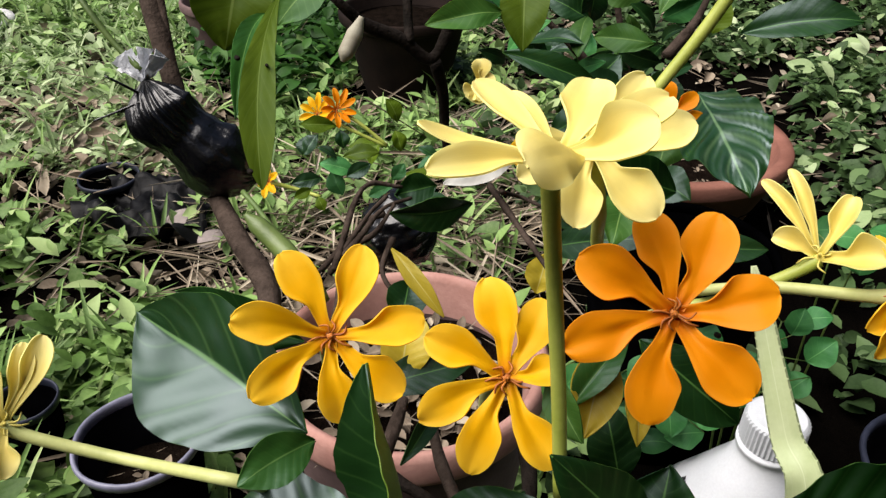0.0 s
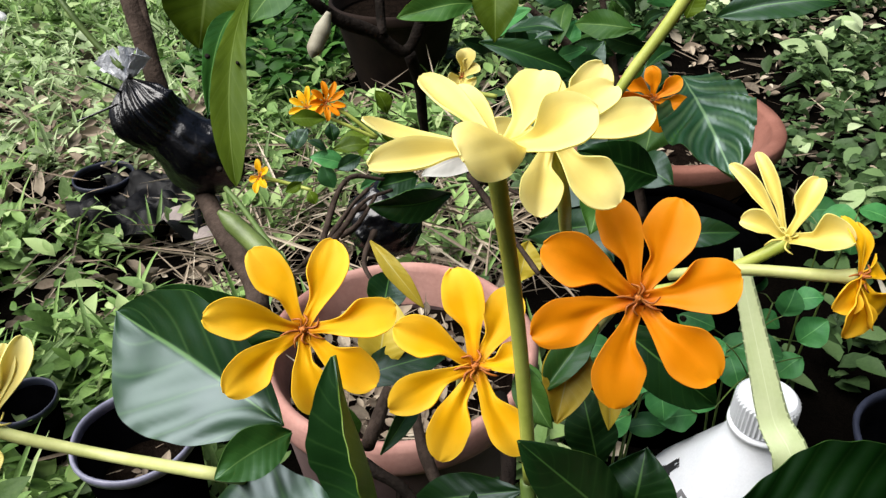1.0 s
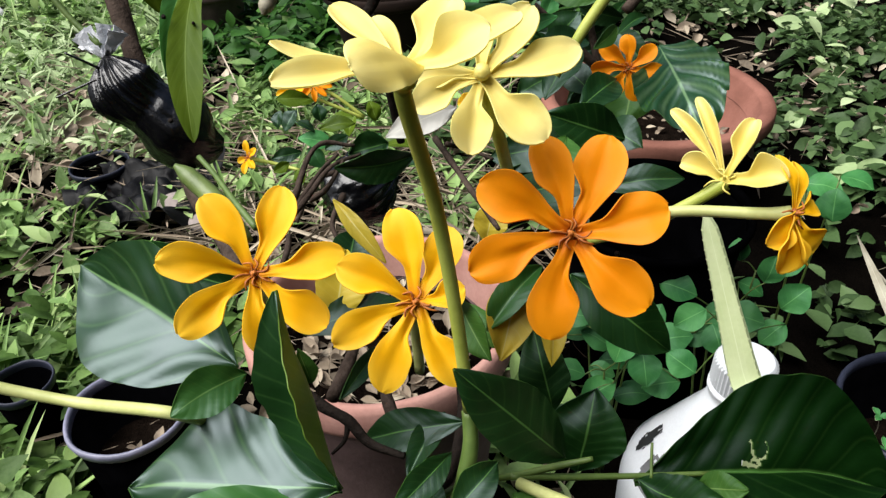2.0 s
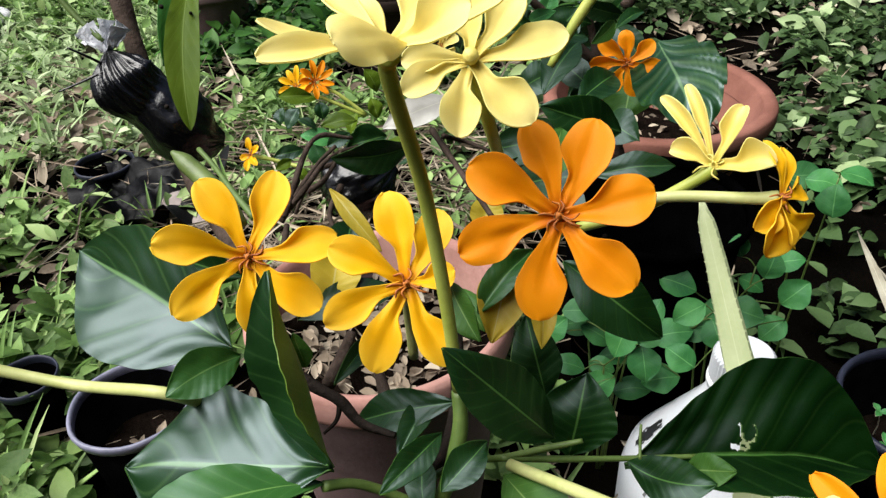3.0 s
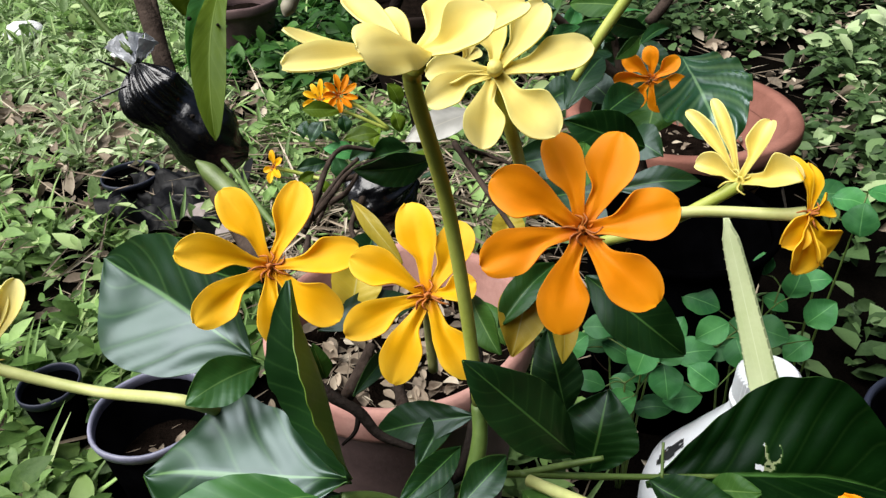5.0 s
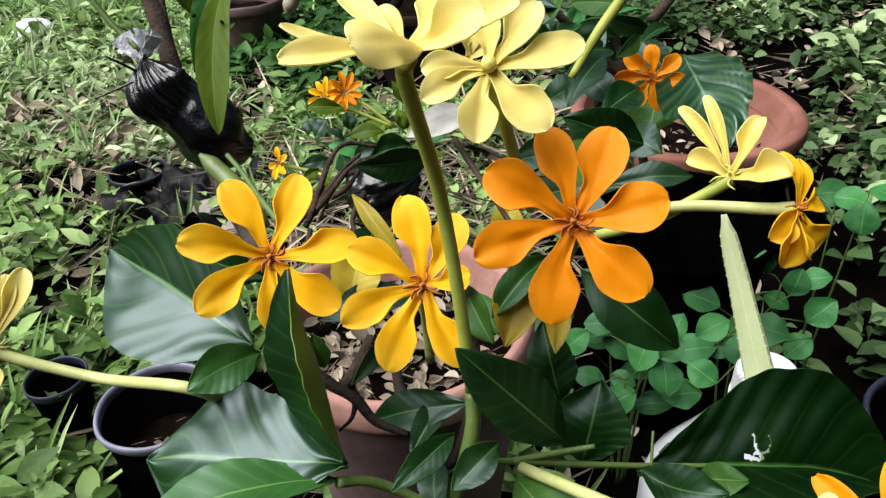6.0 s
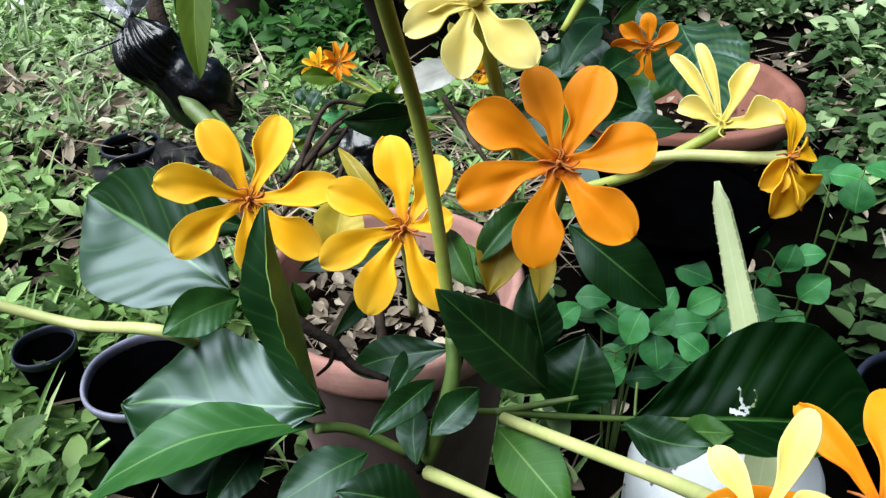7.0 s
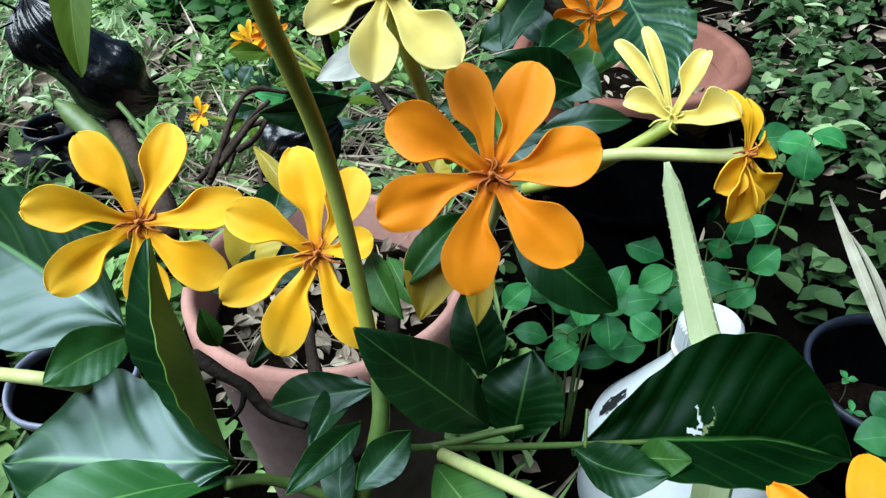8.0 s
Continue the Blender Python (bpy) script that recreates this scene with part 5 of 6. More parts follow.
leaf(shrub, (0.0703, 0.6237, 0.5901), (0.1143, 0.5953, 0.5992), 0.0228, (-0.28, -0.13, 0.95))
leaf(shrub, (0.2348, 0.8717, 0.5481), (0.1737, 0.8649, 0.562), 0.0291, (0.22, -0.03, 0.97))
leaf(shrub, (0.1968, 0.6463, 0.5553), (0.171, 0.6185, 0.5457), 0.0154, (0.58, -0.69, 0.44), top=LEAF_UNDER)
leaf(shrub, (0.1982, 0.7519, 0.5505), (0.1858, 0.7509, 0.5769), 0.0162, (-0.1, -0.99, -0.08), top=LEAF_UNDER)
leaf(shrub, (0.0781, 0.6425, 0.5975), (0.0811, 0.6625, 0.5463), 0.0253, (0.16, -0.92, -0.35), top=WEED_LEAF)
leaf(shrub, (0.0603, 0.6942, 0.5485), (0.0323, 0.6653, 0.5704), 0.0137, (0.76, -0.63, 0.14))
leaf(shrub, (0.0896, 0.8525, 0.5589), (0.0396, 0.8836, 0.5402), 0.0257, (-0.58, -0.77, 0.28), top=WEED_LEAF)
leaf(shrub, (0.0885, 0.8277, 0.5052), (0.1157, 0.8658, 0.5153), 0.0175, (-0.38, 0.03, 0.92), top=LEAF_UNDER)
leaf(shrub, (0.1212, 0.6302, 0.6114), (0.11, 0.5903, 0.5895), 0.0208, (-0.37, -0.36, 0.85), top=LEAF_UNDER)
leaf(shrub, (0.0748, 0.6436, 0.6329), (0.0527, 0.6271, 0.6729), 0.0245, (-0.09, -0.9, -0.42), fold=30)
leaf(shrub, (0.1296, 0.6562, 0.5995), (0.0879, 0.6651, 0.6192), 0.0238, (0.06, -0.86, 0.51))
leaf(shrub, (0.2424, 0.8055, 0.5264), (0.2343, 0.8356, 0.4856), 0.0205, (-0.97, -0.24, 0.02))
leaf(shrub, (0.136, 0.6026, 0.5817), (0.1145, 0.6295, 0.5618), 0.0144, (-0.84, -0.47, 0.27), top=WEED_LEAF)
leaf(shrub, (0.1778, 0.6179, 0.5918), (0.1318, 0.6447, 0.5892), 0.0251, (-0.46, -0.75, 0.47), top=LEAF_UNDER)
leaf(shrub, (0.0913, 0.6332, 0.6067), (0.0575, 0.6628, 0.5664), 0.0256, (-0.83, -0.32, 0.46), top=WEED_LEAF)
leaf(shrub, (0.1945, 0.7309, 0.6), (0.1502, 0.7417, 0.6009), 0.0227, (-0.24, -0.97, -0), top=LEAF_UNDER)
leaf(shrub, (0.191, 0.8034, 0.5241), (0.1524, 0.7823, 0.4956), 0.0275, (-0.14, -0.69, 0.71), top=LEAF_UNDER)
leaf(shrub, (0.1813, 0.6274, 0.6142), (0.2069, 0.6483, 0.6325), 0.0191, (-0.3, -0.4, 0.87), top=LEAF_UNDER)
leaf(shrub, (0.145, 0.7708, 0.5174), (0.1589, 0.7901, 0.5455), 0.0212, (0.19, -0.85, 0.49), top=WEED_LEAF)
leaf(shrub, (0.137, 0.8408, 0.4883), (0.1138, 0.8954, 0.525), 0.0343, (-0.11, -0.59, 0.8), fold=30)
leaf(shrub, (0.1995, 0.6863, 0.6104), (0.2079, 0.6552, 0.6399), 0.0174, (-0.95, -0.31, -0.06), top=WEED_LEAF)
leaf(shrub, (0.0923, 0.7585, 0.5261), (0.0696, 0.78, 0.5516), 0.0218, (0.38, -0.51, 0.77), top=LEAF_UNDER)
leaf(shrub, (0.1473, 0.6365, 0.6392), (0.1058, 0.6193, 0.632), 0.0205, (-0, -0.38, 0.92))
leaf(shrub, (0.1878, 0.6033, 0.5634), (0.2193, 0.636, 0.5664), 0.0144, (0.2, -0.27, 0.94), fold=30)
leaf(shrub, (0.0627, 0.7087, 0.5774), (0.0261, 0.6973, 0.6049), 0.0219, (0.62, -0.11, 0.78))
leaf(shrub, (0.1368, 0.8317, 0.4775), (0.176, 0.8407, 0.5111), 0.0286, (0.19, -0.98, 0.04), fold=30)
leaf(shrub, (0.1591, 0.7584, 0.6014), (0.1417, 0.7886, 0.5593), 0.0243, (-0.93, -0.02, 0.37), top=WEED_LEAF)
leaf(shrub, (0.1289, 0.7479, 0.5543), (0.0928, 0.742, 0.5505), 0.0172, (0.04, -0.7, 0.71))
leaf(shrub, (0.1999, 0.6715, 0.5749), (0.2101, 0.6415, 0.5983), 0.0135, (-0.95, -0.08, 0.31), fold=30)
leaf(shrub, (0.1693, 0.8571, 0.548), (0.1283, 0.905, 0.5508), 0.0249, (-0.45, -0.43, 0.79), top=WEED_LEAF)
leaf(shrub, (0.2533, 0.8638, 0.5393), (0.2901, 0.8396, 0.5686), 0.0278, (-0.42, -0.88, -0.2), top=WEED_LEAF)
leaf(shrub, (0.1953, 0.8565, 0.5078), (0.1658, 0.8173, 0.4691), 0.0337, (0.65, -0.72, 0.24), fold=30)
leaf(shrub, (0.1779, 0.7571, 0.5373), (0.1396, 0.7599, 0.5135), 0.0241, (-0.1, -0.99, 0.04), fold=30)
leaf(shrub, (0.2213, 0.7591, 0.5141), (0.2525, 0.7208, 0.4813), 0.0316, (-0.42, -0.76, 0.49), fold=30)
leaf(shrub, (0.2157, 0.8143, 0.4284), (0.2405, 0.7879, 0.4577), 0.0191, (-0.85, -0.32, 0.43), top=LEAF_UNDER)
leaf(shrub, (0.2025, 0.7172, 0.4826), (0.1736, 0.7316, 0.4392), 0.0268, (-0.1, -0.96, -0.25))
leaf(shrub, (0.1945, 0.8385, 0.4664), (0.2298, 0.8035, 0.5057), 0.0274, (-0.53, -0.81, -0.25), fold=30)
leaf(shrub, (0.2241, 0.8286, 0.442), (0.1892, 0.8766, 0.4741), 0.0336, (-0.33, -0.68, 0.66))
leaf(shrub, (0.2441, 0.8084, 0.4731), (0.236, 0.8209, 0.4376), 0.0191, (-0.61, -0.78, -0.13), fold=30)
leaf(shrub, (0.2368, 0.7854, 0.5147), (0.1864, 0.7864, 0.5307), 0.0253, (-0.06, -0.99, -0.13))
leaf(shrub, (0.1772, 0.8371, 0.4926), (0.1876, 0.8118, 0.5456), 0.0288, (-0.07, -0.91, -0.42))
leaf(shrub, (0.2312, 0.7146, 0.4847), (0.2557, 0.7294, 0.5064), 0.0201, (0.44, -0.89, 0.12))
leaf(shrub, (0.2423, 0.7602, 0.4658), (0.2647, 0.7652, 0.4283), 0.0210, (0.71, -0.61, 0.34))
leaf(shrub, (0.1672, 0.7874, 0.5219), (0.2021, 0.7829, 0.5073), 0.0187, (-0.1, -0.99, 0.06))
leaf(shrub, (0.1701, 0.8258, 0.5113), (0.1214, 0.8432, 0.5065), 0.0242, (-0.19, -0.27, 0.94))
leaf(shrub, (0.2244, 0.8073, 0.5076), (0.1595, 0.8237, 0.5089), 0.0325, (-0.17, -0.72, 0.68), top=LEAF_UNDER)
leaf(shrub, (0.177, 0.8386, 0.4915), (0.1639, 0.8443, 0.4307), 0.0349, (-0.79, -0.6, 0.11), fold=30)
rod("branch", [(0.2465, 0.7252, 0.3274), (0.2279, 0.7512, 0.4022), (0.2137, 0.7819, 0.4575), (0.1927, 0.7975, 0.5424), (0.1744, 0.8099, 0.6098)], [0.006, 0.005, 0.004, 0.003], BARK, shrub, knots=0.2)
rod("branch", [(0.2227, 0.7341, 0.4113), (0.244, 0.7504, 0.4581), (0.2635, 0.7273, 0.499)], [0.006, 0.005, 0.004, 0.003], BARK, shrub, knots=0.2)
rod("branch", [(0.2137, 0.7819, 0.4575), (0.1396, 0.7635, 0.5355), (0.101, 0.7601, 0.5719)], [0.006, 0.005, 0.004, 0.003], BARK, shrub, knots=0.2)
rod("branch", [(0.2231, 0.7241, 0.5433), (0.2522, 0.7457, 0.5705), (0.2739, 0.7781, 0.5951)], [0.006, 0.005, 0.004, 0.003], BARK, shrub, knots=0.2)
leaf(shrub, (0.0694, 0.4871, 0.5128), (0.1422, 0.4673, 0.5322), 0.0345, (-0.35, -0.76, 0.55))
leaf(shrub, (0.1487, 0.4918, 0.4924), (0.0773, 0.4643, 0.5122), 0.0264, (0.42, -0.81, 0.41))
leaf(shrub, (0.0728, 0.4461, 0.4987), (0.1426, 0.4018, 0.5367), 0.0270, (-0.63, -0.46, 0.62))
leaf(shrub, (0.1549, 0.694, 0.4501), (0.1994, 0.6319, 0.429), 0.0473, (-0.35, -0.51, 0.79))
leaf(shrub, (0.2405, 0.7898, 0.4547), (0.177, 0.7678, 0.4249), 0.0472, (-0.01, -0.79, 0.61))
leaf(shrub, (0.1179, 0.7506, 0.4462), (0.166, 0.7545, 0.4692), 0.0386, (-0.22, -0.78, 0.59), fold=14)
leaf(shrub, (0.221, 0.8017, 0.4767), (0.2494, 0.7601, 0.44), 0.0539, (0, -0.66, 0.75), fold=14)
leaf(shrub, (0.1234, 0.5759, 0.4295), (0.1584, 0.5195, 0.4211), 0.0361, (-0.28, -0.31, 0.91), fold=14)
leaf(shrub, (0.127, 0.6011, 0.507), (0.1666, 0.6606, 0.5327), 0.0330, (-0.06, -0.36, 0.93))
leaf(shrub, (0.181, 0.6403, 0.491), (0.1464, 0.6863, 0.507), 0.0319, (-0.31, -0.51, 0.8), fold=14)
leaf(shrub, (0.1268, 0.665, 0.5285), (0.1833, 0.7071, 0.5201), 0.0352, (0.38, -0.34, 0.86))
leaf(shrub, (0.1502, 0.5575, 0.517), (0.1932, 0.6154, 0.5162), 0.0314, (0.44, -0.32, 0.84), fold=14)
leaf(shrub, (0.1468, 0.7113, 0.5154), (0.1756, 0.7179, 0.5463), 0.0364, (-0.24, -0.88, 0.41))

# ---- low flowering seedling behind ----
seedling = thing("gardenia_seedling", (-0.1, 1.05, 0.0), "low gardenia seedling with small yellow and orange flowers", "shrub")
flower(seedling, (-0.1476, 0.9693, 0.3795), (0.378, -0.713, 0.591), [(4, 0.0297, 1.00), (38, 0.0318, 1.00), (71, 0.0298, 1.00), (114, 0.0265, 1.00), (154, 0.0253, 1.00), (-165, 0.0274, 1.00), (-126, 0.0288, 1.00), (-84, 0.0251, 1.00), (-42, 0.0259, 1.00)], ORANGE, [(-0.1172, 0.9666, 0.3608), (-0.0792, 0.9581, 0.3304)], TUBE, width=0.009, lift=0.3, peak=0.5)
flower(seedling, (-0.1755, 0.9714, 0.372), (-0.084, -0.744, 0.663), [(-32, 0.0274, 1.00), (1, 0.0296, 1.00), (38, 0.0262, 1.00), (92, 0.0203, 1.00), (163, 0.0239, 1.00), (-158, 0.0243, 1.00), (-114, 0.0255, 1.00), (-69, 0.0258, 1.00)], GOLD, [(-0.1339, 0.9614, 0.3556), (-0.0794, 0.9574, 0.329)], TUBE, width=0.009, lift=0.3, peak=0.5)
flower(seedling, (-0.2324, 0.8742, 0.3184), (-0.027, -0.756, 0.654), [(-6, 0.0226, 1.00), (47, 0.0165, 1.00), (144, 0.0203, 1.00), (-174, 0.0238, 1.00), (-121, 0.0141, 1.00)], GOLD, [(-0.1959, 0.8773, 0.3049), (-0.1642, 0.8695, 0.2978)], TUBE, width=0.009, lift=0.4, peak=0.5)
flower(seedling, (0.0349, 0.7412, 0.5034), (0.263, -0.803, 0.535), [(11, 0.0278, 1.00), (45, 0.0187, 1.00), (151, 0.0147, 1.00), (-163, 0.0180, 1.00), (-113, 0.0171, 1.00)], LEMON, [(0.0478, 0.7349, 0.4901), (0.0715, 0.731, 0.4851)], TUBE, width=0.02, lift=0.4)
flower(seedling, (0.0562, 0.4676, 0.564), (-0.023, -0.904, 0.427), [(-42, 0.0116, 1.00), (67, 0.0091, 1.00), (149, 0.0074, 1.00), (-150, 0.0091, 1.00)], GOLD, [(0.0637, 0.4627, 0.5544)], TUBE, width=0.012, lift=0.4)
leaf(seedling, (-0.1537, 0.8305, 0.2998), (-0.1618, 0.8386, 0.3161), 0.0160, (0.01, -0.89, 0.45), top=LEAF_BRIGHT)
leaf(seedling, (-0.1694, 0.9232, 0.2973), (-0.2116, 0.9128, 0.2942), 0.0231, (0.16, -0.81, 0.57))
leaf(seedling, (-0.1707, 0.8486, 0.3965), (-0.1753, 0.8378, 0.3765), 0.0196, (-0.52, -0.7, 0.5))
leaf(seedling, (-0.0658, 0.8524, 0.3327), (-0.0498, 0.8633, 0.3511), 0.0198, (0.14, -0.9, 0.41), top=WEED_LEAF)
leaf(seedling, (-0.0885, 1.004, 0.3052), (-0.1406, 0.9992, 0.3074), 0.0267, (0.04, 0.01, 1), top=LEAF_BRIGHT)
leaf(seedling, (-0.0572, 0.9539, 0.2864), (-0.0059, 0.9517, 0.2792), 0.0265, (0.14, -0.05, 0.99), top=LEAF_BRIGHT)
leaf(seedling, (-0.1227, 0.9297, 0.303), (-0.1731, 0.929, 0.3169), 0.0281, (0.22, -0.6, 0.77), top=WEED_LEAF)
leaf(seedling, (-0.0674, 1.0205, 0.3372), (-0.0843, 1.0332, 0.3694), 0.0311, (0.66, -0.52, 0.55), top=LEAF_BRIGHT)
leaf(seedling, (-0.0887, 0.9303, 0.3461), (-0.0997, 0.9166, 0.3212), 0.0248, (-0.51, -0.64, 0.58), top=LEAF_BRIGHT)
leaf(seedling, (-0.035, 0.9158, 0.3167), (-0.0018, 0.9221, 0.3275), 0.0198, (-0.27, -0.21, 0.94), top=WEED_LEAF)
leaf(seedling, (-0.1403, 1.029, 0.2863), (-0.1091, 1.0385, 0.298), 0.0202, (-0.18, -0.48, 0.86), top=WEED_LEAF)
leaf(seedling, (-0.029, 0.8262, 0.3191), (0.0035, 0.8281, 0.3215), 0.0165, (-0.07, 0.01, 1))
leaf(seedling, (-0.1428, 0.9513, 0.3575), (-0.1387, 0.9409, 0.3345), 0.0218, (0.27, -0.86, 0.44))
leaf(seedling, (-0.2029, 1.0133, 0.3449), (-0.153, 1.0179, 0.3356), 0.0270, (0.18, -0.8, 0.57), top=LEAF_BRIGHT)
leaf(seedling, (-0.1431, 0.9251, 0.269), (-0.1572, 0.9401, 0.3002), 0.0303, (-0.25, -0.91, 0.32), top=WEED_LEAF)
leaf(seedling, (-0.0376, 0.999, 0.3073), (-0.007, 0.9918, 0.2916), 0.0213, (0.35, -0.4, 0.85))
leaf(seedling, (-0.1956, 0.8509, 0.3073), (-0.1742, 0.8607, 0.3163), 0.0156, (0.26, -0.9, 0.36), top=LEAF_BRIGHT)
leaf(seedling, (-0.1744, 0.9359, 0.339), (-0.1486, 0.9327, 0.3236), 0.0188, (0.48, -0.23, 0.85))
leaf(seedling, (-0.0545, 0.8726, 0.3638), (-0.062, 0.8839, 0.3881), 0.0232, (0.48, -0.73, 0.49), top=LEAF_BRIGHT)
leaf(seedling, (-0.0723, 0.9305, 0.2812), (-0.1055, 0.9204, 0.2691), 0.0213, (0.04, -0.81, 0.58), top=WEED_LEAF)
leaf(seedling, (-0.1857, 0.8967, 0.3914), (-0.1419, 0.903, 0.3876), 0.0232, (0.16, -0.9, 0.41), top=LEAF_BRIGHT)
leaf(seedling, (-0.1281, 0.8601, 0.3626), (-0.0811, 0.867, 0.3651), 0.0245, (0.03, -0.53, 0.85), top=LEAF_BRIGHT)
leaf(seedling, (-0.0984, 0.9105, 0.3263), (-0.1319, 0.8988, 0.3124), 0.0227, (0.08, -0.85, 0.53))
leaf(seedling, (-0.1, 0.9734, 0.2233), (-0.0425, 0.9847, 0.2355), 0.0320, (-0.17, -0.17, 0.97))
leaf(seedling, (-0.2056, 0.9968, 0.2953), (-0.1855, 1.0134, 0.3213), 0.0284, (-0.34, -0.65, 0.68))
leaf(seedling, (-0.0984, 0.9783, 0.2117), (-0.1157, 0.9587, 0.1833), 0.0302, (0.23, -0.86, 0.46))

# ---- broad-leaved weeds ----
WEED_ONE = (0.2052, 0.5913, 0)
WEED_TWO = (0.3852, 0.6535, 0)
WEED_THREE = (0.4999, 0.761, 0)
WEED_FOUR = (0.4402, 0.3667, 0)
weed_one = thing("weed_plant", WEED_ONE, "broad-leaved weed with rounded soft green leaves", "weed", "round-leaved weeds")
weed_two = thing("weed_plant", WEED_TWO, "tall round-leaved green weed beside the bottle", "weed", "round-leaved weeds")
weed_three = thing("weed_plant", WEED_THREE, "round-leaved green weed sprig over leaf litter", "weed", "round-leaved weeds")
weed_four = thing("weed_plant", WEED_FOUR, "round-leaved weed sprig beside a black pot", "weed", "round-leaved weeds")
leaf(weed_one, (0.1747, 0.5528, 0.207), (0.1404, 0.5632, 0.2108), 0.0278, (0.01, -0.32, 0.95), top=WEED_LEAF, under=WEED_LEAF, fold=8, rows=14, cols=7, ripple=1.4, blunt=0.72, wide=0.46)
leaf(weed_one, (0.1862, 0.5849, 0.1863), (0.2135, 0.5733, 0.1816), 0.0240, (-0.14, -0.64, 0.76), top=WEED_LEAF, under=WEED_LEAF, fold=8, rows=14, cols=7, ripple=1.4, blunt=0.72, wide=0.46)
leaf(weed_one, (0.2362, 0.5611, 0.2298), (0.2371, 0.5343, 0.203), 0.0364, (-0.1, -0.71, 0.7), top=WEED_LEAF, under=WEED_LEAF, fold=8, rows=14, cols=7, ripple=1.4, blunt=0.72, wide=0.46)
leaf(weed_one, (0.2009, 0.6302, 0.2075), (0.1567, 0.6334, 0.2008), 0.0337, (-0.16, -0.66, 0.74), top=WEED_LEAF, under=WEED_LEAF, fold=8, rows=14, cols=7, ripple=1.4, blunt=0.72, wide=0.46)
leaf(weed_one, (0.1351, 0.6098, 0.2011), (0.1653, 0.6224, 0.2209), 0.0313, (-0.19, -0.67, 0.71), top=WEED_LEAF, under=WEED_LEAF, fold=8, rows=14, cols=7, ripple=1.4, blunt=0.72, wide=0.46)
leaf(weed_two, (0.2692, 0.6352, 0.2636), (0.3066, 0.6165, 0.2575), 0.0348, (-0.12, -0.52, 0.85), top=WEED_LEAF, under=WEED_LEAF, fold=8, rows=14, cols=7, ripple=1.4, blunt=0.72, wide=0.46)
leaf(weed_two, (0.3204, 0.6262, 0.2221), (0.3617, 0.609, 0.2241), 0.0377, (-0.2, -0.37, 0.91), top=WEED_LEAF, under=WEED_LEAF, fold=8, rows=14, cols=7, ripple=1.4, blunt=0.72, wide=0.46)
leaf(weed_two, (0.4145, 0.6347, 0.2172), (0.4442, 0.6395, 0.2435), 0.0371, (-0.36, -0.75, 0.55), top=WEED_LEAF, under=WEED_LEAF, fold=8, rows=14, cols=7, ripple=1.4, blunt=0.72, wide=0.46)
leaf(weed_two, (0.3885, 0.6351, 0.2558), (0.4014, 0.6489, 0.2825), 0.0318, (-0.12, -0.86, 0.5), top=WEED_LEAF, under=WEED_LEAF, fold=8, rows=14, cols=7, ripple=1.4, blunt=0.72, wide=0.46)
leaf(weed_two, (0.3798, 0.6798, 0.2233), (0.4041, 0.6611, 0.2151), 0.0285, (0.07, -0.33, 0.94), top=WEED_LEAF, under=WEED_LEAF, fold=8, rows=14, cols=7, ripple=1.4, blunt=0.72, wide=0.46)
leaf(weed_two, (0.3289, 0.6102, 0.2138), (0.2909, 0.6111, 0.1974), 0.0340, (-0.34, -0.55, 0.76), top=WEED_LEAF, under=WEED_LEAF, fold=8, rows=14, cols=7, ripple=1.4, blunt=0.72, wide=0.46)
leaf(weed_one, (0.2313, 0.6082, 0.2426), (0.2025, 0.6006, 0.2249), 0.0284, (-0.39, -0.42, 0.82), top=WEED_LEAF, under=WEED_LEAF, fold=8, rows=14, cols=7, ripple=1.4, blunt=0.72, wide=0.46)
leaf(weed_one, (0.1758, 0.5581, 0.1635), (0.213, 0.5663, 0.1804), 0.0334, (-0.15, -0.72, 0.68), top=WEED_LEAF, under=WEED_LEAF, fold=8, rows=14, cols=7, ripple=1.4, blunt=0.72, wide=0.46)
leaf(weed_one, (0.2141, 0.5735, 0.1491), (0.2567, 0.5666, 0.1555), 0.0343, (-0.16, -0.07, 0.98), top=WEED_LEAF, under=WEED_LEAF, fold=8, rows=14, cols=7, ripple=1.4, blunt=0.72, wide=0.46)
leaf(weed_two, (0.2604, 0.6075, 0.1976), (0.3055, 0.6022, 0.2102), 0.0377, (-0.29, -0.43, 0.85), top=WEED_LEAF, under=WEED_LEAF, fold=8, rows=14, cols=7, ripple=1.4, blunt=0.72, wide=0.46)
leaf(weed_two, (0.321, 0.5959, 0.2337), (0.3276, 0.5697, 0.2086), 0.0360, (-0.18, -0.7, 0.69), top=WEED_LEAF, under=WEED_LEAF, fold=8, rows=14, cols=7, ripple=1.4, blunt=0.72, wide=0.46)
leaf(weed_two, (0.3443, 0.6204, 0.2302), (0.381, 0.5989, 0.2266), 0.0375, (-0.34, -0.69, 0.63), top=WEED_LEAF, under=WEED_LEAF, fold=8, rows=14, cols=7, ripple=1.4, blunt=0.72, wide=0.46)
leaf(weed_one, (0.2415, 0.5616, 0.2583), (0.2547, 0.5767, 0.281), 0.0278, (-0.58, -0.48, 0.66), top=WEED_LEAF, under=WEED_LEAF, fold=8, rows=14, cols=7, ripple=1.4, blunt=0.72, wide=0.46)
leaf(weed_three, (0.4891, 0.7086, 0.2843), (0.4954, 0.7276, 0.3194), 0.0415, (-0.71, -0.56, 0.43), top=WEED_LEAF, under=WEED_LEAF, fold=8, rows=14, cols=7, ripple=1.4, blunt=0.72, wide=0.46)
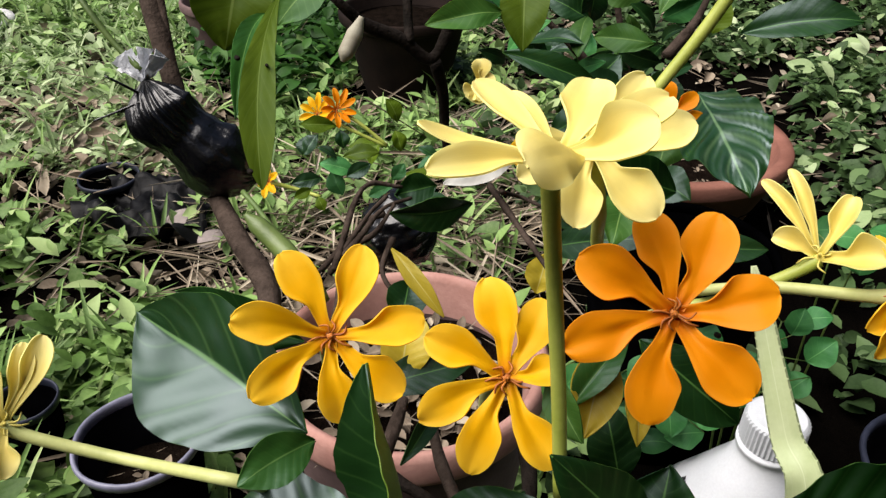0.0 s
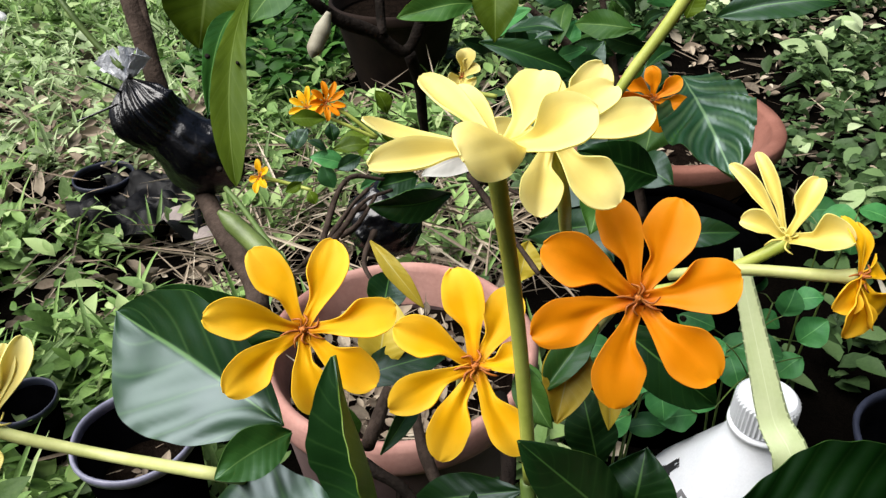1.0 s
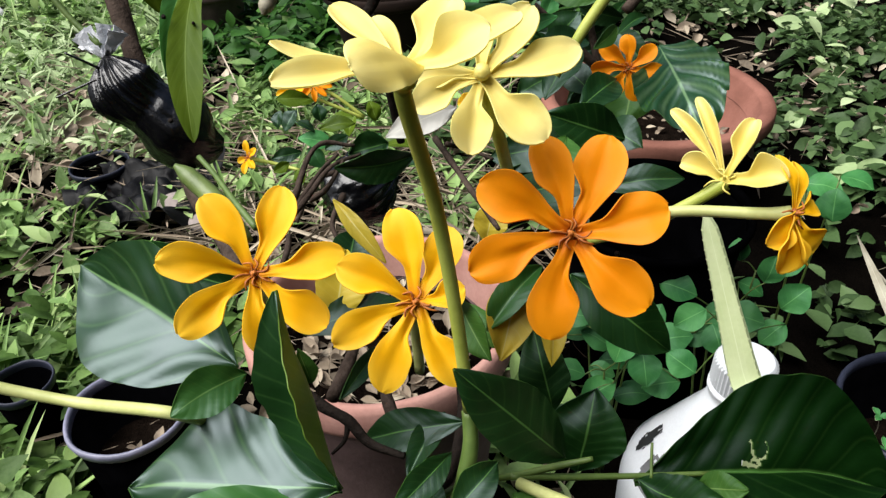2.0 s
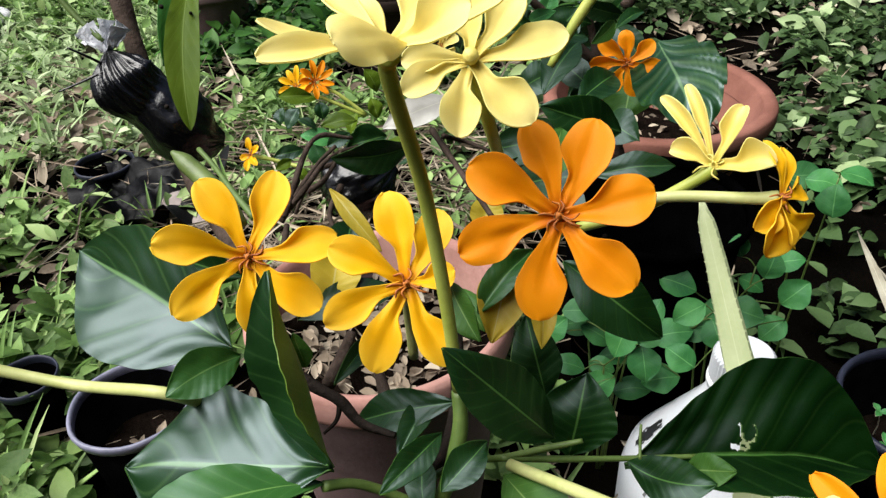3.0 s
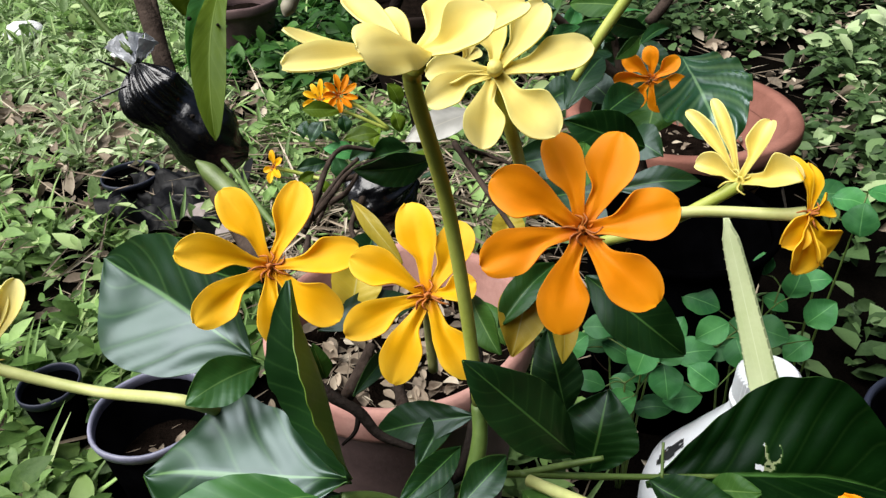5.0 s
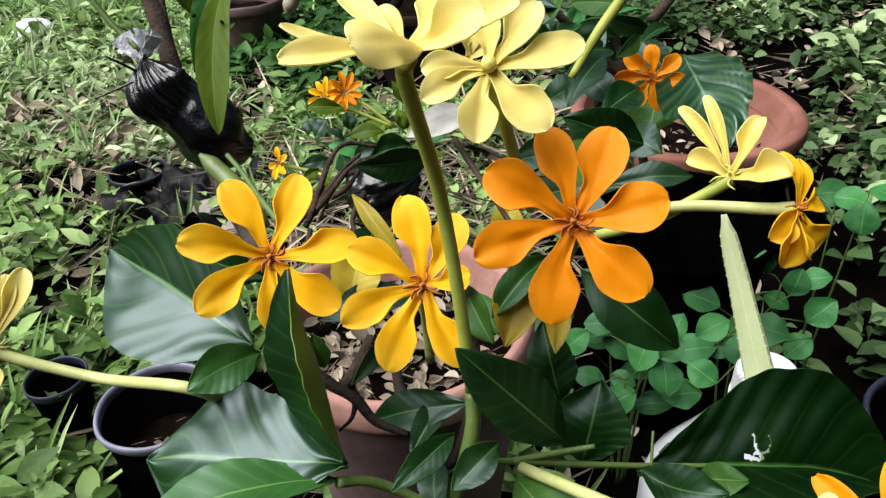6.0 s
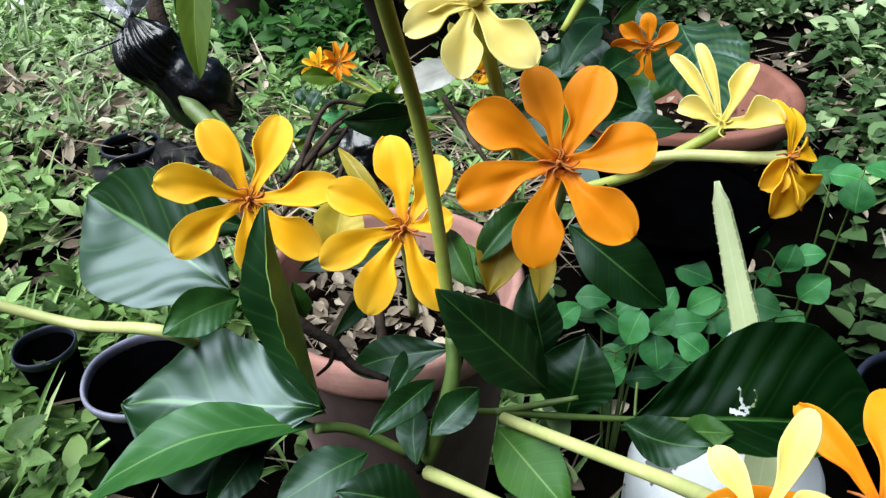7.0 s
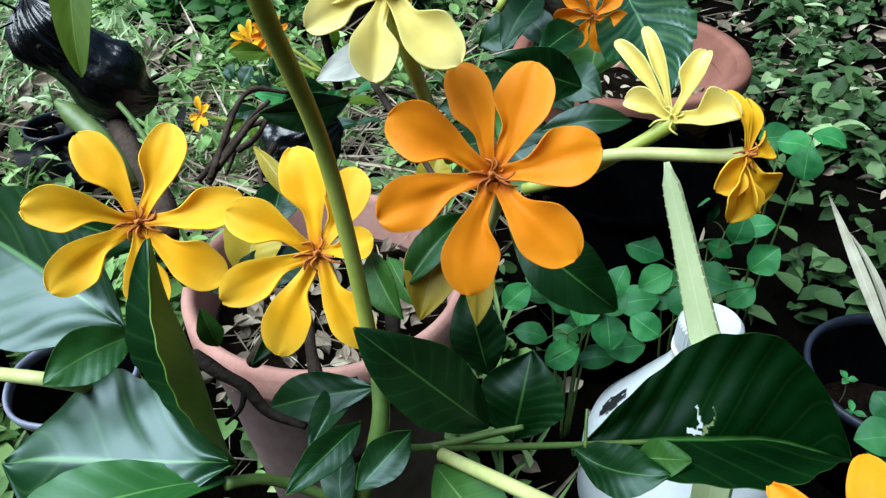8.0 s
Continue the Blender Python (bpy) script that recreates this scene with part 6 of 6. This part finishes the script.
leaf(weed_three, (0.4773, 0.7693, 0.3026), (0.5147, 0.7467, 0.3006), 0.0403, (-0.16, -0.35, 0.92), top=WEED_LEAF, under=WEED_LEAF, fold=8, rows=14, cols=7, ripple=1.4, blunt=0.72, wide=0.46)
leaf(weed_three, (0.4692, 0.7997, 0.2892), (0.5068, 0.7855, 0.2994), 0.0376, (-0.42, -0.73, 0.54), top=WEED_LEAF, under=WEED_LEAF, fold=8, rows=14, cols=7, ripple=1.4, blunt=0.72, wide=0.46)
leaf(weed_three, (0.4989, 0.7352, 0.3319), (0.5288, 0.7118, 0.3242), 0.0371, (0.07, -0.23, 0.97), top=WEED_LEAF, under=WEED_LEAF, fold=8, rows=14, cols=7, ripple=1.4, blunt=0.72, wide=0.46)
leaf(weed_two, (0.2995, 0.5705, 0.2766), (0.2674, 0.5675, 0.2583), 0.0309, (-0.31, -0.68, 0.66), top=WEED_LEAF, under=WEED_LEAF, fold=8, rows=14, cols=7, ripple=1.4, blunt=0.72, wide=0.46)
leaf(weed_one, (0.2277, 0.5476, 0.2451), (0.2516, 0.556, 0.2631), 0.0264, (-0.17, -0.79, 0.6), top=WEED_LEAF, under=WEED_LEAF, fold=8, rows=14, cols=7, ripple=1.4, blunt=0.72, wide=0.46)
leaf(weed_two, (0.425, 0.6336, 0.1935), (0.3971, 0.6274, 0.1697), 0.0337, (-0.52, -0.45, 0.73), top=WEED_LEAF, under=WEED_LEAF, fold=8, rows=14, cols=7, ripple=1.4, blunt=0.72, wide=0.46)
leaf(weed_one, (0.2129, 0.5965, 0.2028), (0.1806, 0.615, 0.2146), 0.0318, (0.1, -0.4, 0.91), top=WEED_LEAF, under=WEED_LEAF, fold=8, rows=14, cols=7, ripple=1.4, blunt=0.72, wide=0.46)
leaf(weed_one, (0.2416, 0.6019, 0.1732), (0.2025, 0.6101, 0.1703), 0.0310, (-0.11, -0.2, 0.97), top=WEED_LEAF, under=WEED_LEAF, fold=8, rows=14, cols=7, ripple=1.4, blunt=0.72, wide=0.46)
leaf(weed_one, (0.2242, 0.5782, 0.2478), (0.2068, 0.5568, 0.2193), 0.0361, (-0.33, -0.65, 0.69), top=WEED_LEAF, under=WEED_LEAF, fold=8, rows=14, cols=7, ripple=1.4, blunt=0.72, wide=0.46)
leaf(weed_one, (0.1592, 0.6219, 0.2324), (0.1976, 0.6146, 0.2332), 0.0295, (-0.11, -0.47, 0.87), top=WEED_LEAF, under=WEED_LEAF, fold=8, rows=14, cols=7, ripple=1.4, blunt=0.72, wide=0.46)
leaf(weed_two, (0.279, 0.5177, 0.2374), (0.2541, 0.5385, 0.2485), 0.0305, (-0.28, -0.69, 0.67), top=WEED_LEAF, under=WEED_LEAF, fold=8, rows=14, cols=7, ripple=1.4, blunt=0.72, wide=0.46)
leaf(weed_one, (0.2811, 0.5557, 0.1868), (0.2407, 0.5593, 0.1758), 0.0335, (-0.27, -0.47, 0.84), top=WEED_LEAF, under=WEED_LEAF, fold=8, rows=14, cols=7, ripple=1.4, blunt=0.72, wide=0.46)
leaf(weed_two, (0.3775, 0.6812, 0.2536), (0.377, 0.6972, 0.2754), 0.0263, (-0.57, -0.67, 0.48), top=WEED_LEAF, under=WEED_LEAF, fold=8, rows=14, cols=7, ripple=1.4, blunt=0.72, wide=0.46)
leaf(weed_two, (0.4095, 0.6614, 0.2541), (0.4399, 0.6535, 0.2657), 0.0297, (-0.41, -0.34, 0.85), top=WEED_LEAF, under=WEED_LEAF, fold=8, rows=14, cols=7, ripple=1.4, blunt=0.72, wide=0.46)
rod("stem", [(0.2064, 0.5778, 0), (0.2027, 0.572, 0.1138), (0.199, 0.5663, 0.1997)], [0.0018, 0.0015, 0.001], STEM_GREEN, weed_one, sides=6, steps=4)
rod("petiole", [(0.199, 0.5663, 0.1977), (0.1869, 0.5595, 0.2073), (0.1747, 0.5528, 0.207)], [0.0009, 0.0008, 0.0006], STEM_GREEN, weed_one, sides=5, steps=3)
rod("petiole", [(0.199, 0.5663, 0.1977), (0.1926, 0.5756, 0.197), (0.1862, 0.5849, 0.1863)], [0.0009, 0.0008, 0.0006], STEM_GREEN, weed_one, sides=5, steps=3)
rod("petiole", [(0.199, 0.5663, 0.1977), (0.2176, 0.5637, 0.2188), (0.2362, 0.5611, 0.2298)], [0.0009, 0.0008, 0.0006], STEM_GREEN, weed_one, sides=5, steps=3)
rod("stem", [(0.2034, 0.5928, 0), (0.1962, 0.6044, 0.1185), (0.1891, 0.6161, 0.2091)], [0.0018, 0.0015, 0.001], STEM_GREEN, weed_one, sides=6, steps=4)
rod("petiole", [(0.1891, 0.6161, 0.2071), (0.195, 0.6231, 0.2123), (0.2009, 0.6302, 0.2075)], [0.0009, 0.0008, 0.0006], STEM_GREEN, weed_one, sides=5, steps=3)
rod("petiole", [(0.1891, 0.6161, 0.2071), (0.1621, 0.6129, 0.2091), (0.1351, 0.6098, 0.2011)], [0.0009, 0.0008, 0.0006], STEM_GREEN, weed_one, sides=5, steps=3)
rod("petiole", [(0.1891, 0.6161, 0.2071), (0.2102, 0.6121, 0.2298), (0.2313, 0.6082, 0.2426)], [0.0009, 0.0008, 0.0006], STEM_GREEN, weed_one, sides=5, steps=3)
rod("stem", [(0.2098, 0.5773, 0), (0.2101, 0.5708, 0.1051), (0.2104, 0.5644, 0.1823)], [0.0018, 0.0015, 0.001], STEM_GREEN, weed_one, sides=6, steps=4)
rod("petiole", [(0.2104, 0.5644, 0.1803), (0.1931, 0.5613, 0.1769), (0.1758, 0.5581, 0.1635)], [0.0009, 0.0008, 0.0006], STEM_GREEN, weed_one, sides=5, steps=3)
rod("petiole", [(0.2104, 0.5644, 0.1803), (0.2123, 0.5689, 0.1697), (0.2141, 0.5735, 0.1491)], [0.0009, 0.0008, 0.0006], STEM_GREEN, weed_one, sides=5, steps=3)
rod("petiole", [(0.2104, 0.5644, 0.1803), (0.226, 0.563, 0.2243), (0.2415, 0.5616, 0.2583)], [0.0009, 0.0008, 0.0006], STEM_GREEN, weed_one, sides=5, steps=3)
rod("stem", [(0.2149, 0.5826, 0), (0.2211, 0.5823, 0.1135), (0.2274, 0.582, 0.199)], [0.0018, 0.0015, 0.001], STEM_GREEN, weed_one, sides=6, steps=4)
rod("petiole", [(0.2274, 0.582, 0.197), (0.2276, 0.5648, 0.2261), (0.2277, 0.5476, 0.2451)], [0.0009, 0.0008, 0.0006], STEM_GREEN, weed_one, sides=5, steps=3)
rod("petiole", [(0.2274, 0.582, 0.197), (0.2202, 0.5893, 0.2049), (0.2129, 0.5965, 0.2028)], [0.0009, 0.0008, 0.0006], STEM_GREEN, weed_one, sides=5, steps=3)
rod("petiole", [(0.2274, 0.582, 0.197), (0.2345, 0.5919, 0.1901), (0.2416, 0.6019, 0.1732)], [0.0009, 0.0008, 0.0006], STEM_GREEN, weed_one, sides=5, steps=3)
rod("stem", [(0.2131, 0.5835, 0), (0.2173, 0.5844, 0.1212), (0.2215, 0.5853, 0.2143)], [0.0018, 0.0015, 0.001], STEM_GREEN, weed_one, sides=6, steps=4)
rod("petiole", [(0.2215, 0.5853, 0.2123), (0.2228, 0.5817, 0.2351), (0.2242, 0.5782, 0.2478)], [0.0009, 0.0008, 0.0006], STEM_GREEN, weed_one, sides=5, steps=3)
rod("petiole", [(0.2215, 0.5853, 0.2123), (0.1903, 0.6036, 0.2274), (0.1592, 0.6219, 0.2324)], [0.0009, 0.0008, 0.0006], STEM_GREEN, weed_one, sides=5, steps=3)
rod("petiole", [(0.2215, 0.5853, 0.2123), (0.2513, 0.5705, 0.2045), (0.2811, 0.5557, 0.1868)], [0.0009, 0.0008, 0.0006], STEM_GREEN, weed_one, sides=5, steps=3)
rod("stem", [(0.3413, 0.6251, 0), (0.338, 0.6285, 0.1271), (0.3347, 0.632, 0.2263)], [0.0018, 0.0015, 0.001], STEM_GREEN, weed_two, sides=6, steps=4)
rod("petiole", [(0.3347, 0.632, 0.2243), (0.3019, 0.6336, 0.2489), (0.2692, 0.6352, 0.2636)], [0.0009, 0.0008, 0.0006], STEM_GREEN, weed_two, sides=5, steps=3)
rod("petiole", [(0.3347, 0.632, 0.2243), (0.3275, 0.6291, 0.2282), (0.3204, 0.6262, 0.2221)], [0.0009, 0.0008, 0.0006], STEM_GREEN, weed_two, sides=5, steps=3)
rod("petiole", [(0.3347, 0.632, 0.2243), (0.3746, 0.6333, 0.2257), (0.4145, 0.6347, 0.2172)], [0.0009, 0.0008, 0.0006], STEM_GREEN, weed_two, sides=5, steps=3)
rod("stem", [(0.3506, 0.628, 0), (0.3582, 0.6348, 0.1255), (0.3657, 0.6417, 0.2229)], [0.0018, 0.0015, 0.001], STEM_GREEN, weed_two, sides=6, steps=4)
rod("petiole", [(0.3657, 0.6417, 0.2209), (0.3771, 0.6384, 0.2434), (0.3885, 0.6351, 0.2558)], [0.0009, 0.0008, 0.0006], STEM_GREEN, weed_two, sides=5, steps=3)
rod("petiole", [(0.3657, 0.6417, 0.2209), (0.3728, 0.6608, 0.2271), (0.3798, 0.6798, 0.2233)], [0.0009, 0.0008, 0.0006], STEM_GREEN, weed_two, sides=5, steps=3)
rod("petiole", [(0.3657, 0.6417, 0.2209), (0.3473, 0.6259, 0.2224), (0.3289, 0.6102, 0.2138)], [0.0009, 0.0008, 0.0006], STEM_GREEN, weed_two, sides=5, steps=3)
rod("stem", [(0.3334, 0.6178, 0), (0.321, 0.6129, 0.1202), (0.3086, 0.6079, 0.2125)], [0.0018, 0.0015, 0.001], STEM_GREEN, weed_two, sides=6, steps=4)
rod("petiole", [(0.3086, 0.6079, 0.2105), (0.2845, 0.6077, 0.209), (0.2604, 0.6075, 0.1976)], [0.0009, 0.0008, 0.0006], STEM_GREEN, weed_two, sides=5, steps=3)
rod("petiole", [(0.3086, 0.6079, 0.2105), (0.3148, 0.6019, 0.2271), (0.321, 0.5959, 0.2337)], [0.0009, 0.0008, 0.0006], STEM_GREEN, weed_two, sides=5, steps=3)
rod("petiole", [(0.3086, 0.6079, 0.2105), (0.3264, 0.6141, 0.2254), (0.3443, 0.6204, 0.2302)], [0.0009, 0.0008, 0.0006], STEM_GREEN, weed_two, sides=5, steps=3)
rod("stem", [(0.3412, 0.6077, 0), (0.3379, 0.5908, 0.1279), (0.3345, 0.574, 0.2278)], [0.0018, 0.0015, 0.001], STEM_GREEN, weed_two, sides=6, steps=4)
rod("petiole", [(0.3345, 0.574, 0.2258), (0.317, 0.5722, 0.2562), (0.2995, 0.5705, 0.2766)], [0.0009, 0.0008, 0.0006], STEM_GREEN, weed_two, sides=5, steps=3)
rod("petiole", [(0.3345, 0.574, 0.2258), (0.3797, 0.6038, 0.2146), (0.425, 0.6336, 0.1935)], [0.0009, 0.0008, 0.0006], STEM_GREEN, weed_two, sides=5, steps=3)
rod("petiole", [(0.3345, 0.574, 0.2258), (0.3068, 0.5458, 0.2366), (0.279, 0.5177, 0.2374)], [0.0009, 0.0008, 0.0006], STEM_GREEN, weed_two, sides=5, steps=3)
rod("stem", [(0.3589, 0.6368, 0), (0.3762, 0.6541, 0.1369), (0.3935, 0.6713, 0.2459)], [0.0018, 0.0015, 0.001], STEM_GREEN, weed_two, sides=6, steps=4)
rod("petiole", [(0.3935, 0.6713, 0.2439), (0.3855, 0.6762, 0.2537), (0.3775, 0.6812, 0.2536)], [0.0009, 0.0008, 0.0006], STEM_GREEN, weed_two, sides=5, steps=3)
rod("petiole", [(0.3935, 0.6713, 0.2439), (0.4015, 0.6663, 0.254), (0.4095, 0.6614, 0.2541)], [0.0009, 0.0008, 0.0006], STEM_GREEN, weed_two, sides=5, steps=3)
rod("stem", [(0.4821, 0.755, 0), (0.4803, 0.7571, 0.156), (0.4785, 0.7592, 0.284)], [0.0018, 0.0015, 0.001], STEM_GREEN, weed_three, sides=6, steps=4)
rod("petiole", [(0.4785, 0.7592, 0.282), (0.4838, 0.7339, 0.2882), (0.4891, 0.7086, 0.2843)], [0.0009, 0.0008, 0.0006], STEM_GREEN, weed_three, sides=5, steps=3)
rod("petiole", [(0.4785, 0.7592, 0.282), (0.4779, 0.7643, 0.2973), (0.4773, 0.7693, 0.3026)], [0.0009, 0.0008, 0.0006], STEM_GREEN, weed_three, sides=5, steps=3)
rod("petiole", [(0.4785, 0.7592, 0.282), (0.4739, 0.7795, 0.2906), (0.4692, 0.7997, 0.2892)], [0.0009, 0.0008, 0.0006], STEM_GREEN, weed_three, sides=5, steps=3)
rod("stem", [(0.4882, 0.7478, 0), (0.4935, 0.7415, 0.1759), (0.4989, 0.7352, 0.3239)], [0.0018, 0.0015, 0.001], STEM_GREEN, weed_three, sides=6, steps=4)
rod("petiole", [(0.4989, 0.7352, 0.3219), (0.4989, 0.7352, 0.3319), (0.4989, 0.7352, 0.3319)], [0.0009, 0.0008, 0.0006], STEM_GREEN, weed_three, sides=5, steps=3)
leaf(weed_four, (0.4247, 0.3612, 0.2704), (0.3906, 0.3648, 0.2653), 0.0331, (-0.17, -0.35, 0.92), top=WEED_LEAF, under=WEED_LEAF, fold=8, rows=14, cols=7, ripple=1.4, blunt=0.72, wide=0.46)
rod("stem", [(0.4402, 0.3667, 0), (0.4325, 0.364, 0.1352), (0.4247, 0.3612, 0.2704)], [0.0016, 0.0013, 0.001], STEM_GREEN, weed_four, sides=6, steps=4)
leaf(weed_four, (0.4285, 0.3559, 0.2553), (0.3905, 0.3389, 0.2477), 0.0323, (-0.09, -0.23, 0.97), top=WEED_LEAF, under=WEED_LEAF, fold=8, rows=14, cols=7, ripple=1.4, blunt=0.72, wide=0.46)
rod("stem", [(0.4402, 0.3667, 0), (0.4344, 0.3613, 0.1276), (0.4285, 0.3559, 0.2553)], [0.0016, 0.0013, 0.001], STEM_GREEN, weed_four, sides=6, steps=4)
leaf(weed_four, (0.4352, 0.382, 0.2644), (0.4234, 0.4052, 0.2745), 0.0276, (-0.24, -0.49, 0.84), top=WEED_LEAF, under=WEED_LEAF, fold=8, rows=14, cols=7, ripple=1.4, blunt=0.72, wide=0.46)
rod("stem", [(0.4402, 0.3667, 0), (0.4377, 0.3744, 0.1322), (0.4352, 0.382, 0.2644)], [0.0016, 0.0013, 0.001], STEM_GREEN, weed_four, sides=6, steps=4)


def sprouts(x, y, z, count, seed):
    """A few thin seedlings with paired pale leaves, growing in a pot."""
    rng = random.Random(seed)
    clump = thing("seedling_clump", (x, y, z), "thin pale seedlings with tiny round leaves in a pot", "seedling")
    for k in range(count):
        p = Vector((x + rng.uniform(-0.055, 0.045), y + rng.uniform(-0.06, 0.06), z))
        q = p + Vector((rng.uniform(-0.015, 0.015), rng.uniform(-0.015, 0.015), rng.uniform(0.035, 0.075)))
        rod("stem", [p, (p + q) / 2 + Vector((0.003, 0, 0)), q], [0.0008, 0.0007, 0.0006], LEAF_DEAD, clump, sides=5, steps=3)
        a = rng.uniform(0, 6.28)
        for h in (0, 2.1, 4.2):
            d = Vector((math.cos(a + h), math.sin(a + h), 0.2))
            leaf(clump, q, q + d * rng.uniform(0.008, 0.016), 0.008, (0, -0.3, 1), top=WEED_LEAF if k % 2 else LEAF_DEAD, under=LEAF_DEAD, rows=8, cols=5)


sprouts(0.556, 0.53, 0.058, 7, 4)
